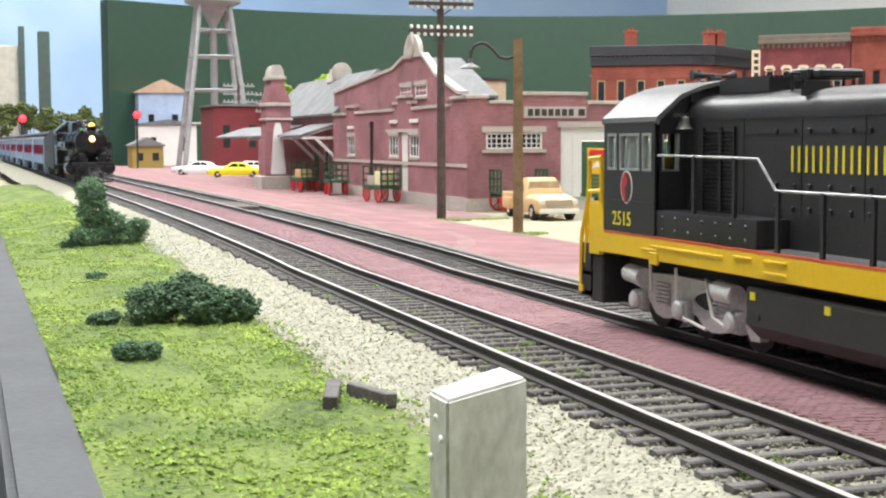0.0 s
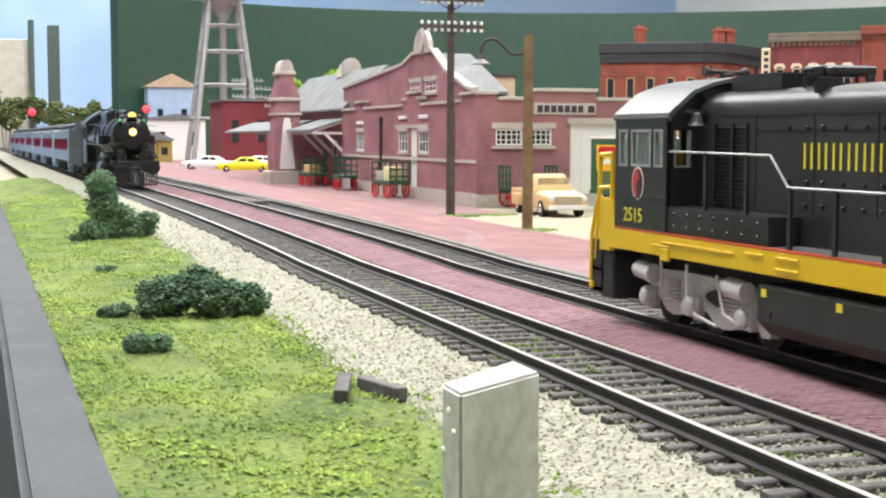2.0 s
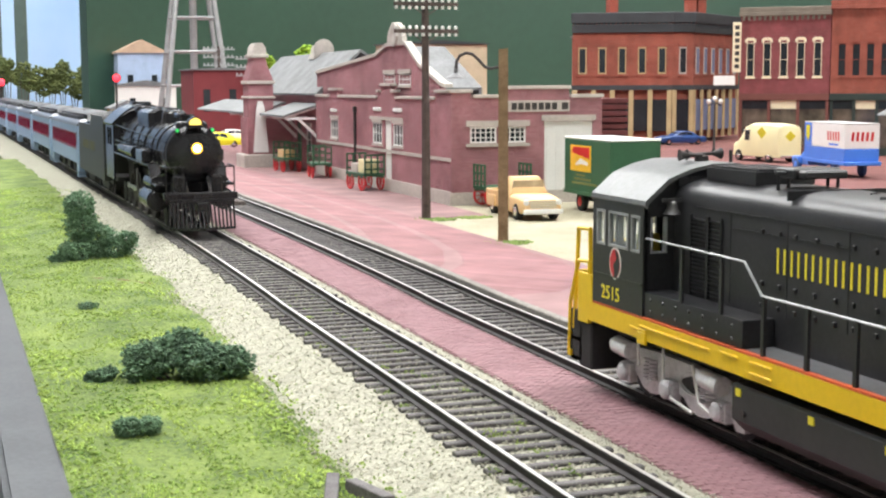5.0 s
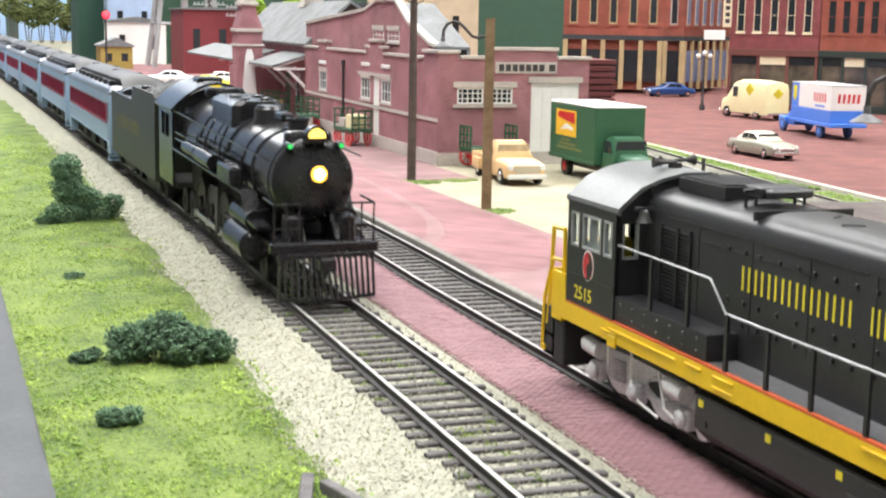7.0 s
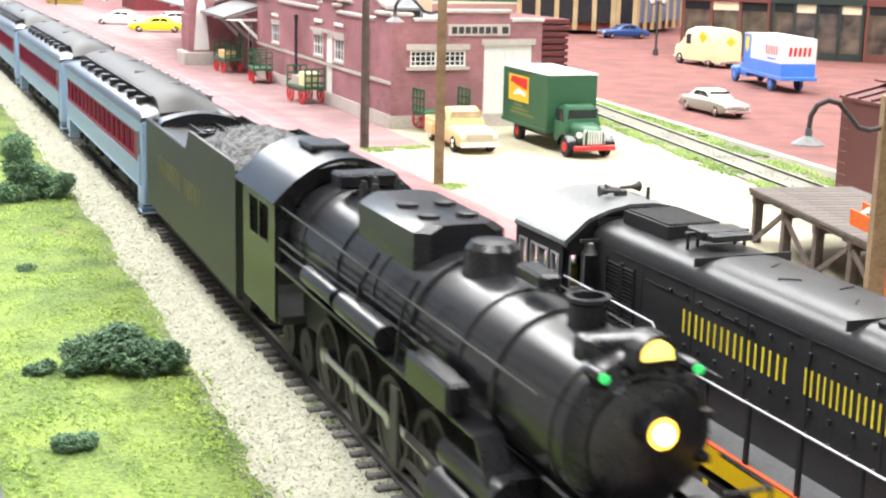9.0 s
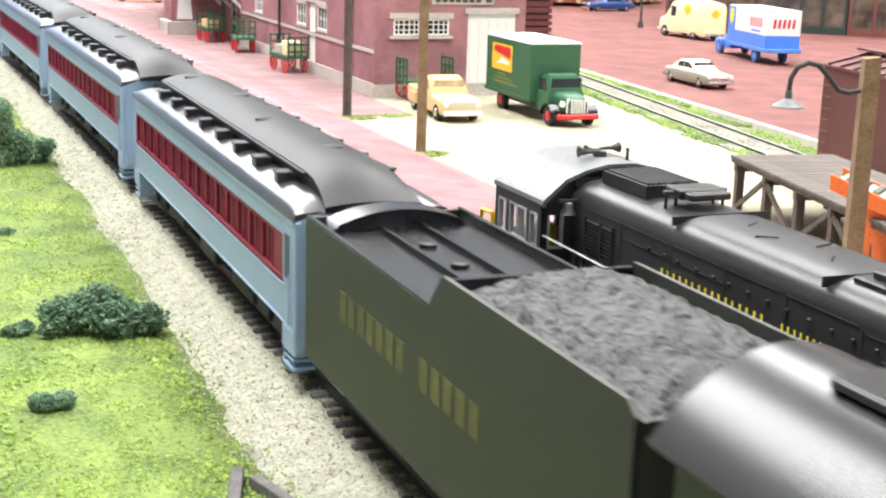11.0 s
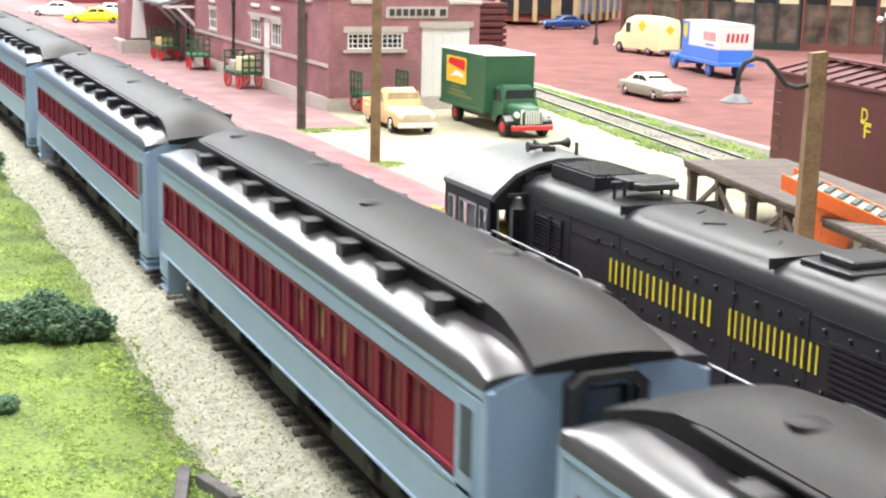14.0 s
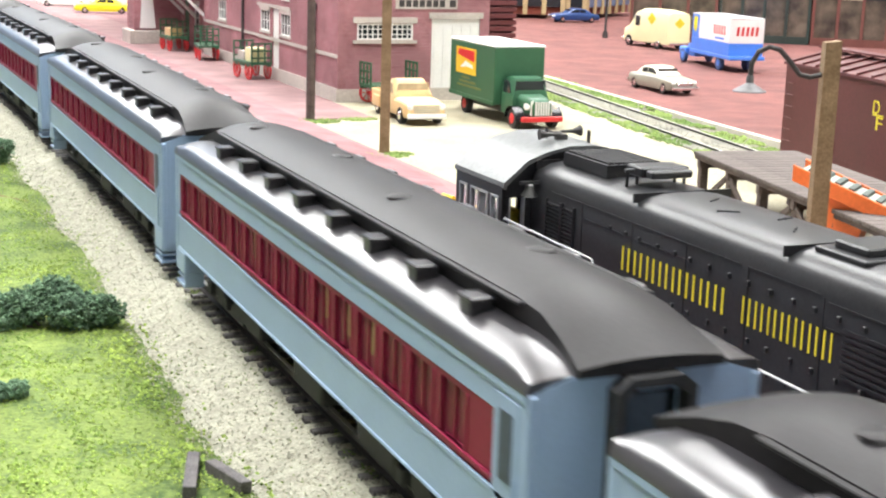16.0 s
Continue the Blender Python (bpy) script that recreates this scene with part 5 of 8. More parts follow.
        for s in (-1, 1):
            # no hole is cut: a dark oval plate stands in for its shade
            b = B()
            pts = [(yc - 7 + 4.2 * math.cos(a) ** 3 * 0.6 + 2.2 * math.cos(a), 8.4 + 1.7 * math.sin(a)) for a in [2 * math.pi * k / 18 for k in range(18)]]
            prism(b, pts, "x", s * 13.75, s * 13.86)
            part("opening_shade_plate", b, DARKU, ob, "dark plate standing in for a shaded opening", smooth=0)
            b = B()
            loft(b, [[(s * 13.9 + s * e, yc - 7 + (4.7 + f) * math.cos(a), 8.4 + (2.0 + f) * math.sin(a)) for a in [2 * math.pi * k / 20 for k in range(20)]] for e, f in ((-0.1, 0.5), (0.35, 0.3), (0.35, 0.0), (-0.1, -0.1))], True, False)
            part("opening_rim", b, SILVER, ob)
        for s in (-1, 1):
            for dy in (-19, 1, 20):
                b = B()
                bx(b, s * 14.2 - 1.0, s * 14.2 + 1.0, yc + dy - 2.2, yc + dy + 2.2, 3.8, 8.0, 0.5, 2)
                lathe(b, [(1.9, 0), (1.9, 0.9), (1.3, 1.4), (0.1, 1.5)], (s * 15.1, yc + dy, 6.0), (s, 0, 0), 14)
                for q in (-1.6, 1.6):
                    for zz in (4.4, 7.5):
                        lathe(b, [(0.4, 0), (0.3, 0.4)], (s * 15.2, yc + dy + q, zz), (s, 0, 0), 6)
                part("journal_box", b, SILVER, ob)
            for dy in (-13, 10):
                for q in (-1.3, 1.3):
                    b = B()
                    for k in range(6):
                        cy(b, (s * 14.2, yc + dy + q, 6.0 + 0.8 * k), (s * 14.2, yc + dy + q, 6.45 + 0.8 * k), 0.9, 1.1, 10)
                    part("coil_spring", b, SILVER, ob)
            for dy in (20, -17):
                b = B()
                cy(b, (s * 15.4, yc + dy - 3.6, 11.0), (s * 15.4, yc + dy + 3.2, 11.4), 1.9, n=14)
                cy(b, (s * 15.4, yc + dy + 3.2, 11.4), (s * 15.4, yc + dy + 5.2, 11.5), 1.0, n=10)
                part("brake_cylinder", b, SILVER, ob)
            for line in ([(s * 15.2, yc + 3, 14), (s * 15.3, yc + 2.6, 8), (s * 15.4, yc - 1, 4.6), (s * 15.2, yc - 9, 3.4)],
                         [(s * 15.2, yc + 14, 14), (s * 15.3, yc + 13.4, 8.6)], [(s * 15.3, yc - 9, 13), (s * 15.4, yc - 12, 6), (s * 15.4, yc - 18, 4.6)]):
                b = B()
                tube(b, line, 0.33, 6)
                part("brake_pipe", b, WHITE, ob, "pale brake pipe")
        for dy in (-19, 1, 20):
            wheelset(ob, yc + dy, 5.8, DARKU)

    truck(238)
    truck(86)
    return d


# ---------------- station ----------------
def pierced(b, put, d0, d1, u0, u1, v0, v1, holes):
    """One connected slab with rectangular openings through it."""
    us = sorted({u0, u1, *[h[0] for h in holes], *[h[1] for h in holes]})
    vs = sorted({v0, v1, *[h[2] for h in holes], *[h[3] for h in holes]})
    vs = [v for v in vs if v0 <= v <= v1]
    grid = {}

    def vert(i, j, k):
        if (i, j, k) not in grid:
            grid[i, j, k] = b.verts.new(put(us[i], vs[j], (d0, d1)[k]))
        return grid[i, j, k]

    def solid(i, j):
        if not (0 <= i < len(us) - 1 and 0 <= j < len(vs) - 1):
            return False
        u, v = (us[i] + us[i + 1]) / 2, (vs[j] + vs[j + 1]) / 2
        return not any(h[0] < u < h[1] and h[2] < v < h[3] for h in holes)

    for i in range(len(us) - 1):
        for j in range(len(vs) - 1):
            if not solid(i, j):
                continue
            for k in (0, 1):
                b.faces.new([vert(i, j, k), vert(i + 1, j, k), vert(i + 1, j + 1, k), vert(i, j + 1, k)])
            for di, dj, p, q in ((-1, 0, (0, 0), (0, 1)), (1, 0, (1, 0), (1, 1)), (0, -1, (0, 0), (1, 0)), (0, 1, (0, 1), (1, 1))):
                if not solid(i + di, j + dj):
                    b.faces.new([vert(i + p[0], j + p[1], 0), vert(i + q[0], j + q[1], 0), vert(i + q[0], j + q[1], 1), vert(i + p[0], j + p[1], 1)])


def wall_x(b, x0, x1, y0, y1, z0, z1, holes):
    """An upright wall along y with rectangular holes (ya, yb, za, zb), sorted by y."""
    pierced(b, lambda u, v, d: (d, u, v), x0, x1, y0, y1, z0, z1, holes)


def wall_y(b, y0, y1, x0, x1, z0, z1, holes):
    pierced(b, lambda u, v, d: (u, d, v), y0, y1, x0, x1, z0, z1, holes)


def sash(parent, axis, at, a0, a1, z0, z1, out, nv=3, nh=2, m=None, gl=None, lintel=True):
    """A framed window in a wall: frame with muntins, sill, lintel and panes. out: the outward sign along the wall's normal."""
    m, gl = m or WHITE, gl or DARKGL

    def q(b, u0, u1, d0, d1, v0, v1):
        d0, d1 = sorted((at + out * d0, at + out * d1))
        if axis == "x":
            bx(b, d0, d1, u0, u1, v0, v1)
        else:
            bx(b, u0, u1, d0, d1, v0, v1)

    b = B()
    t = min(0.9, (a1 - a0) * 0.1)
    q(b, a0, a0 + t, -0.6, 0.2, z0, z1)
    q(b, a1 - t, a1, -0.6, 0.2, z0, z1)
    q(b, a0 + t, a1 - t, -0.6, 0.2, z0, z0 + t)
    q(b, a0 + t, a1 - t, -0.6, 0.2, z1 - t, z1)
    for k in range(1, nv):
        u = a0 + (a1 - a0) * k / nv
        q(b, u - 0.25, u + 0.25, -0.5, 0.1, z0 + t, z1 - t)
    for k in range(1, nh):
        v = z0 + (z1 - z0) * k / nh
        q(b, a0 + t, a1 - t, -0.45, 0.05, v - 0.25, v + 0.25)
    win = part("window", b, m, parent, smooth=0)
    b = B()
    q(b, a0 + t, a1 - t, -0.95, -0.75, z0 + t, z1 - t)
    part("pane", b, gl, win, smooth=0)
    if lintel:
        b = B()
        q(b, a0 - 1.2, a1 + 1.2, -0.2, 0.9, z0 - 1.5, z0 - 0.05)
        q(b, a0 - 1.2, a1 + 1.2, -0.2, 0.8, z1 + 0.05, z1 + 2.6)
        part("stone_trim", b, STONE, win, smooth=0)
    return win


def station():
    s = thing("station_building", 0, 0, GZ, 0, "maroon brick railway station with stone trim and parapets", "station")
    X, Y, XR, YL = 163.0, 735.0, 257.0, 1052.0
    # end wall towards the yard
    b = B()
    wall_y(b, Y, Y + 3, X, XR, 0, 61, [(174.5, 190.5, 35.4, 44.6), (192.5, 208.5, 35.4, 44.6), (220.3, 251, 1, 47.5)])
    prism(b, [(X, 61), (X + 12, 61), (X + 12, 64), (X, 64)], "y", Y, Y + 3)
    prism(b, [(196, 61), (236, 61), (236, 66), (196, 66)], "y", Y, Y + 3)
    part("end_wall", b, SBRICK, s, smooth=0)
    b = B()
    for p, q, zz in ((X - 1, X + 13, 64), (X + 13, 195, 61), (195, 237, 66), (237, XR + 1, 61)):
        b = B()
        bx(b, p, q, Y - 0.8, Y + 4, zz, zz + 2.0, 0.2)
        part("parapet_coping", b, STONE, s)
    for nm, a in (("plinth", (X - 0.8, XR, Y - 0.7, Y - 0.05, 0, 7.5)), ("lintel", (218.5, 252.8, Y - 0.8, Y - 0.05, 47.6, 51)),
                  ("lintel", (172, 211, Y - 0.8, Y - 0.05, 44.8, 48.2)), ("sill", (172, 211, Y - 1.0, Y - 0.05, 33.4, 35.2))):
        b = B()
        bx(b, *a)
        part(nm, b, STONE, s)
    sash(s, "y", Y, 174.5, 190.5, 35.4, 44.6, -1, 5, 3, lintel=False)
    sash(s, "y", Y, 192.5, 208.5, 35.4, 44.6, -1, 5, 3, lintel=False)
    b = B()
    bx(b, 220.3, 251, Y + 0.6, Y + 1.4, 0, 47.5)
    fd = part("freight_door", b, WHITE, s, "white panelled freight door")
    for k in range(5):
        for za, zb in ((3, 20), (23, 44)):
            b = B()
            bx(b, 222 + 5.8 * k, 226 + 5.8 * k, Y + 0.3, Y + 0.55, za, zb)
            part("panel", b, WHITE, fd)
    # name board
    b = B()
    bx(b, 197.5, 236, Y - 0.6, Y - 0.05, 53.0, 59.5, 0.1)
    nb = part("name_board", b, STONE, s, "pale stone name board")
    b = B()
    for k in range(7):
        bx(b, 199.6 + 4.2 * k, 202.8 + 4.2 * k, Y - 0.75, Y - 0.62, 54.2, 58.2)
    bx(b, 231, 235, Y - 0.75, Y - 0.62, 54.2, 58.2)
    part("name_bar", b, RUST, nb, "dark lettering bars", smooth=0)
    # front towards the platform
    b = B()
    holes = [(826, 846, 30, 44), (851, 866, 5, 47), (872, 893, 30, 44), (985, 1006, 30, 44)]
    wall_x(b, X, X + 3, Y + 3, YL, 0, 60, holes)
    prism(b, [(Y + 3, 60), (762, 60), (762, 64), (Y + 3, 64)], "x", X, X + 3)
    prism(b, [(842, 60), (882, 60), (882, 64), (873, 64), (873, 68), (851, 68), (851, 64), (842, 64)], "x", X, X + 3)
    prism(b, [(985, 60), (1010, 60), (1010, 65), (985, 65)], "x", X, X + 3)
    part("front_wall", b, SBRICK, s, smooth=0)
    b = B()
    for p, q, zz in ((Y + 2, 763, 64), (763, 841, 60), (841, 850, 64), (850, 874, 68), (874, 883, 64), (883, 984, 60), (984, 1011, 65), (1011, YL, 60)):
        b = B()
        bx(b, X - 1, X + 3.6, p, q, zz, zz + 1.8, 0.2)
        part("parapet_coping", b, STONE, s)
    for nm, a in (("plinth", (X - 0.9, X - 0.05, Y - 0.6, YL, 0, 8)), ("lintel", (X - 0.7, X - 0.05, 826, 900, 46.0, 48)), ("string_course", (X - 0.6, X - 0.05, Y, YL, 25.0, 27))):
        b = B()
        bx(b, *a)
        part(nm, b, STONE, s)
    for a0, a1 in ((826, 846), (872, 893), (985, 1006)):
        sash(s, "x", X, a0, a1, 30, 44, -1, 3, 2)
    b = B()
    bx(b, X + 0.8, X + 1.5, 851, 866, 4, 47)
    bx(b, X + 0.4, X + 0.75, 853, 864, 8, 24)
    bx(b, X + 0.4, X + 0.75, 853, 864, 27, 44)
    part("door", b, WHITE, s, "white panelled door")
    for y in (775, 935):
        b = B()
        cy(b, (X - 1.2, y, 6), (X - 1.2, y, 50), 1.0, n=8)
        bx(b, X - 2.4, X - 0.1, y - 1.8, y + 1.8, 50, 54, 0.3)
        part("downspout", b, RUST, s, "dark downspout")
    for y, zz in ((836, 52.5), (882, 52.5), (996, 50)):
        b = B()
        bx(b, X - 0.9, X - 0.05, y - 9, y + 9, zz - 0.8, zz + 1.6, 0.3)
        part("stone_panel", b, WHITE, s, "white stone panel")
    # two-storey gable behind
    b = B()
    gx = X + 6
    prism(b, [(768, 60), (1072, 60), (1072, 78), (905, 88), (880, 94), (838, 94), (810, 80), (770, 68)], "x", gx, gx + 3)
    gab = part("gable", b, SBRICK, s, smooth=0)
    b = B()
    for (ya, za), (yb, zb) in zip([(1073, 78), (905, 88), (880, 94), (838, 94), (810, 80), (768, 68)], [(905, 88), (880, 94), (838, 94), (810, 80), (768, 68), (760, 67)]):
        prism(b, [(ya, za), (yb, zb), (yb, zb + 2.2), (ya, za + 2.2)], "x", gx - 1, gx + 4)
    prism(b, [(842, 96)] + [(860 + 17 * math.cos(a), 96 + 13 * math.sin(a)) for a in [math.pi * k / 10 for k in range(11)]][::-1] + [(878, 96)], "x", gx - 0.6, gx + 2.5)
    part("gable_coping", b, STONE, gab)
    b = B()
    lathe(b, [(8, 0), (8, 1), (6.4, 1.4), (4, 1.4), (3, 0.8), (0.1, 0.8)], (gx - 0.7, 860, 101), (-1, 0, 0), 18)
    part("ornament", b, STONE, gab, "round carved ornament")
    for a0, a1 in ((828, 852), (862, 886)):
        sash(gab, "x", gx, a0, a1, 68.5, 76, -1, 3, 2)
    b = B()
    for ya, za, yb, zb in ((1072, 77, 880, 93), (838, 93, 770, 67)):
        prism(b, [(ya, za), (yb, zb), (yb, zb - 1.5), (ya, za - 1.5)], "x", gx + 3, gx + 26)
    bx(b, X + 3, XR - 1, Y + 3, 770, 57, 58.5)
    prism(b, [(770, 58), (1060, 58), (1060, 76), (880, 92), (838, 92), (770, 66)], "x", gx + 24, gx + 26)
    bx(b, gx + 26.2, XR - 3.2, 770.2, YL, 55, 57)
    part("roof", b, GREYROOF, s, "grey slate roof", smooth=0)
    b = B()
    wall_x(b, XR - 3, XR, Y + 3, YL + 250, 0, 56, [])
    part("rear_wall", b, SBRICK, s, smooth=0)
    # passenger wing: slate roof, platform canopy on white trusses, portico tower towards the track
    b = B()
    wall_x(b, X + 4, X + 7, YL, 1330, 0, 62, [(1085, 1100, 14, 36), (1120, 1136, 2, 38), (1190, 1206, 14, 36), (1240, 1262, 14, 36)])
    part("wing_wall", b, SBRICK, s, smooth=0)
    for a0, a1 in ((1085, 1100), (1190, 1206), (1240, 1262)):
        sash(s, "x", X + 4, a0, a1, 14, 36, -1, 1, 2)
    b = B()
    bx(b, X + 4.6, X + 5.6, 1120, 1136, 0, 38)
    part("door", b, GREEN, s, "dark green door")
    b = B()
    prism(b, [(X + 0.5, 61.0), (X + 0.5, 62.6), (200, 97), (240, 72), (240, 70), (200, 94.5), (X + 4, 61.0)], "y", YL + 1, 1340)
    part("wing_roof", b, GREYROOF, s, "grey slate roof of the passenger wing", smooth=0)
    for ya, yb in ((YL + 2, 1143), (1177, 1470)):
        b = B()
        prism(b, [(137, 44.0), (137, 45.6), (X + 3.8, 55), (X + 3.8, 53)], "y", ya, yb)
        part("canopy", b, GREYROOF, s, "grey platform canopy", smooth=0)
    for y in (1056, 1100, 1138, 1190, 1240, 1290):
        b = B()
        prism(b, [(139, 42.0), (X + 3.8, 42.0), (X + 3.8, 44.0), (139, 44.0)], "y", y - 1.2, y + 1.2)
        prism(b, [(139, 44.0), (142, 44.0), (X + 3.8, 51.5), (X + 3.8, 53.5)], "y", y - 1.0, y + 1.0)
        prism(b, [(149, 42.0), (152, 42.0), (X + 3.8, 28), (X + 3.8, 24.5)], "y", y - 1.0, y + 1.0)
        part("canopy_bracket", b, WHITE, s, "white timber canopy truss", smooth=0)
    b = B()
    bx(b, 127, X + 3.5, 1146, 1176, 11.5, 42)
    prism(b, [(129, 42), (150, 42), (150, 74), (146, 84), (144, 92), (134, 92), (132, 84), (129, 74)], "y", 1149, 1173)
    tw = part("portico_tower", b, SBRICK, s, "brick portico tower with stone crest", smooth=0)
    b = B()
    bx(b, 123, X + 3.6, 1143, 1178, 0, 11.3, 0.6)
    part("stone_plinth", b, STONE, tw)
    b = B()
    bx(b, 131.5, 146.5, 1147.5, 1174.5, 92, 95, 0.5)
    prism(b, [(133, 95), (145, 95), (144, 101), (141.5, 104.5), (136.5, 104.5), (134, 101)], "y", 1149, 1173)
    part("stone_crest", b, STONE, tw)
    b = B()
    prism(b, [(131.5, 13), (144.5, 13), (141.5, 50), (140, 56), (136, 56), (134.5, 50)], "y", 1144.6, 1145.9)
    part("white_panel", b, WHITE, tw, "tapered white stone panel")
    for za, zb in ((70, 73), (58, 60)):
        b = B()
        bx(b, 127.5, 151.5, 1147.6, 1174.4, za, zb, 0.4)
        part("stone_band", b, STONE, tw)
    b = B()
    prism(b, [(X + 30, 92), (X + 48, 92), (X + 44, 104), (X + 34, 104)], "y", 1180, 1200)
    lathe(b, [(9, 0), (9, 2), (6, 2.4)], (X + 39, 1180, 100), (0, -1, 0), 16)
    part("dormer", b, STONE, s, "stone ornamented dormer")


station()


# ---------------- town ----------------
def hood_mould(parent, axis_m, u, z, w, m):
    b = B()
    prism(b, [(u - w, z), (u - w, z + 3.5), (u - w * 0.6, z + 6), (u + w * 0.6, z + 6), (u + w, z + 3.5), (u + w, z), (u + w * 0.6, z), (u + w * 0.5, z + 2.4), (u - w * 0.5, z + 2.4), (u - w * 0.6, z)], "y", -1.4, -0.05)
    part("window_hood", b, m, parent, smooth=0)


def shop(name, x, y, rz, width, height, depth, wallm, label, wins, win_z, arched, trim, cornice, shopcol, floor_h):
    """A town building whose front lies along its own x axis, facing -y."""
    t = thing(name, x, y, -8, rz, label, "building", "town buildings")
    t.scale = (0.78, 0.78, 0.885)
    b = B()
    half = 5.2
    holes = [(u - half, u + half, z0, z1) for z0, z1 in win_z[:1] for u in wins]
    ztop = height
    wall_y(b, 0, 4, 0, width, floor_h, ztop, sorted(holes))
    bx(b, 0, 4, 4, depth, 0, ztop)
    bx(b, width - 4, width, 4, depth, 0, ztop)
    bx(b, 4, width - 4, depth - 4, depth, 0, ztop)
    part("wall", b, wallm, t, smooth=0)
    b = B()
    bx(b, 4, width - 4, 4, depth - 4, ztop - 7, ztop - 5)
    part("roof", b, GREYROOF, t, smooth=0)
    for z0, z1 in win_z[:1]:
        for u in wins:
            w = sash(t, "y", 0, u - half, u + half, z0, z1, -1, 1, 2, m=trim, lintel=False)
            b = B()
            bx(b, u - half - 1.4, u + half + 1.4, -1.3, -0.05, z0 - 2.2, z0 - 0.05)
            part("sill", b, trim, w, smooth=0)
            if arched:
                b = B()
                pts = [(u + (half + 1.6) * math.cos(a), z1 - 1 + 5.0 * math.sin(a)) for a in [math.pi * k / 10 for k in range(11)]]
                pts += [(u + (half - 0.2) * math.cos(a), z1 - 1 + 2.8 * math.sin(a)) for a in [math.pi * k / 10 for k in range(11)]][::-1]
                prism(b, pts, "y", -1.0, -0.05)
                part("window_arch", b, wallm, w, smooth=0)
            else:
                hood_mould(w, None, u, z1, half + 2, trim)
    b = B()
    bx(b, -1.5, width + 1.5, -3.5, 3, ztop - 9, ztop - 4, 0.5)
    bx(b, -1, width + 1, -2.2, 3, ztop - 4, ztop + 1.5, 0.5)
    for k in range(int(width / 7)):
        bx(b, 3 + 7 * k, 6 + 7 * k, -2.8, -0.05, ztop - 14, ztop - 9)
    part("cornice", b, cornice, t)
    # shop front: posts, fascia, glazing, bulkhead
    b = B()
    n = max(3, int(width / 30))
    for k in range(n + 1):
        u = 2 + (width - 4) * k / n
        bx(b, u - 2, u + 2, -1.5, 3, 0, floor_h - 8, 0.3)
    bx(b, -0.5, width + 0.5, -2.5, 3, floor_h - 8, floor_h, 0.4)
    part("shop_frame", b, shopcol, t)
    for k in range(n):
        u0, u1 = 4 + (width - 4) * k / n, (width - 4) * (k + 1) / n
        b = B()
        bx(b, u0, u1, 0.5, 2.5, 0.02, 9)
        part("bulkhead", b, shopcol, t, smooth=0)
        b = B()
        bx(b, u0, u1, 1, 1.6, 9.1, floor_h - 18)
        part("shop_window", b, SHOPGL, t, smooth=0)
        b = B()
        bx(b, u0, u1, 0.4, 1.8, floor_h - 18, floor_h - 8.1)
        part("transom", b, CREAM if k % 2 else DARKGL, t, smooth=0)
    return t


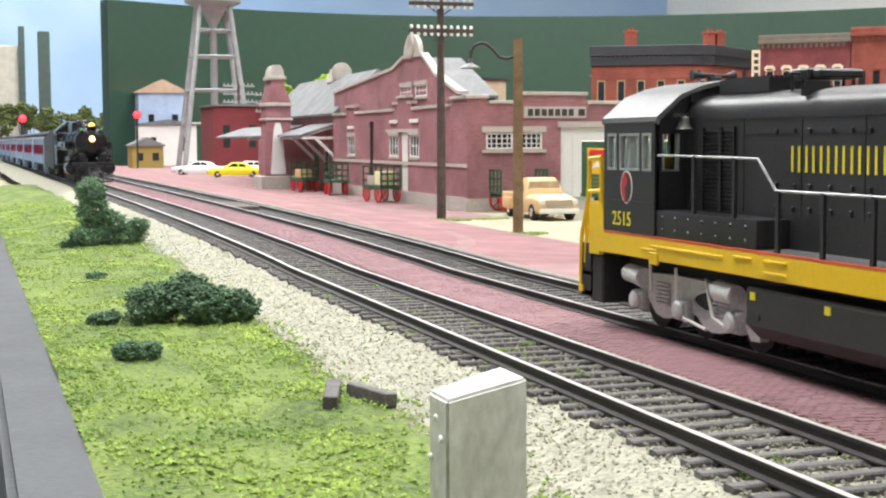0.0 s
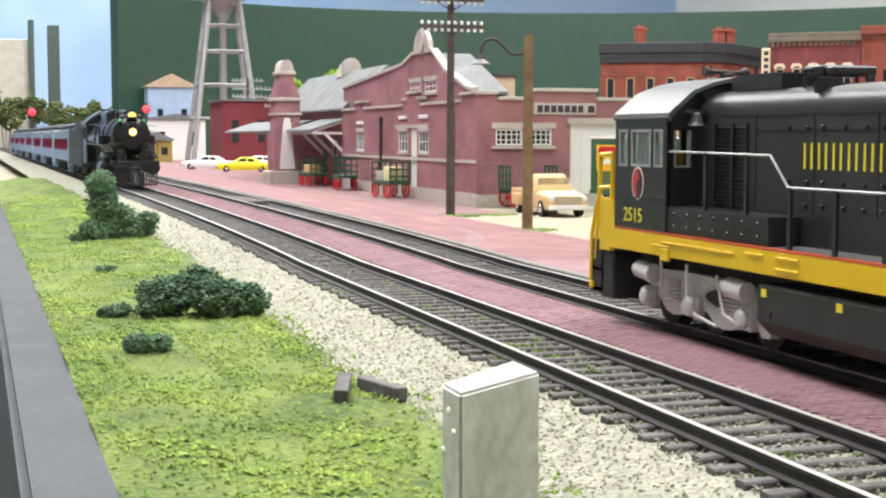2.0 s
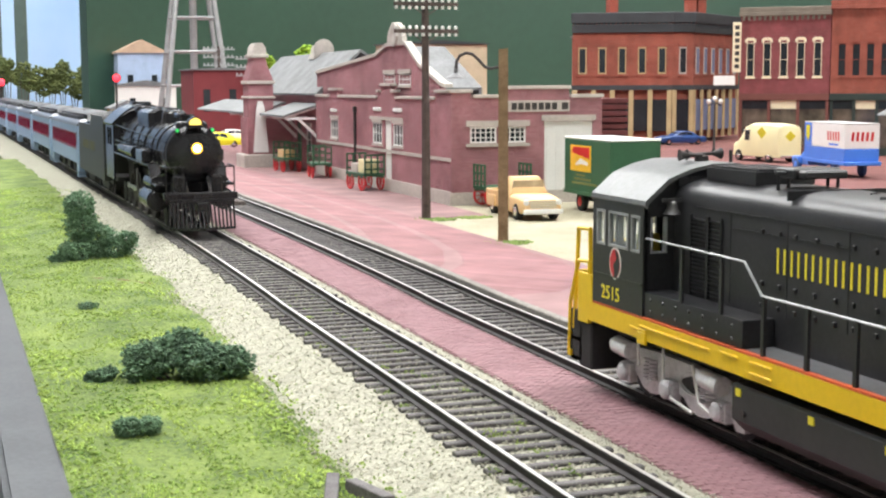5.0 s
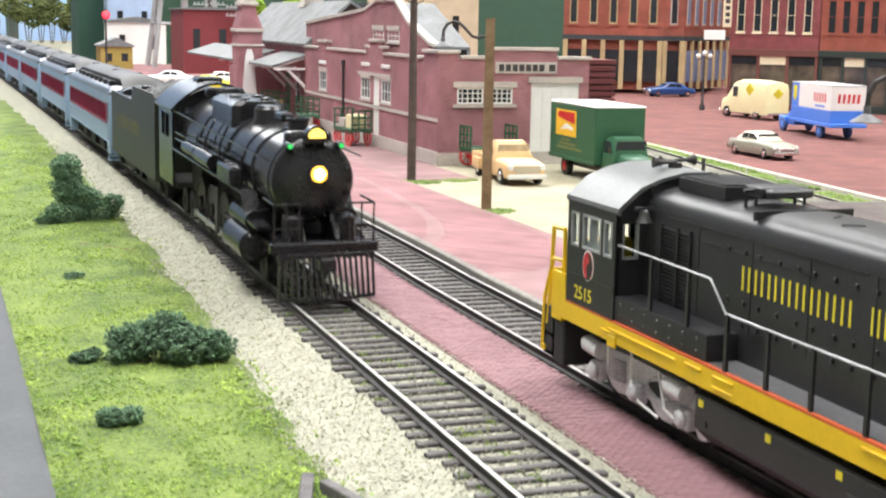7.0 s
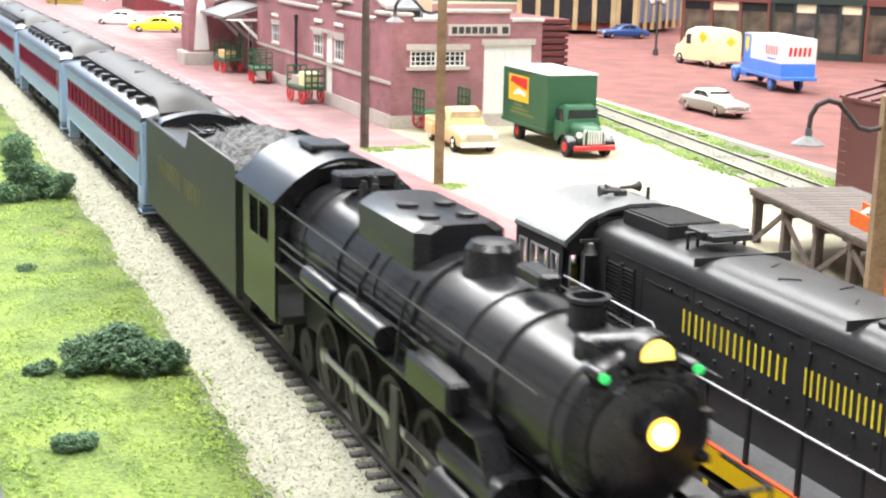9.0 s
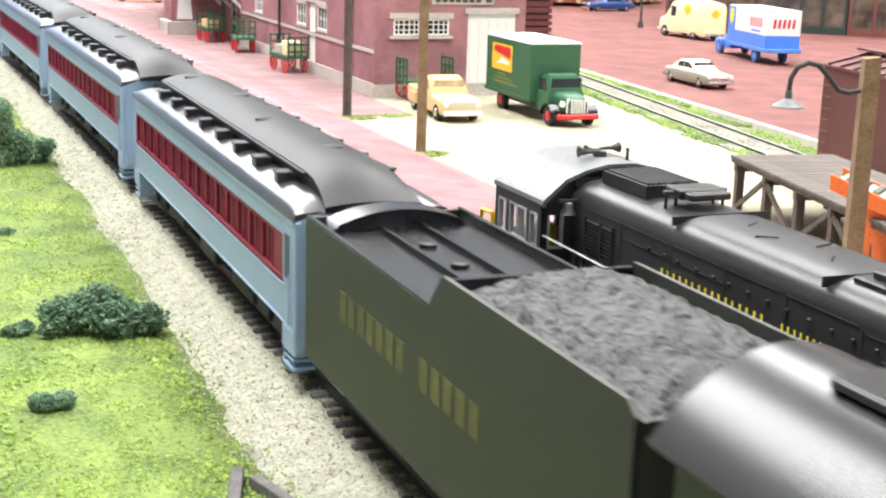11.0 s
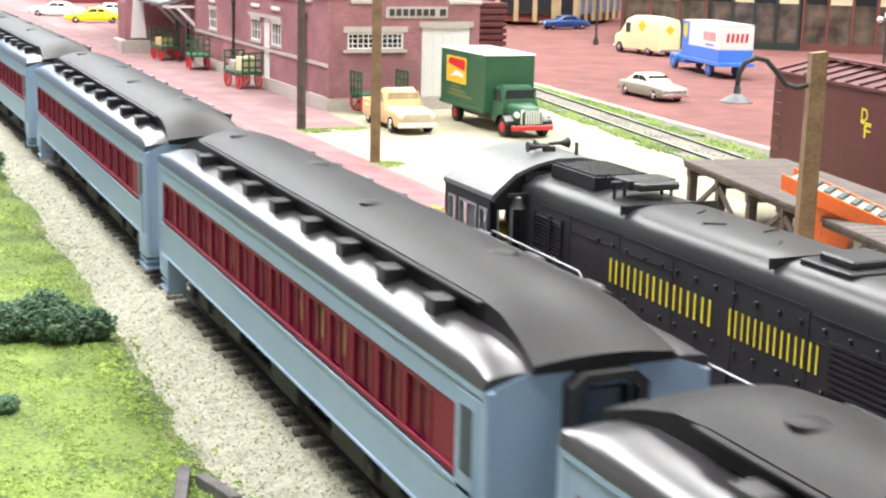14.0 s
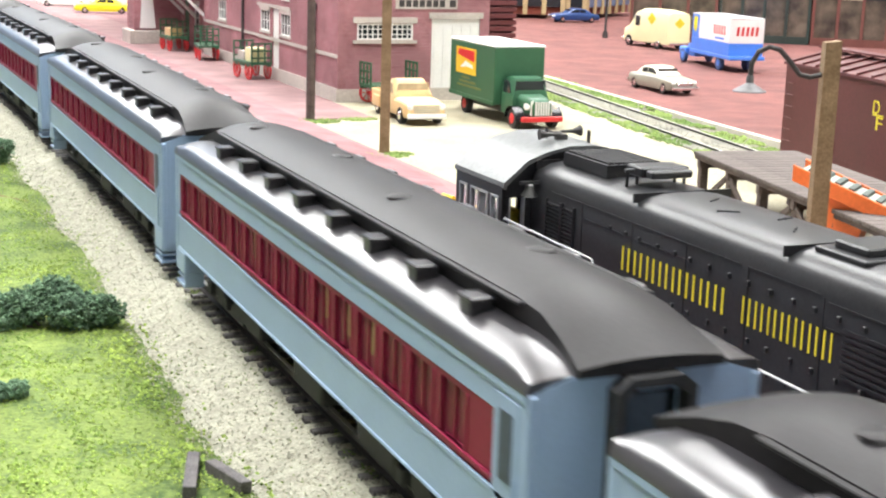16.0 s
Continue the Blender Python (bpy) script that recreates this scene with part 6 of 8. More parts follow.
def corner_block():
    t = thing("corner_building", 640, 1560, GZ, 0, "two-storey red brick corner block with dark cornice", "building", "town buildings")
    b = B()
    pts = [(0, 60), (110, 0), (140, 0), (262, 95), (262, 240), (98, 240)]
    H = 158
    prism(b, pts, "z", 66, H)
    part("upper_wall", b, RBRICK, t, smooth=0)
    b = B()
    prism(b, [(4, 62), (111, 4), (139, 4), (258, 97), (258, 236), (101, 236)], "z", 0, 66)
    part("lower_wall", b, RBRICK, t, smooth=0)

    def face(p, q):
        p, q = Vector(p), Vector(q)
        ang = math.atan2(q.y - p.y, q.x - p.x)
        return tmat(p.x, p.y, 0, math.degrees(ang)), (q - p).length

    for k, (p, q) in enumerate((((0, 60), (110, 0)), ((110, 0), (140, 0)), ((140, 0), (262, 95)))):
        m, ln = face(p, q)
        b = B()
        bx(b, -2, ln + 2, -4, 3, H - 12, H + 1.5, 0.8)
        bx(b, -1, ln + 1, -2.6, 3, H - 24, H - 13, 0.5)
        for j in range(int(ln / 6)):
            bx(b, 2 + 6 * j, 5 + 6 * j, -3.4, -2.5, H - 17, H - 12)
        bmesh.ops.transform(b, matrix=m, verts=b.verts[:])
        part("cornice", b, CORN, t, "dark painted cornice")
        b = B()
        bx(b, -1, ln + 1, -1.6, 3, 62, 68)
        bmesh.ops.transform(b, matrix=m, verts=b.verts[:])
        part("string_course", b, CORN, t, "dark painted band over the shop fronts")
        n = max(1, int(ln / 24))
        for j in range(n):
            u = ln * (j + 0.5) / n
            for nm, mm, a in (("window_frame", TAN if k == 0 else STONE, (u - 5.2, u + 5.2, -1.0, 0.4, 82, 116)), ("pane", BLUEGL if k == 2 else DARKGL, (u - 3.8, u + 3.8, -1.25, -1.02, 84, 114))):
                b = B()
                bx(b, *a, 0.2)
                if nm == "pane":
                    bx(b, u - 3.8, u + 3.8, -1.5, -1.27, 98.6, 99.6)
                bmesh.ops.transform(b, matrix=m, verts=b.verts[:])
                part(nm, b, mm, t, smooth=0)
            b = B()
            bx(b, u - 7, u + 7, -1.8, 0.4, 116.2, 120, 0.3)
            bx(b, u - 7, u + 7, -1.8, 0.4, 79, 81.8, 0.3)
            bmesh.ops.transform(b, matrix=m, verts=b.verts[:])
            part("stone_trim", b, RBRICK, t)
        for j in range(n + 1):
            b = B()
            u = 3 + (ln - 6) * j / n
            bx(b, u - 3, u + 3, -2.4, 1, 0, 62, 0.4)
            bmesh.ops.transform(b, matrix=m, verts=b.verts[:])
            part("pilaster", b, TAN, t, "tan painted pilaster")
        for j in range(n):
            b = B()
            u0, u1 = 6 + (ln - 6) * j / n, (ln - 6) * (j + 1) / n
            if u1 - u0 > 4:
                bx(b, u0, u1, -0.6, 0.5, 10, 50)
                bmesh.ops.transform(b, matrix=m, verts=b.verts[:])
                part("shop_window", b, BLUEGL if k == 2 else DARKGL, t, smooth=0)
    for x, y in ((84, 120), (196, 110), (212, 112)):
        b = B()
        bx(b, x - 6, x + 6, y - 6, y + 6, H - 4, H + 26)
        bx(b, x - 7.5, x + 7.5, y - 7.5, y + 7.5, H + 24, H + 27, 0.4)
        for q in (-2.5, 2.5):
            cy(b, (x + q, y, H + 27), (x + q, y, H + 31), 1.8, n=8)
        part("chimney", b, RBRICK, t, "red brick chimney")


corner_block()
shop("brick_storefront", 679, 1281, -40, 118, 172, 150, MBRICK, "maroon brick storefront with white window hoods", [14 + 22 * k for k in range(5)], [(92, 132)], False, CREAM, DRAB, mat("brown_shopfront", (0.15, 0.05, 0.04), 0.6), 72)
shop("brick_storefront", 750, 1221, -40, 120, 178, 150, RBRICK, "red brick storefront with arched windows", [14 + 18 * k for k in range(6)], [(92, 130)], True, RBRICK, RBRICK, mat("dark_green_shopfront", (0.02, 0.035, 0.03), 0.6), 72)
shop("brick_storefront", 822.5, 1160, -40, 160, 176, 150, MBRICK, "maroon brick storefront with brown posts", [16 + 25 * k for k in range(6)], [(92, 132)], False, CREAM, DRAB, mat("brown_shopfront", (0.15, 0.05, 0.04), 0.6), 72)


# ---------------- plants ----------------
def bush(x, y, z, blobs, n, rnd, label, name="bush", m=None, lump=(0.32, 0.72), group="bushes on the bank"):
    """blobs: (dx, dy, dz, rx, ry, rz). A twiggy stem and many small foam lumps near the blobs' skins."""
    t = thing(name, x, y, z, 0, label, "bush" if name == "bush" else "tree", group)
    b = B()
    for dx, dy, dz, rx, ry, rz in blobs:
        tube(b, [(dx * 0.3, dy * 0.3, -1.0), (dx * 0.7, dy * 0.7, dz * 0.5), (dx, dy, dz)], max(0.35, 0.06 * rz), 5)
    part("stem", b, DARKWOOD, t)
    spots = []
    tot = sum(q[3] * q[5] for q in blobs)
    for dx, dy, dz, rx, ry, rz in blobs:
        for _ in range(int(n * rx * rz / tot)):
            v = Vector((rnd.gauss(0, 1), rnd.gauss(0, 1), rnd.gauss(0, 1))).normalized()
            k = rnd.uniform(0.55, 1.0) * (1 + 0.28 * noise.noise(v * 2.2 + Vector((dx, dy, x))))
            p = (dx + v.x * rx * k, dy + v.y * ry * k, dz + v.z * rz * k)
            if p[2] > -0.6:
                spots.append((*p, rnd.uniform(*lump)))
    ob = new("foliage", pebbles("foliage", spots, m or BUSHM, rnd))
    ob.parent = t
    return t


def plants():
    rnd = random.Random(21)
    bush(-49, 330, -6.2, [(-7.5, 5, 4.6, 7.0, 6, 5.0), (0.5, 6, 6.6, 7.2, 6, 5.0), (4.5, -1, 4.2, 7.6, 6, 5.0), (11.5, -2, 4.0, 5.2, 5, 4.4), (-10.5, 3, 2.4, 4, 4, 3)], 7000, rnd, "dark green spreading foam bush on the bank")
    bush(-50, 566, -6.2, [(-5, 0, 24, 6.5, 6, 6.2), (-4, 0, 16, 7.5, 7, 6.5), (2, 2, 11, 8, 7, 5.5), (-6, -2, 6, 9, 7, 5.5), (8, 2, 6, 9, 7, 5), (-12, 0, 2.5, 6, 5, 3), (13, -1, 10, 5, 4, 3.6)], 7000, rnd, "tall dark green foam bush on the bank")
    bush(-66, 280, -6.4, [(-2, 0, 1.8, 3.2, 2.6, 2.2), (2.2, 0.6, 1.7, 3.0, 2.6, 2.0)], 1100, rnd, "small dark green foam tuft in the turf", lump=(0.28, 0.55))
    bush(-69, 336, -6.4, [(0, 0, 1.4, 3.4, 2.6, 1.7), (2.5, 2, 1.8, 2.4, 2.4, 1.6)], 800, rnd, "small dark green foam tuft in the turf", lump=(0.28, 0.55))
    bush(-62, 450, -6.4, [(0, 0, 1.2, 3.6, 2.6, 1.4)], 240, rnd, "small dark green foam tuft in the turf", lump=(0.28, 0.5))
    # lime green trees behind the station
    for x, y, z, r in ((262, 1480, 104, 15), (214, 1500, 98, 12)):
        bush(x, y, GZ, [(0, 0, z - 2, r, r, r * 0.8), (-r * 0.6, 0, z - r * 0.7, r * 0.7, r * 0.7, r * 0.6), (r * 0.6, 0, z - r * 0.6, r * 0.7, r * 0.7, r * 0.6)], 500, rnd, "lime green foam tree behind the station roof", "tree", LIME, (1.4, 3.0), "trees behind the station")
    # wooded rise at the far end of the tracks
    for k in range(16):
        x, y = -170 + 34 * k + rnd.uniform(-8, 8), 4080 + rnd.uniform(-60, 60)
        h = rnd.uniform(150, 200) if k < 7 else rnd.uniform(120, 170)
        r = rnd.uniform(20, 32)
        if abs(x) < 60:
            y += 330
        bush(x, y, GZ, [(0, 0, h - r, r, r, r * 0.8), (-r * 0.5, 0, h - 2 * r, r, r, r), (r * 0.5, 0, h - 2.6 * r, r, r, r)], 260, rnd, "olive green foam tree on the far rise", "tree", mat("olive_foliage", (0.05, 0.075, 0.02), 0.9, col2=(0.14, 0.16, 0.05), grain=300, blotch=30), (4, 8), "far trees")


# ---------------- vehicles (forward is +y) ----------------
def wheels(v, wx, ys, r, tyre=None, hub=None, wd=3.4):
    for s in (-1, 1):
        for y in ys:
            b = B()
            lathe(b, [(r * 0.55, -wd / 2), (r * 0.92, -wd / 2), (r, -wd / 2 + 0.5), (r, wd / 2 - 0.5), (r * 0.92, wd / 2), (r * 0.55, wd / 2)], (s * wx, y, r), (s, 0, 0), 18)
            w = part("wheel", b, tyre or TYRE, v)
            b = B()
            lathe(b, [(r * 0.56, wd / 2 - 0.3), (r * 0.5, wd / 2 + 0.15), (r * 0.2, wd / 2 + 0.35), (0.1, wd / 2 + 0.4)], (s * wx, y, r), (s, 0, 0), 14)
            part("hub", b, hub or CHROME, w)


def shell(b, secs):
    """Body from cross sections: (y, half width at the waist, z bottom, z waist, z top, half width at the top)."""
    rings = []
    for y, hw, zb, zw, zt, ht in secs:
        half = [(hw * 0.94, zb), (hw, zb + (zw - zb) * 0.25), (hw, zw - (zw - zb) * 0.15), (hw * 0.97, zw), (ht, zt - (zt - zw) * 0.25), (ht * 0.86, zt)]
        rings.append([(x, y, z) for x, z in half] + [(-x, y, z) for x, z in half[::-1]])
    loft(b, rings)


def sedan(x, y, z, rz, body, top, label, group="parked cars", scale=1.0):
    v = thing("sedan", x, y, z, rz, label, "car", group)
    b = B()
    shell(b, [(-31, 8.4, 4.4, 7.5, 8.6, 7.5), (-29, 9.6, 3.2, 8.6, 10.2, 8.8), (-18, 10.4, 2.8, 9.6, 11.2, 9.4), (0, 10.5, 2.6, 10.0, 11.4, 9.4), (12, 10.4, 2.6, 10.2, 11.4, 9.0), (24, 10.2, 2.8, 9.6, 10.8, 7.8), (30, 9.2, 3.4, 8.6, 9.6, 6.6), (31.4, 8.0, 4.6, 7.4, 8.4, 6)])
    part("body", b, body, v, smooth=45)
    b = B()
    shell(b, [(-20, 8.4, 10.6, 11.0, 11.6, 7.8), (-13, 8.8, 10.6, 12.0, 16.0, 7.2), (-6, 8.9, 10.6, 12.4, 17.0, 7.4), (4, 8.9, 10.6, 12.4, 16.8, 7.2), (13, 8.6, 10.6, 11.2, 11.8, 7.6)])
    part("roof", b, top, v, smooth=45)
    b = B()
    for s in (-1, 1):
        prism(b, [(-12.6, 12.0), (-10.5, 15.2), (-4.2, 15.9), (-4.2, 12.0)], "x", s * 8.45, s * 8.75)
        prism(b, [(-3.2, 12.0), (-3.2, 15.9), (3.2, 15.6), (8.4, 12.0)], "x", s * 8.45, s * 8.75)
    prism(b, [(-6.6, 15.8), (6.6, 15.8), (7.6, 12.2), (-7.6, 12.2)], "y", 6.2, 8.8)
    part("window", b, DARKGL, v, smooth=0)
    for yy, nm in ((31.2, "front_bumper"), (-31.6, "rear_bumper")):
        b = B()
        bx(b, -9.6, 9.6, yy - 0.8, yy + 1.4, 3.6, 6.0, 0.6, 2)
        part(nm, b, CHROME, v)
    b = B()
    bx(b, -6, 6, 30.6, 31.9, 6.2, 8.4, 0.3)
    for k in range(9):
        bx(b, -5.4 + 1.3 * k, -4.9 + 1.3 * k, 31.9, 32.2, 6.3, 8.3)
    part("grille", b, CHROME, v)
    for s in (-1, 1):
        b = B()
        lathe(b, [(1.5, 0), (1.5, 0.8), (1.0, 1.3), (0.1, 1.4)], (s * 7.9, 29.8, 8.2), (0, 1, 0), 12)
        part("headlight", b, WHITE, v)
    wheels(v, 8.6, (-19.5, 19.5), 3.9)
    return v


def pickup():
    v = thing("pickup_truck", 178, 664, GZ, 176, "peach coloured pickup parked on the gravel yard", "truck", "parked trucks")
    b = B()
    shell(b, [(9, 10.8, 3.6, 11.4, 12.6, 9.4), (20, 10.8, 3.6, 11.6, 13.2, 8.2), (28, 10.4, 3.8, 10.8, 12.4, 7.6), (31, 9.6, 4.4, 9.4, 10.8, 7)])
    part("hood", b, PEACH, v, smooth=45)
    b = B()
    shell(b, [(-6, 10.8, 3.6, 12.6, 13.2, 9.8), (-5.5, 10.8, 3.6, 13.0, 20.4, 8.6), (0, 10.9, 3.6, 13.0, 21.2, 8.8), (5, 10.9, 3.6, 13.0, 20.6, 8.4), (9.5, 10.8, 3.6, 12.4, 13.4, 9.6)])
    part("cab", b, PEACH, v, smooth=45)
    b = B()
    prism(b, [(-7.6, 19.2), (7.6, 19.2), (9.0, 13.8), (-9.0, 13.8)], "y", 6.6, 8.0)
    for s in (-1, 1):
        prism(b, [(-4.2, 13.6), (-4.2, 19.0), (3.6, 19.0), (5.6, 13.6)], "x", s * 9.9, s * 10.2)
    # pale peach tone puts the reflection on the glass into its colour
    part("window", b, mat("pale_reflection_windscreen", (0.40, 0.33, 0.22), 0.2, bump=0.0, grain=120, blotch=60, var=0.3), v, smooth=0)
    b = B()
    for s in (-1, 1):
        bx(b, s * 10.2 - 0.7, s * 10.2 + 0.7, -31, -6.3, 4.4, 13.0, 0.4)
        bx(b, s * 11.2 - 1.0, s * 11.2 + 1.0, -26, -13, 4.4, 10.4, 0.8, 2)
    bx(b, -9.4, 9.4, -31, -30, 4.4, 13, 0.3)
    bx(b, -9.4, 9.4, -30, -6.4, 5.2, 6.2)
    part("bed", b, PEACH, v)
    b = B()
    bx(b, -10.4, 10.4, 30.8, 32.6, 3.8, 6.2, 0.6, 2)
    part("bumper", b, WHITE, v, "pale bumper")
    b = B()
    for k in range(4):
        bx(b, -7, 7, 30.6, 31.8, 6.8 + 1.0 * k, 7.3 + 1.0 * k)
    part("grille", b, CHROME, v)
    for s in (-1, 1):
        b = B()
        lathe(b, [(1.5, 0), (1.5, 0.8), (0.1, 1.3)], (s * 8.6, 30.2, 9.6), (0, 1, 0), 12)
        part("headlight", b, WHITE, v)
    wheels(v, 9.4, (-19.5, 20), 4.3)


def truck_cab(v, m, y0, hub_m):
    b = B()
    shell(b, [(y0, 10.4, 6, 16, 16.6, 9.6), (y0 + 0.5, 10.4, 6, 16.4, 24.4, 8.8), (y0 + 6, 10.6, 6, 16.4, 25.4, 9.0), (y0 + 10.5, 10.5, 6, 16.2, 24.4, 8.6), (y0 + 13.5, 10.0, 6, 15.6, 17.0, 8.8)])
    part("cab", b, m, v, smooth=45)
    b = B()
    shell(b, [(y0 + 13.4, 7.6, 7, 14.6, 16.8, 6.4), (y0 + 22, 6.6, 7, 14.4, 16.4, 5.2), (y0 + 27, 5.8, 7, 13.6, 15.4, 4.4), (y0 + 28, 5.2, 7.6, 12.6, 14.4, 4)])
    part("hood", b, m, v, smooth=45)
    b = B()
    prism(b, [(-7.4, 23.2), (7.4, 23.2), (8.4, 17.6), (-8.4, 17.6)], "y", y0 + 11.6, y0 + 12.8)
    for s in (-1, 1):
        prism(b, [(y0 + 2, 17), (y0 + 2, 23), (y0 + 9, 23), (y0 + 11, 17)], "x", s * 9.8, s * 10.2)
    part("window", b, DARKGL, v, smooth=0)


def box_truck():
    v = thing("box_truck", 229, 650, GZ, 178, "dark green box truck with yellow poster and red wheels", "truck", "parked trucks")
    truck_cab(v, GREEN, 16, RED)
    b = B()
    bx(b, -14.2, 14.2, -47, 15, 9.5, 39.2, 0.5)
    for s in (-1, 1):
        bx(b, s * 14.4 - 0.3, s * 14.4 + 0.3, -47, 15, 9.4, 11.2)
    cb = part("cargo_box", b, GREEN, v)
    b = B()
    bx(b, -14.4, 14.4, -47.2, 15.2, 39.2, 40.2, 0.3)
    part("box_roof", b, WHITE, cb, "white box roof")
    for s in (-1, 1):
        b = B()
        bx(b, s * 14.25 - 0.15, s * 14.25 + 0.15, -38, -10, 22, 36)
        po = part("poster", b, mat("yellow_poster", (0.80, 0.48, 0.03), 0.6, var=0.1), cb, "yellow and red poster")
        b = B()
        prism(b, [(-36, 32), (-12, 29), (-12, 35), (-34, 35)], "x", s * 14.42, s * 14.5)
        part("poster_band", b, RED, po)
        b = B()
        prism(b, [(-32, 25), (-24, 29), (-14, 27), (-14, 25.4), (-22, 26)], "x", s * 14.42, s * 14.5)
        part("poster_figure", b, WHITE, po)
        b = B()
        for k in range(3):
            bx(b, s * 14.25 - 0.1, s * 14.25 + 0.1, -36 + 3 * k, -2 - 8 * k, 15 + 2.2 * k, 16.2 + 2.2 * k)
        part("text_bar", b, mat("dull_gold_bar", (0.16, 0.18, 0.06), 0.6), cb, "faint lettering bars")
    b = B()
    bx(b, -7, 7, -46, 42, 5.4, 8.2)
    part("chassis", b, RUST, v)
    b = B()
    bx(b, -11.4, 11.4, 43.4, 45.4, 4.4, 7.0, 0.4)
    part("bumper", b, RED, v, "red bumper")
    b = B()
    for s in (-1, 1):
        loft(b, [[(s * 10.6 + dx, 34 + 7.0 * math.cos(a), 5 + 6.6 * math.sin(a)) for dx in (-2.6, 2.6)] for a in [math.pi * k / 8 for k in range(9)]], closed=False)
    part("fender", b, STEAMBLK, v, "black fenders")
    b = B()
    for k in range(6):
        bx(b, -4 + 1.4 * k, -3.2 + 1.4 * k, 43.6, 44.6, 7.4, 14.4, 0.2)
    bx(b, -6.0, 6.0, 42.8, 43.6, 7.2, 14.8, 0.5)
    part("grille", b, WHITE, v, "white grille")
    for s in (-1, 1):
        b = B()
        lathe(b, [(1.6, 0), (1.6, 1.2), (0.1, 1.6)], (s * 7.8, 41.6, 12.0), (0, 1, 0), 12)
        part("headlight", b, WHITE, v)
    wheels(v, 10.4, (-30, 34), 5.2, TYRE, RED)


def delivery_van():
    v = thing("delivery_van", 630, 1150, -8, 4, "pale yellow rounded delivery van by the kerb", "van", "parked trucks")
    b = B()
    rings = []
    for y, hw, zt in ((-38, 12.2, 33), (-37, 13.4, 35.2), (-20, 13.6, 36.6), (8, 13.6, 36.6), (16, 13.4, 34.5), (20, 12.8, 29), (30, 11.4, 20), (37, 10.6, 18), (39, 9.4, 15.5)):
        half = [(hw * 0.96, 5), (hw, 8), (hw, zt * 0.62), (hw * 0.97, zt * 0.82), (hw * 0.86, zt * 0.95), (hw * 0.5, zt)]
        rings.append([(x, y, z) for x, z in half] + [(-x, y, z) for x, z in half[::-1]])
    loft(b, rings)
    part("body", b, PALEY, v, smooth=45)
    b = B()
    bx(b, -10.6, 10.6, 17.5, 22.4, 22, 30, 0.6)
    for s in (-1, 1):
        bx(b, s * 13.3 - 0.4, s * 13.3 + 0.4, 7, 15, 20, 30, 0.3)
    part("window", b, DARKGL, v)
    for s in (-1, 1):
        b = B()
        prism(b, [(-12, 22), (-5, 28), (-12, 34), (-19, 28)], "x", s * 13.62, s * 13.75)
        part("diamond_mark", b, mat("golden_diamond", (0.65, 0.55, 0.03), 0.5), v, "golden diamond emblem")
    b = B()
    prism(b, [(0, 20), (6, 25), (0, 30), (-6, 25)], "y", -38.3, -38.05)
    part("diamond_mark", b, mat("golden_diamond", (0.65, 0.55, 0.03), 0.5), v, "golden diamond emblem")
    b = B()
    bx(b, -11, 11, 38.4, 40.2, 4.6, 7, 0.5)
    bx(b, -11.5, 11.5, -39.8, -38.2, 4.6, 7, 0.5)
    part("bumper", b, CHROME, v)
    wheels(v, 11.6, (-22, 26), 5.2)


def blue_truck():
    v = thing("delivery_truck", 573, 960, -8, -11, "sky blue beer delivery truck with white box", "truck", "parked trucks")
    truck_cab(v, BLUE, 24, BLUE)
    b = B()
    for s in (-1, 1):
        bx(b, s * 10.0 - 3.0, s * 10.0 + 3.0, 38, 53, 6, 13, 2.0, 3)
    bx(b, -11, 11, 51.5, 53.5, 5, 8, 0.5)
    part("fender", b, BLUE, v)
    b = B()
    bx(b, -15.2, 15.2, -58, 23, 10, 13, 0.4)
    bx(b, -14.4, 14.4, -55, 23, 13, 23, 0.4)
    bx(b, -14.4, 14.4, 8, 23, 23, 42, 0.4)
    bed = part("cargo_body", b, BLUE, v)
    b = B()
    bx(b, -14.5, 14.5, -55, 7.9, 23.05, 42, 0.4)
    wb = part("white_panel", b, WHITE, bed, "white upper box panel")
    b = B()
    bx(b, -14.6, 14.6, -55.2, 23.1, 42, 42.8, 0.3)
    part("box_roof", b, mat("grey_box_roof", (0.45, 0.45, 0.45), 0.6), bed)
    for s in (-1, 1):
        b = B()
        prism(b, [(12, 40), (19, 40), (19, 31), (15.5, 27), (12, 31)], "x", s * 14.42, s * 14.6)
        part("shield_mark", b, LEMON, bed, "yellow shield emblem")
        b = B()
        for k in range(5):
            prism(b, [(-46 + 5 * k, 29), (-43.4 + 5 * k, 29), (-42.8 + 5 * k, 36), (-45.4 + 5 * k, 36)], "x", s * 14.52, s * 14.6)
        part("brand_bar", b, RED, bed, "red brand lettering bars")
        b = B()
        bx(b, s * 14.5 - 0.1, s * 14.5 + 0.1, -44, -26, 25, 26.6)
        part("brand_bar", b, BLUE, bed, "blue lettering bar")
    b = B()
    for k in range(5):
        prism(b, [(-9 + 4 * k, 29), (-7 + 4 * k, 29), (-6.4 + 4 * k, 36), (-8.4 + 4 * k, 36)], "y", -55.35, -55.15)
    part("brand_bar", b, RED, bed, "red brand lettering bars")
    wheels(v, 11.4, (-32, 44), 6.0, mat("blue_tyre_paint", (0.05, 0.10, 0.25), 0.7), BLUE)


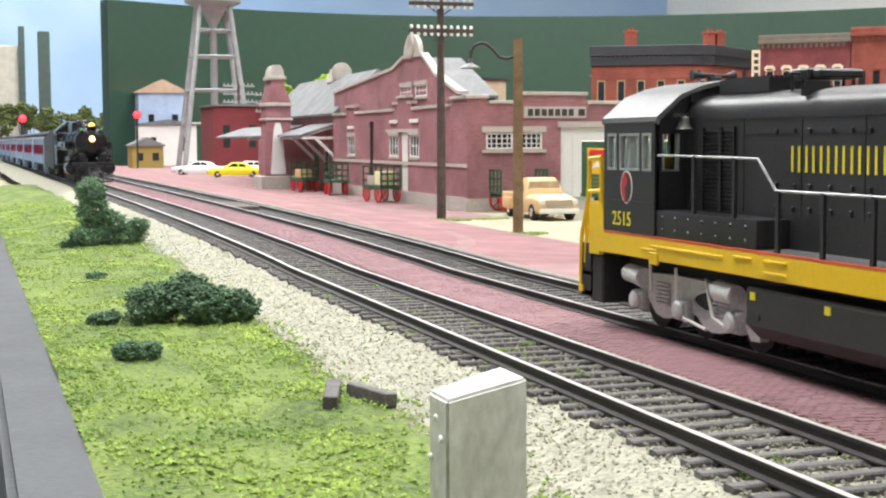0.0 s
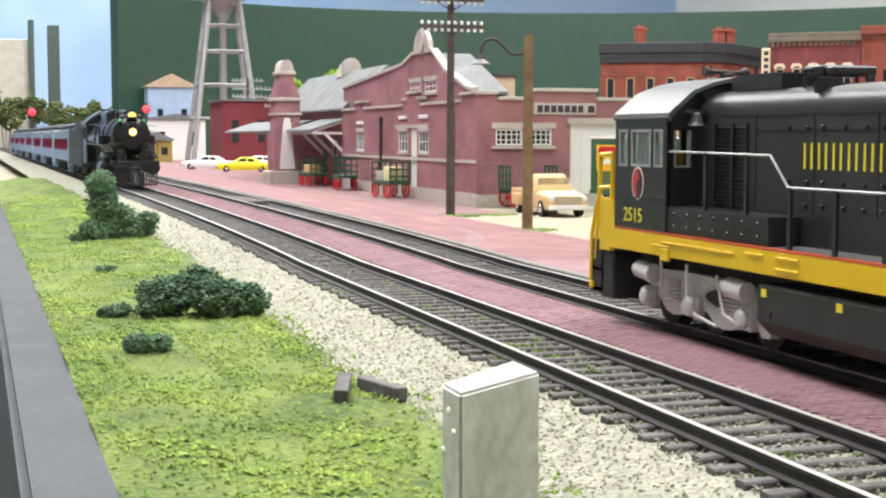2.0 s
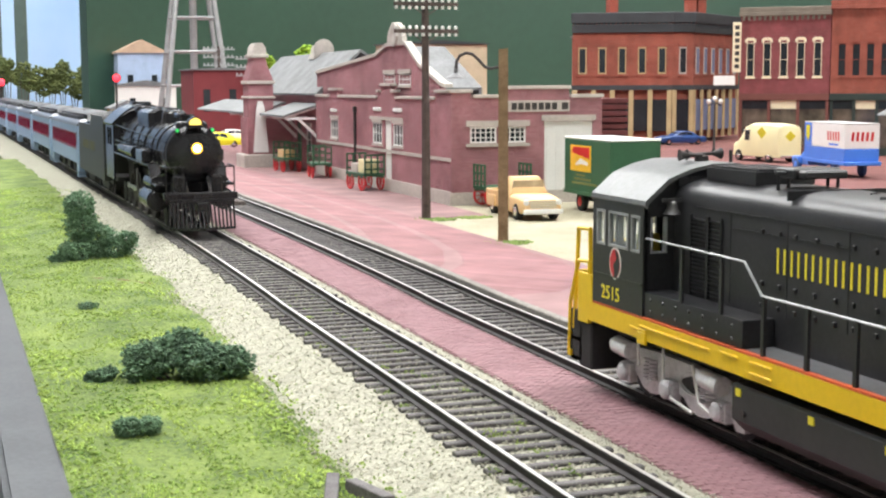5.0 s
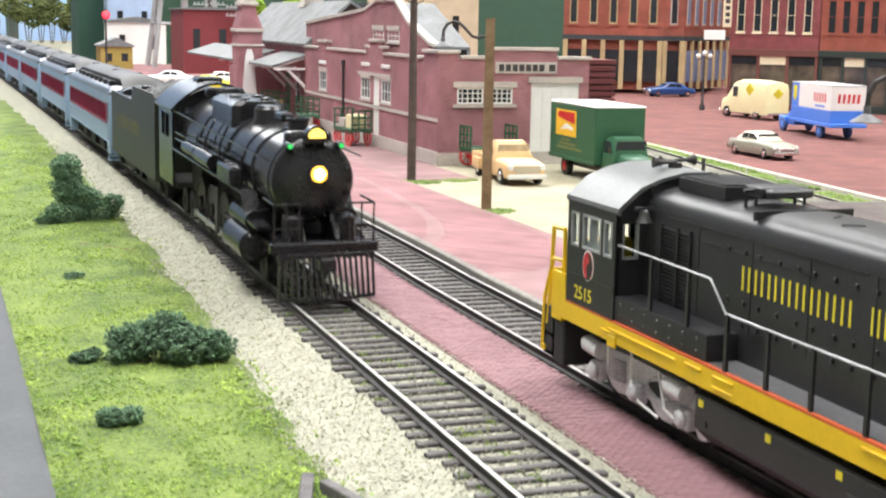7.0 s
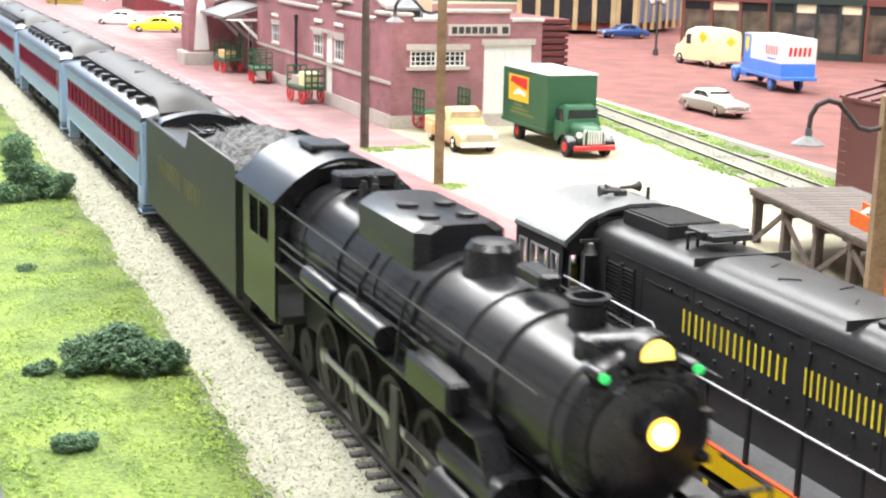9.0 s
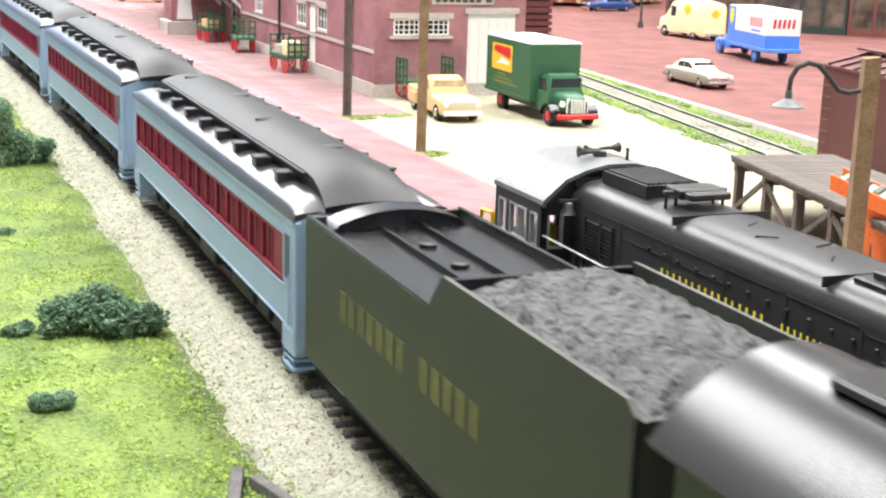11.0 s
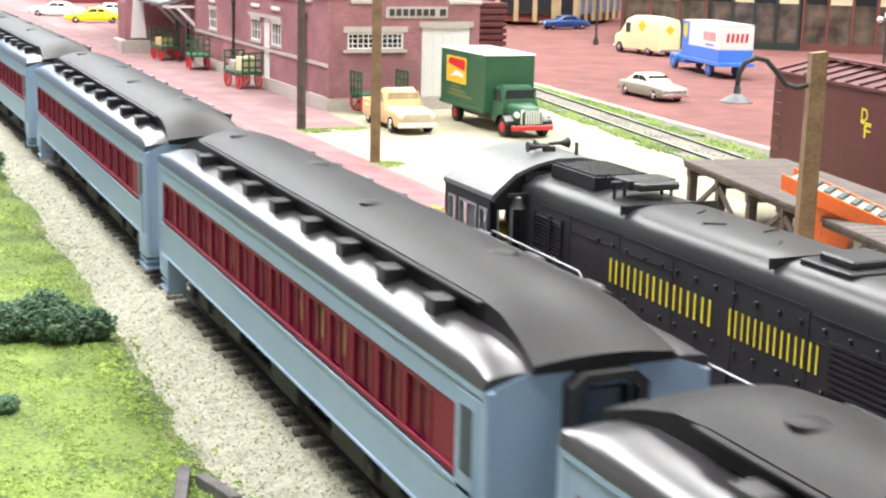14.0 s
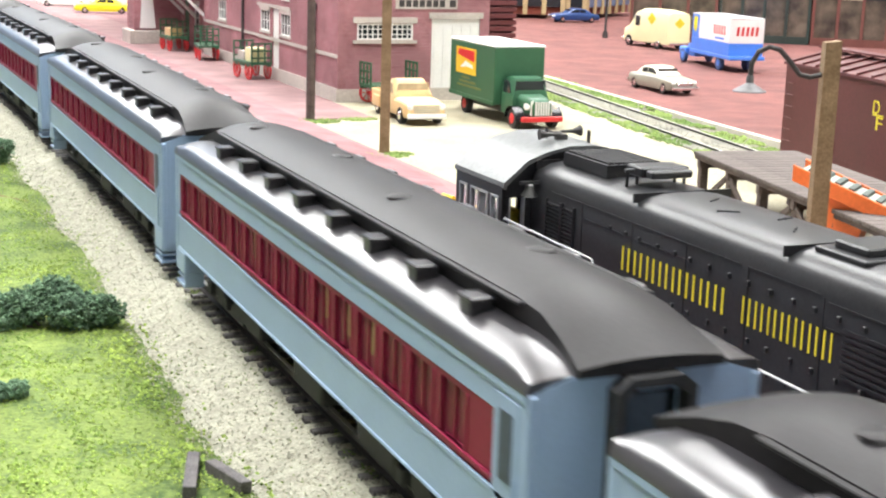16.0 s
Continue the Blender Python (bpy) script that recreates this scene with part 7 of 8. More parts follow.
def cart(x, y, rz, label, load=None, ends=True):
    c = thing("baggage_cart", x, y, GZ + 0.6, rz, label, "baggage cart", "baggage carts")
    b = B()
    bx(b, -7.5, 7.5, -15, 15, 9.6, 11.2, 0.2)
    for s in (-1, 1):
        bx(b, s * 6.4 - 0.6, s * 6.4 + 0.6, -14.6, 14.6, 8.2, 9.5)
    part("deck", b, GREEN, c)
    for yy in (-14.6, 14.6):
        b = B()
        for x0 in (-7, -2.5, 2.0, 6.4):
            bx(b, x0, x0 + 0.9, yy - 0.5, yy + 0.5, 11.2, 23.4)
        for zz in (13.5, 18, 22.6):
            bx(b, -7.2, 7.4, yy - 0.4, yy + 0.4, zz, zz + 1.0)
        part("end_rack", b, GREEN, c)
    for s in (-1, 1):
        for yy in (-9.5, 9.5):
            b = B()
            n, r = 20, 5.6
            ring = [[(s * 6.6 + xx, yy + rr * math.cos(2 * math.pi * k / n), r + rr * math.sin(2 * math.pi * k / n)) for k in range(n)] for rr, xx in ((r, -0.5), (r, 0.5), (r - 1, 0.5), (r - 1, -0.5))]
            loft(b, ring + [ring[0]], True, False)
            for k in range(8):
                a = math.pi * 2 * k / 8
                cy(b, (s * 6.6, yy, r), (s * 6.6, yy + (r - 0.6) * math.cos(a), r + (r - 0.6) * math.sin(a)), 0.32, n=4)
            cy(b, (s * 6.0, yy, r), (s * 7.3, yy, r), 1.0, n=8)
            part("wheel", b, RED, c, "red spoked wheel")
    if load:
        for lx, ly, w, d, h, m in load:
            b = B()
            bx(b, lx - w, lx + w, ly - d, ly + d, 11.25, 11.25 + h, 0.4)
            ob = solo("crate", b, m, "small painted crate on a baggage cart", "crate", "crates")
            ob.matrix_basis = c.matrix_basis.copy()


# ---------------- poles, lamps, small trackside things ----------------
def utility_pole():
    p = thing("utility_pole", 125.3, 667, GZ, 0, "dark wooden telegraph pole with two crossarms", "utility pole")
    b = B()
    lathe(b, [(2.5, -3), (2.4, 0), (1.7, 112)], (0, 0, 0), (0, 0, 1), 10)
    part("pole", b, DARKWOOD, p)
    for zz in (95.5, 109.0):
        b = B()
        bx(b, -17, 17, -2.6, -1.2, zz - 0.9, zz + 0.9, 0.1)
        tube(b, [(-8, -1.9, zz - 0.8), (0, -1.6, zz - 6)], 0.4, 4)
        tube(b, [(8, -1.9, zz - 0.8), (0, -1.6, zz - 6)], 0.4, 4)
        arm = part("crossarm", b, DARKWOOD, p)
        for k in range(10):
            b = B()
            u = -15.8 + 3.5 * k
            lathe(b, [(0.35, -2.6), (0.9, -2.4), (0.9, -1.2), (0.5, -1.0)], (u, -1.9, zz), (0, 0, 1), 8)
            lathe(b, [(0.35, 0.9), (0.9, 1.2), (0.9, 2.2), (0.4, 2.8)], (u, -1.9, zz), (0, 0, 1), 8)
            part("insulator", b, WHITE, arm, "white insulator")


def lamp_pole(x, y, top, rz, reach, r, label):
    p = thing("yard_lamp", x, y, GZ, rz, label, "street lamp", "yard lamps")
    b = B()
    rnd = random.Random(int(x))
    rings = []
    for k in range(7):
        zz = -3 + (top - GZ + 3) * k / 6
        rings.append([(q[0] * r * (1 - 0.02 * k), q[1] * r * (1 - 0.02 * k), zz + (0.5 if k == 6 and q[0] > 0 else 0)) for q in ((1, 1), (-1, 1.05), (-1.04, -1), (1.02, -1))])
    loft(b, rings)
    part("pole", b, WOOD, p, "weathered brown square post", smooth=0)
    b = B()
    h = top - GZ
    k = reach / 24.0
    pts = [(-r * 0.9, 0, h - 7.5), (-r - 3 * k, 0, h - 8.2), (-r - 6 * k, 0, h - 7.6), (-r - 9 * k, 0, h - 4.6), (-r - 12 * k, 0, h - 2.0), (-r - 15 * k, 0, h - 1.4), (-r - 18 * k, 0, h - 2.6), (-r - 19.6 * k, 0, h - 5.2), (-r - 19.8 * k, 0, h - 8.0)]
    tube(b, pts, 0.72 * k, 8)
    for q in pts[1:-1]:
        lathe(b, [(0.3 * k, -0.7 * k), (0.72 * k, -0.3 * k), (0.72 * k, 0.3 * k), (0.3 * k, 0.7 * k)], q, (0, 1, 0), 8)
    part("gooseneck", b, RUST, p, "curved dark iron gooseneck")
    b = B()
    ex, ez = -r - 19.8 * k, h - 8.0
    lathe(b, [(1.0 * k, 0), (1.1 * k, -2.2 * k), (1.6 * k, -2.6 * k), (4.6 * k, -4.4 * k), (4.7 * k, -4.7 * k), (4.3 * k, -4.6 * k), (0.8 * k, -3.0 * k)], (ex, 0, ez), (0, 0, 1), 20)
    part("shade", b, SHADEM, p, "grey conical lamp shade")
    return p


def trackside():
    # pale cast post in the foreground
    p = thing("signal_relay_box", -45, 135.5, -7, -2, "pale grey weathered cast relay box beside the track", "relay box")
    b = B()
    prism(b, [(-5.9, -8.6), (6.2, 1.6), (5.9, 9.9), (-6.1, -2.6)], "z", -3, 18.7)
    bmesh.ops.bevel(b, geom=b.edges[:], offset=0.35, segments=2, affect="EDGES")
    part("casing", b, POSTM, p)
    b = B()
    for u, zz in ((0.12, 14.6), (0.12, 4.0), (0.5, 16.4), (0.88, 12.0)):
        x, y = -6.1 + 0.0 * u, -8.0 + 5.0 * u
        lathe(b, [(0.45, 0), (0.3, 0.3)], (x - 0.02, y, zz), (-1, 0, 0), 7)
    part("bolt", b, WHITE, p)
    # two loose sleepers on the turf
    for x, y, rz, l in ((-39.6, 223.5, -16, 17), (-33.6, 220.5, 15, 13)):
        b = B()
        bx(b, -1.2, 1.2, -l / 2, l / 2, -1.2, 1.2, 0.18)
        ob = solo("loose_tie", b, TIE, "discarded dark wooden tie on the turf", "railway tie", "loose ties")
        ob.matrix_basis = pose(x * MM, y * MM, -5.2 * MM, 0, 3, rz)
    b = B()
    tube(b, [(-55, 516, -5.4), (-45, 503, -5.0), (-36, 490, -5.2)], 0.7, 6)
    solo("fallen_stick", b, WOOD, "thin brown stick lying on the turf", "stick")
    # plank crossing on the second track
    dx, dz = bend(790)
    c = thing("plank_crossing", D2 + dx, 790, Z2 + dz, 0.9, "weathered plank crossing between the rails", "crossing")
    for k in range(4):
        b = B()
        bx(b, -6.6 + 3.4 * k, -3.6 + 3.4 * k, -34, 34, -2.2, -0.25, 0.2)
        part("plank", b, DOCKM, c)


def dock():
    d = thing("loading_dock", 195, 330, GZ, SPUR - 3, "weathered grey-brown timber loading dock on posts", "loading dock")
    L0, L1, w = -130, 83, 20
    n = 42
    b = B()
    bx(b, -w, w, L0, L1, 17.2, 18.6)
    deck = part("deck", b, DARKWOOD, d)
    step = (L1 - L0) / n
    b = B()
    bx(b, -w - 0.6, w, -step / 2 + 0.15, step / 2 - 0.15, 18.6, 20.0, 0.2)
    me = mesh_of("plank", b, per_piece(DOCKM, 0.2), 0)
    for k in range(n):
        ob = new("plank", me)
        ob.parent = deck
        ob.location = (0, (L0 + step * (k + 0.5)) * MM, 0)
    for yy in [L1 - 4 - 26 * k for k in range(8)]:
        for x in (-w + 2, w - 2):
            b = B()
            bx(b, x - 1.5, x + 1.5, yy - 1.5, yy + 1.5, -2, 17.2, 0.2)
            part("post", b, DARKWOOD, d)
        b = B()
        bx(b, -w, w, yy - 1.2, yy + 1.2, 14.4, 17.1)
        part("beam", b, DARKWOOD, d)
    for k in range(7):
        y0, y1 = L1 - 6 - 26 * k, L1 - 28 - 26 * k
        b = B()
        a, c = ((y0, 15.5), (y1, 2.5)) if k % 2 else ((y1, 15.5), (y0, 2.5))
        prism(b, [(a[0], a[1]), (a[0], a[1] - 2), (c[0], c[1] - 2), (c[0], c[1])], "x", -w + 0.2, -w + 1.2)
        part("brace", b, DARKWOOD, d)


def boxcar():
    c = thing("boxcar", 254 + 17.5, 445, GZ + 1.6, SPUR, "oxide brown boxcar standing on the spur", "railway wagon")
    L, w = 150.0, 17.0
    b = B()
    bx(b, -w, w, -L, 0, 8, 47, 0.3)
    body = part("body", b, BOXC, c)
    b = B()
    prof = [(-w - 0.8, 46.6), (-w - 0.6, 47.6), (0, 52.0), (w + 0.6, 47.6), (w + 0.8, 46.6)]
    prism(b, prof, "y", -L - 1, 1)
    roof = part("roof", b, BOXC, c, smooth=0)
    for k in range(15):
        b = B()
        y = -4 - 10 * k
        for s in (-1, 1):
            prism(b, [(s * 0.5, 51.8), (s * (w + 0.4), 47.6), (s * (w + 0.4), 48.5), (s * 0.5, 52.7)], "y", y - 0.8, y + 0.8)
        part("roof_rib", b, BOXC, roof, smooth=0)
    b = B()
    bx(b, -2.8, 2.8, -L - 1, 1, 53.2, 54.0, 0.1)
    part("running_board", b, BOXC, roof)
    # door, ladder, lettering
    b = B()
    bx(b, -w - 0.8, -w - 0.05, -126, -92, 9, 45, 0.2)
    for k in range(5):
        bx(b, -w - 1.2, -w - 0.8, -125, -93, 12 + 7 * k, 13 + 7 * k)
    part("door", b, BOXC, body)
    b = B()
    for k in range(7):
        tube(b, [(-w - 0.8, -8.5, 12 + 4.6 * k), (-w - 0.8, -2.5, 12 + 4.6 * k)], 0.3, 5)
    part("ladder", b, BOXC, body)
    side = Matrix(((0, 0, -1, 0), (-1, 0, 0, 0), (0, 1, 0, 0), (0, 0, 0, 1)))
    lettering("side_mark", "D", 5.0, YELLOWL, c, Matrix.Translation((-w - 0.1, -66.0, 35.2)) @ side, 0.06, "yellow D letter", 4.2)
    lettering("side_mark", "F", 5.0, YELLOWL, c, Matrix.Translation((-w - 0.1, -68.6, 29.6)) @ side, 0.06, "yellow F letter", 4.2)
    b = B()
    prism(b, [(-73, 34.5), (-66, 34.5), (-66, 35.1), (-73, 35.1)], "x", -w - 0.16, -w - 0.05)
    part("mark_bar", b, YELLOWL, c)
    b = B()
    for k in range(4):
        bx(b, -w - 0.12, -w - 0.04, -40 - 4 * k, -37.6 - 4 * k, 14, 15.2)
    bx(b, -w - 0.3, -w - 0.05, -42, -34, 17, 21)
    part("placard", b, BOXC, c)
    b = B()
    bx(b, -12, 12, -L + 4, -4, 5.5, 8)
    part("underframe", b, DARKU, c)
    for yc in (-22, -L + 22):
        b = B()
        for s in (-1, 1):
            prism(b, [(yc - 13, 4), (yc - 9, 6.5), (yc + 9, 6.5), (yc + 13, 4), (yc + 7, 2.4), (yc - 7, 2.4)], "x", s * 10.4, s * 12)
        bx(b, -10.5, 10.5, yc - 2, yc + 2, 3, 6)
        tr = part("truck", b, DARKU, c)
        for dy in (-10, 10):
            wheelset(tr, yc + dy, 4.8, DARKU)


def conveyor():
    c = thing("belt_conveyor", 168, 320, GZ, -52, "orange portable belt conveyor with cleated grey belt", "conveyor")
    # runs down along its own +x
    def at(u):
        return 30.5 - 0.34 * u

    for s in (-1, 1):
        b = B()
        prism(b, [(-2, at(-2) - 4), (-2, at(-2) + 0.6), (78, at(78) + 0.6), (78, at(78) - 4)], "y", s * 7 - 0.6, s * 7 + 0.6)
        part("side_frame", b, ORANGE, c, smooth=0)
    b = B()
    prism(b, [(0, at(0) - 1.8), (0, at(0)), (77, at(77)), (77, at(77) - 1.8)], "y", -6.3, 6.3)
    belt = part("belt", b, mat("grey_green_belt", (0.33, 0.37, 0.33), 0.8), c, "grey-green rubber belt", smooth=0)
    for k in range(19):
        u = 2 + 4.0 * k
        b = B()
        prism(b, [(u, at(u) + 0.05), (u + 1.5, at(u + 1.5) + 0.05), (u + 1.5, at(u + 1.5) + 0.9), (u, at(u) + 0.9)], "y", -5.6, 5.6)
        part("cleat", b, mat("dark_cleat", (0.10, 0.12, 0.11), 0.8) if k == 0 else bpy.data.materials["dark_cleat"], belt, smooth=0)
    b = B()
    loft(b, [[(4, -6, at(4) - 4.5), (20, -6, at(20) - 4.5), (20, 6, at(20) - 4.5), (4, 6, at(4) - 4.5)], [(6, -5, 8), (17, -5, 8), (17, 5, 8), (6, 5, 8)], [(9, -3.5, 3.4), (16, -3.5, 3.4), (16, 3.5, 3.4), (9, 3.5, 3.4)]])
    part("chute", b, ORANGE, c, smooth=0)
    b = B()
    for u in (26, 29, 33):
        lathe(b, [(2.0, -1.5), (2.6, 0), (2.0, 1.5)], (u, -8.6, at(u) - 5.5), (0, 1, 0), 12)
    bx(b, 22, 36, -9.6, -6.8, 10, 13.5, 0.8, 2)
    part("motor", b, ORANGE, c)
    for s in (-1, 1):
        b = B()
        tube(b, [(20, s * 7, at(20) - 3), (42, s * 7.5, 5)], 0.8, 6)
        tube(b, [(60, s * 7, at(60) - 3), (42, s * 7.5, 5)], 0.8, 6)
        part("leg", b, ORANGE, c)
        b = B()
        lathe(b, [(2.4, -1), (4.6, -1), (5, -0.4), (5, 0.8), (4.6, 1.2), (2.4, 1.2)], (42, s * 9, 5), (0, 1, 0), 18)
        part("wheel", b, TYRE, c)


def far_things():
    # lumber stack beside the station
    s = thing("lumber_stack", 280, 782, GZ, 2, "tall stack of dark red stained boards", "lumber stack")
    rnd = random.Random(2)
    b = B()
    bx(b, -16, 16, 0, 70, 0, 58)
    part("core", b, mat("dark_red_core", (0.05, 0.012, 0.014), 0.8), s, smooth=0)
    for k in range(15):
        b = B()
        o = rnd.uniform(-0.8, 0.8)
        bx(b, -17.5 + o, 17.5 + o, -1.6 + o, 71.6, 1 + 4 * k, 3.9 + 4 * k, 0.2)
        part("board", b, mat("dark_red_board", (0.12, 0.028, 0.03), 0.7) if k == 0 else bpy.data.materials["dark_red_board"], s)
    # red signals over the far tracks
    for x, y, zz in ((-43.6, 2150, 73), (123.4, 2150, 79)):
        g = thing("block_signal", x, y, GZ, 0, "trackside signal mast with glowing red light", "railway signal", "signals")
        b = B()
        cy(b, (0, 0, -2), (0, 0, zz + 12), 1.6, n=8)
        part("mast", b, RUST, g)
        b = B()
        lathe(b, [(7, 0), (7, 1.2), (6, 1.8)], (0, -2, zz + 3), (0, -1, 0), 18)
        hd = part("target", b, STEAMBLK, g, "round black target")
        b = B()
        lathe(b, [(5.4, 0), (5.4, 1.6), (0.1, 3.6)], (0, -4, zz + 3), (0, -1, 0), 14)
        part("lens", b, REDGLOW, hd, "glowing red lens")
    # water tower on a lattice stand
    w = thing("water_tower", 264, 2290, GZ, 0, "silver steel water tower on lattice legs", "water tower")
    for sx in (-1, 1):
        for sy in (-1, 1):
            b = B()
            tube(b, [(sx * 56, sy * 40, -2), (sx * 23, sy * 20, 268)], 4.2, 8)
            part("leg", b, IRON, w)
    for zz in (70, 125, 180, 222):
        k = 56 - 33 * zz / 268
        q = 40 - 20 * zz / 268
        b = B()
        for p0, p1 in (((-k, -q), (k, -q)), ((k, -q), (k, q)), ((k, q), (-k, q)), ((-k, q), (-k, -q))):
            cy(b, (*p0, zz), (*p1, zz), 2.2, n=6)
        part("girt", b, IRON, w)
    b = B()
    lathe(b, [(6, -268), (6, -40), (20, -12), (46, 0), (48, 60), (46, 66), (2, 92)], (0, 0, 268), (0, 0, 1), 24)
    part("tank", b, IRON, w, "silver riveted tank")
    # second telegraph pole by the tower
    for x, y, h in ((268, 2080, 128), (300, 1990, 112)):
        p = thing("utility_pole", x, y, GZ, 0, "far dark telegraph pole with pale insulators", "utility pole")
        b = B()
        cy(b, (0, 0, -2), (0, 0, h), 2.6, n=8)
        part("pole", b, DARKWOOD, p)
        for zz in (h - 4, h - 16, h - 28):
            b = B()
            bx(b, -24, 24, -2, 0, zz - 1, zz + 1)
            for k in range(8):
                bx(b, -23 + 6 * k, -21 + 6 * k, -2.2, 0.2, zz + 1, zz + 4)
            part("crossarm", b, IRON, p)
    # red warehouse, pale and blue house, little yellow shed
    def house(x, y, rz, wx, dy, h, wall, roofm, label, name="house", gable=12):
        t = thing(name, x, y, GZ, rz, label, "building", "far buildings")
        b = B()
        bx(b, -wx, wx, 0, dy, -2, h)
        part("wall", b, wall, t, smooth=0)
        b = B()
        prism(b, [(-wx - 3, h), (wx + 3, h), (wx + 3, h + 2), (0, h + gable), (-wx - 3, h + 2)], "y", -3, dy + 3)
        part("roof", b, roofm, t, smooth=0)
        for u in (-0.5, 0.5):
            b = B()
            bx(b, u * wx - 5, u * wx + 5, -0.8, -0.1, h * 0.35, h * 0.7)
            part("window", b, DARKGL, t, smooth=0)
        return t

    house(256, 2010, 0, 38, 120, 92, mat("dark_red_siding", (0.17, 0.025, 0.03), 0.7), GREYROOF, "dark red warehouse beyond the station", gable=4)
    house(205, 2500, 0, 42, 100, 128, mat("pale_blue_wall", (0.38, 0.48, 0.66), 0.7), mat("tan_roof", (0.50, 0.36, 0.26), 0.8), "pale blue house with tan roof", gable=24)
    house(205, 2440, 0, 50, 50, 70, WHITE, GREYROOF, "low white house by the tower", gable=10)
    house(142, 2180, 0, 24, 70, 34, mat("mustard_siding", (0.34, 0.25, 0.06), 0.7), GREYROOF, "small mustard yellow shed with grey roof", gable=14)
    house(980, 2030, -20, 130, 150, 150, RBRICK, GREYROOF, "red brick building at the edge of town", gable=6)
    house(560, 1900, 0, 70, 100, 128, mat("cream_front", (0.55, 0.46, 0.32), 0.7), CORN, "cream fronted shop behind the station", gable=6)
    house(420, 1760, 0, 52, 90, 98, MBRICK, CORN, "low maroon shop behind the station", gable=6)
    # room things far beyond the layout
    b = B()
    bx(b, -420, 6, 4560, 4660, -60, 342, 3)
    solo("white_cabinet", b, CONC, "white cabinet standing beyond the layout", "cabinet")
    for x, zt in ((6, 400), (82, 385)):
        b = B()
        bx(b, x - 18 if x > 50 else x, x + 18, 4520, 4558, -60, zt, 2)
        solo("room_post", b, mat("grey_green_post", (0.06, 0.09, 0.08), 0.6), "grey-green upright post beyond the layout", "post", "posts")
    # street lamps and hanging sign
    for x, y, h in ((640, 1264, 60), (610, 790, 58)):
        p = thing("street_lamp", x, y, -8, 0, "dark iron street lamp with pale globes", "street lamp", "street lamps")
        b = B()
        lathe(b, [(3, 0), (3, 4), (1.3, 8), (1.0, h - 6)], (0, 0, 0), (0, 0, 1), 10)
        tube(b, [(-7, 0, h - 8), (0, 0, h - 5), (7, 0, h - 8)], 0.7, 6)
        part("post", b, RUST, p)
        for u in (-7, 0, 7):
            b = B()
            lathe(b, [(0.6, -2.4), (2.0, -1.4), (2.5, 0), (2.0, 1.6), (0.3, 2.4)], (u, 0, h - (4 if u else 1)), (0, 0, 1), 10)
            part("globe", b, WHITE, p, "pale globe")
    g = thing("hanging_sign", 672, 1276, 78, -20, "tall white vertical shop sign with dark lettering bars", "sign")
    g.scale = (0.78, 0.78, 0.84)
    b = B()
    bx(b, -5.5, 5.5, -2, 2, 0, 62, 0.5)
    part("board", b, CREAM, g)
    b = B()
    for k in range(7):
        bx(b, -3, 3, -2.3, -2.05, 5 + 8 * k, 10 + 8 * k)
    part("letter_bar", b, RUST, g, smooth=0)
    b = B()
    bx(b, -30, -2, -3, 3, -16, -4, 0.4)
    part("awning_board", b, WHITE, g)


plants()
sedan(421, 803, -8, 178, SEDANM, mat("cream_car_roof", (0.62, 0.58, 0.44), 0.3), "two-tone grey-green sedan standing in the street")
sedan(737, 1512, -8, 86, NAVY, NAVY, "navy blue sedan parked before the corner block")
sedan(172, 1560, GZ, 80, LEMON, LEMON, "lemon yellow car parked beyond the station")
sedan(150, 1690, GZ, 70, WHITE, WHITE, "white car parked beyond the station")
sedan(206, 1660, GZ, 95, CREAM, WHITE, "pale cream car parked beyond the station")
pickup()
box_truck()
delivery_van()
blue_truck()
cart(150, 868, 8, "green baggage cart with red wheels and crates", [(0, -6, 5, 6, 9, PALEY), (0, 7, 5, 5, 6, STONE)])
cart(152, 1000, -6, "green baggage cart with red wheels, empty")
cart(146, 1082, 5, "green baggage cart with red wheels and a small load", [(0, 2, 5, 7, 6, PEACH)])
cart(190, 724, 96, "green baggage cart with red wheels against the wall")
utility_pole()
lamp_pole(123.5, 555, 80.5, -20, 22, 2.2, "tall brown yard lamp post with gooseneck shade")
lamp_pole(118.5, 252, 69.8, -22, 20, 2.05, "brown timber yard lamp post with iron gooseneck")
trackside()
dock()
boxcar()
conveyor()
far_things()
paving()


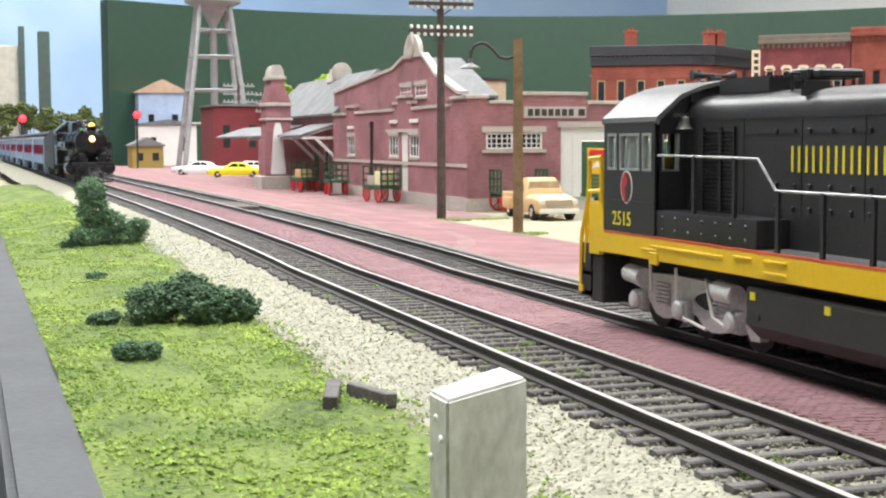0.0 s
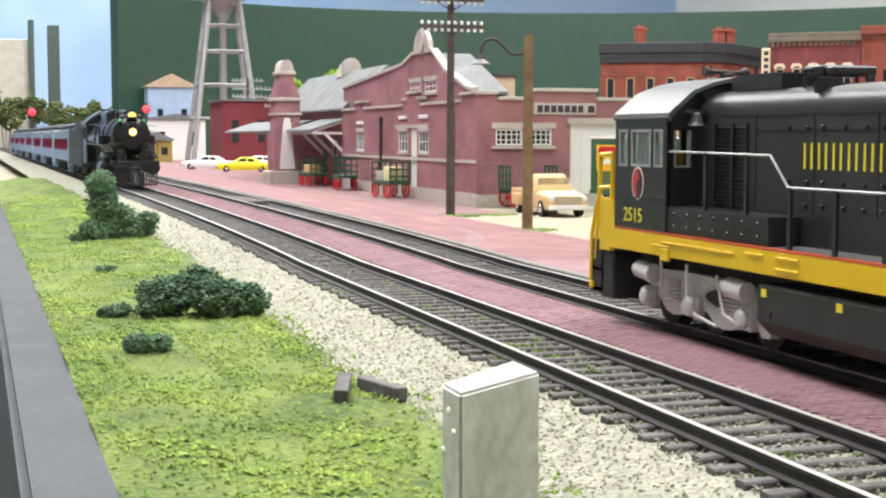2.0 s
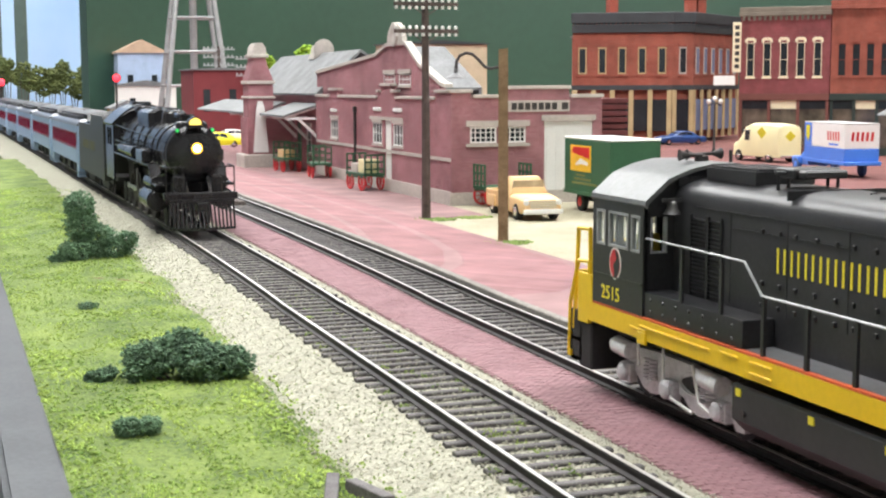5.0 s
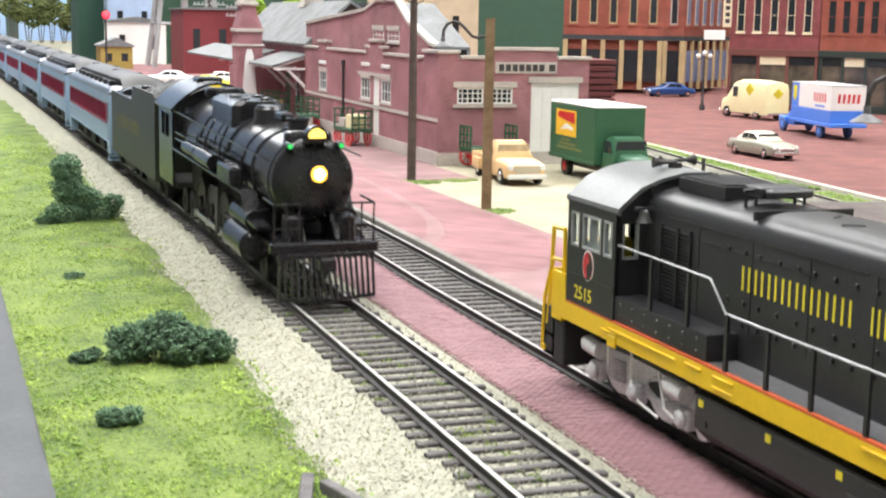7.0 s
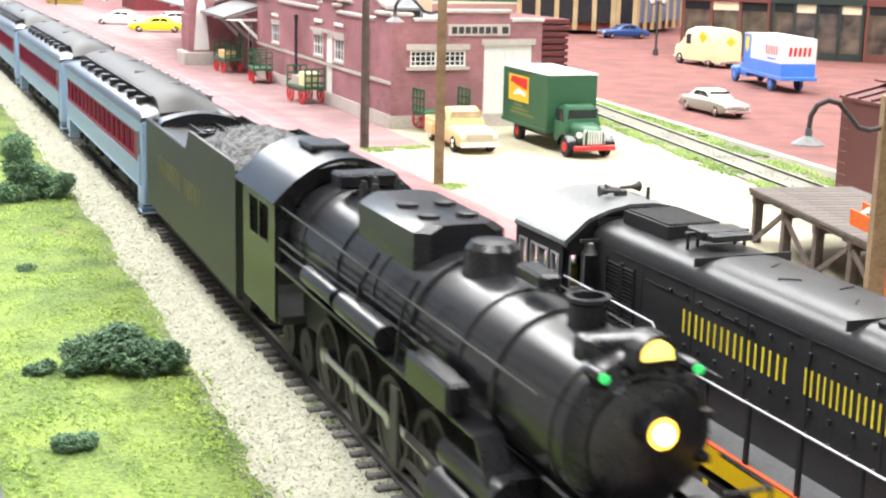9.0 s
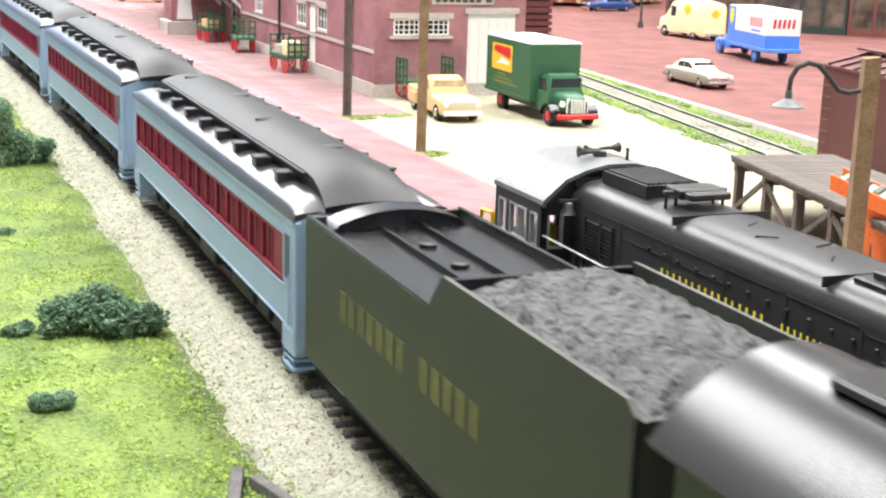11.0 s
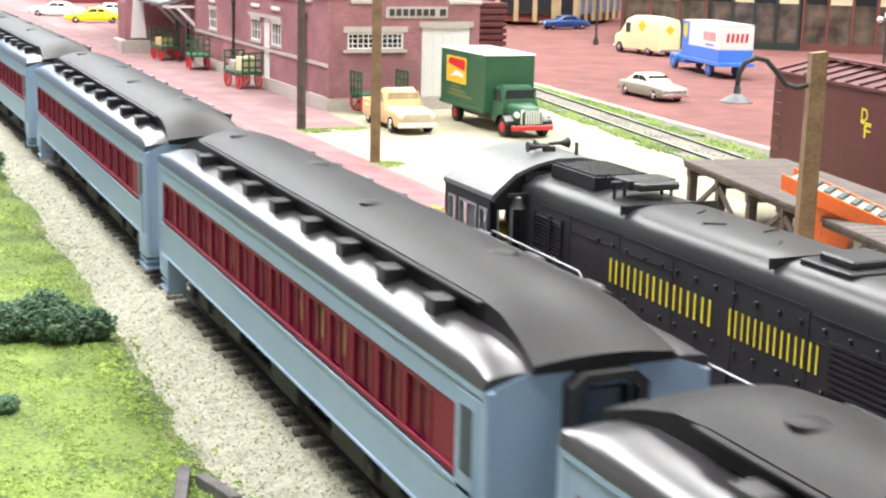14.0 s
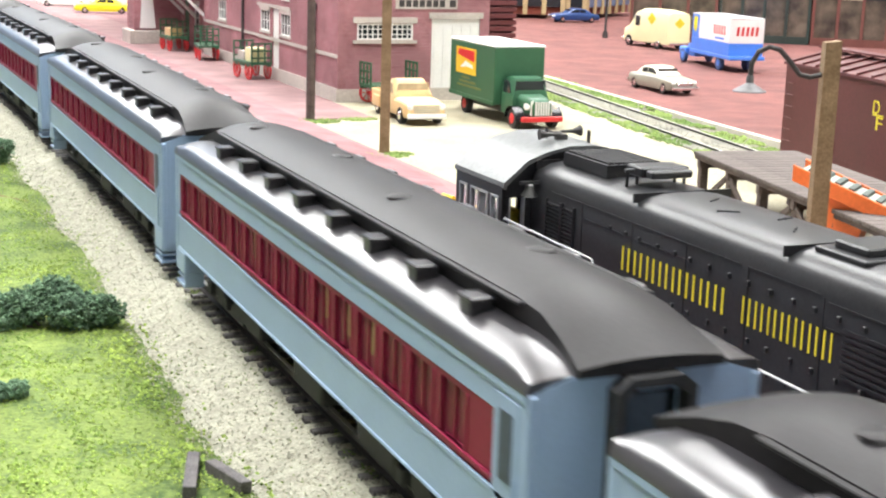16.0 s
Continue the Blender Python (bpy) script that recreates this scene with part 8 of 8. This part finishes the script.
# ---------------- the train in its order ----------------
engine, drivers, rods = steam_engine()
tend = tender()
COACHES = [coach()]
for k in range(1, 7):
    COACHES.append(copy_thing(COACHES[0], pose(0, 0, 0)))
diesel()

# plan position of the headlamp at given seconds
HEAD = [(0, 1125), (1.0, 1020), (2.0, 913), (3.0, 806), (4.2, 680), (5.2, 571), (6.3, 452), (7, 373), (8.0, 261), (8.5, 205), (9, 150),
        (10, 40), (11.5, -125), (13.5, -352), (16, -637.5)]


def head_y(t):
    ts, ys = [r[0] for r in HEAD], [r[1] for r in HEAD]
    return float(np.interp(t, ts, ys))


def smooth_head(t):
    return sum(head_y(min(16, max(0, t + q))) * wq for q, wq in ((-0.3, 0.25), (0, 0.5), (0.3, 0.25))) if 0.4 < t < 15.6 else head_y(t)


def on_line(y, length):
    """Pose of a car whose front stands at y: its two trucks follow the line."""
    ya, yb = y + 0.18 * length, y + 0.82 * length
    (xa, za), (xb, zb) = bend(ya), bend(yb)
    run = yb - ya
    q = Matrix.Rotation(math.atan2(xa - xb, run), 4, "Z") @ Matrix.Rotation(math.atan2(zb - za, run), 4, "X")
    at = Vector((xa, ya, za)) - q @ Vector((0, ya - y, 0))
    return Matrix.Translation(at * MM) @ q


def motions():
    times = [0.25 * k for k in range(65)]
    cars = [(engine, 0.0, 185.0), (tend, 190.0, 134.5)] + [(c, 333.0 + 220.0 * k, COACH_L) for k, c in enumerate(COACHES)]
    for ob, off, ln in cars:
        walk(ob, [(t, on_line(smooth_head(t) + off, ln)) for t in times])
    fine = [0.1 * k for k in range(161)]
    y_start = smooth_head(0)
    for ob, y in zip(drivers, DRIVER_Y):
        walk(ob, [(t, Matrix.Translation((0, y * MM, DRIVER_R * MM)) @ Matrix.Rotation((y_start - smooth_head(t)) / DRIVER_R, 4, "X")) for t in fine])
    for ob in rods:
        rows = []
        for t in fine:
            a = (y_start - smooth_head(t)) / DRIVER_R
            rows.append((t, Matrix.Translation((0, (DRIVER_Y[0] - 4 * math.sin(a)) * MM, (DRIVER_R + 4 * math.cos(a)) * MM))))
        walk(ob, rows)


motions()
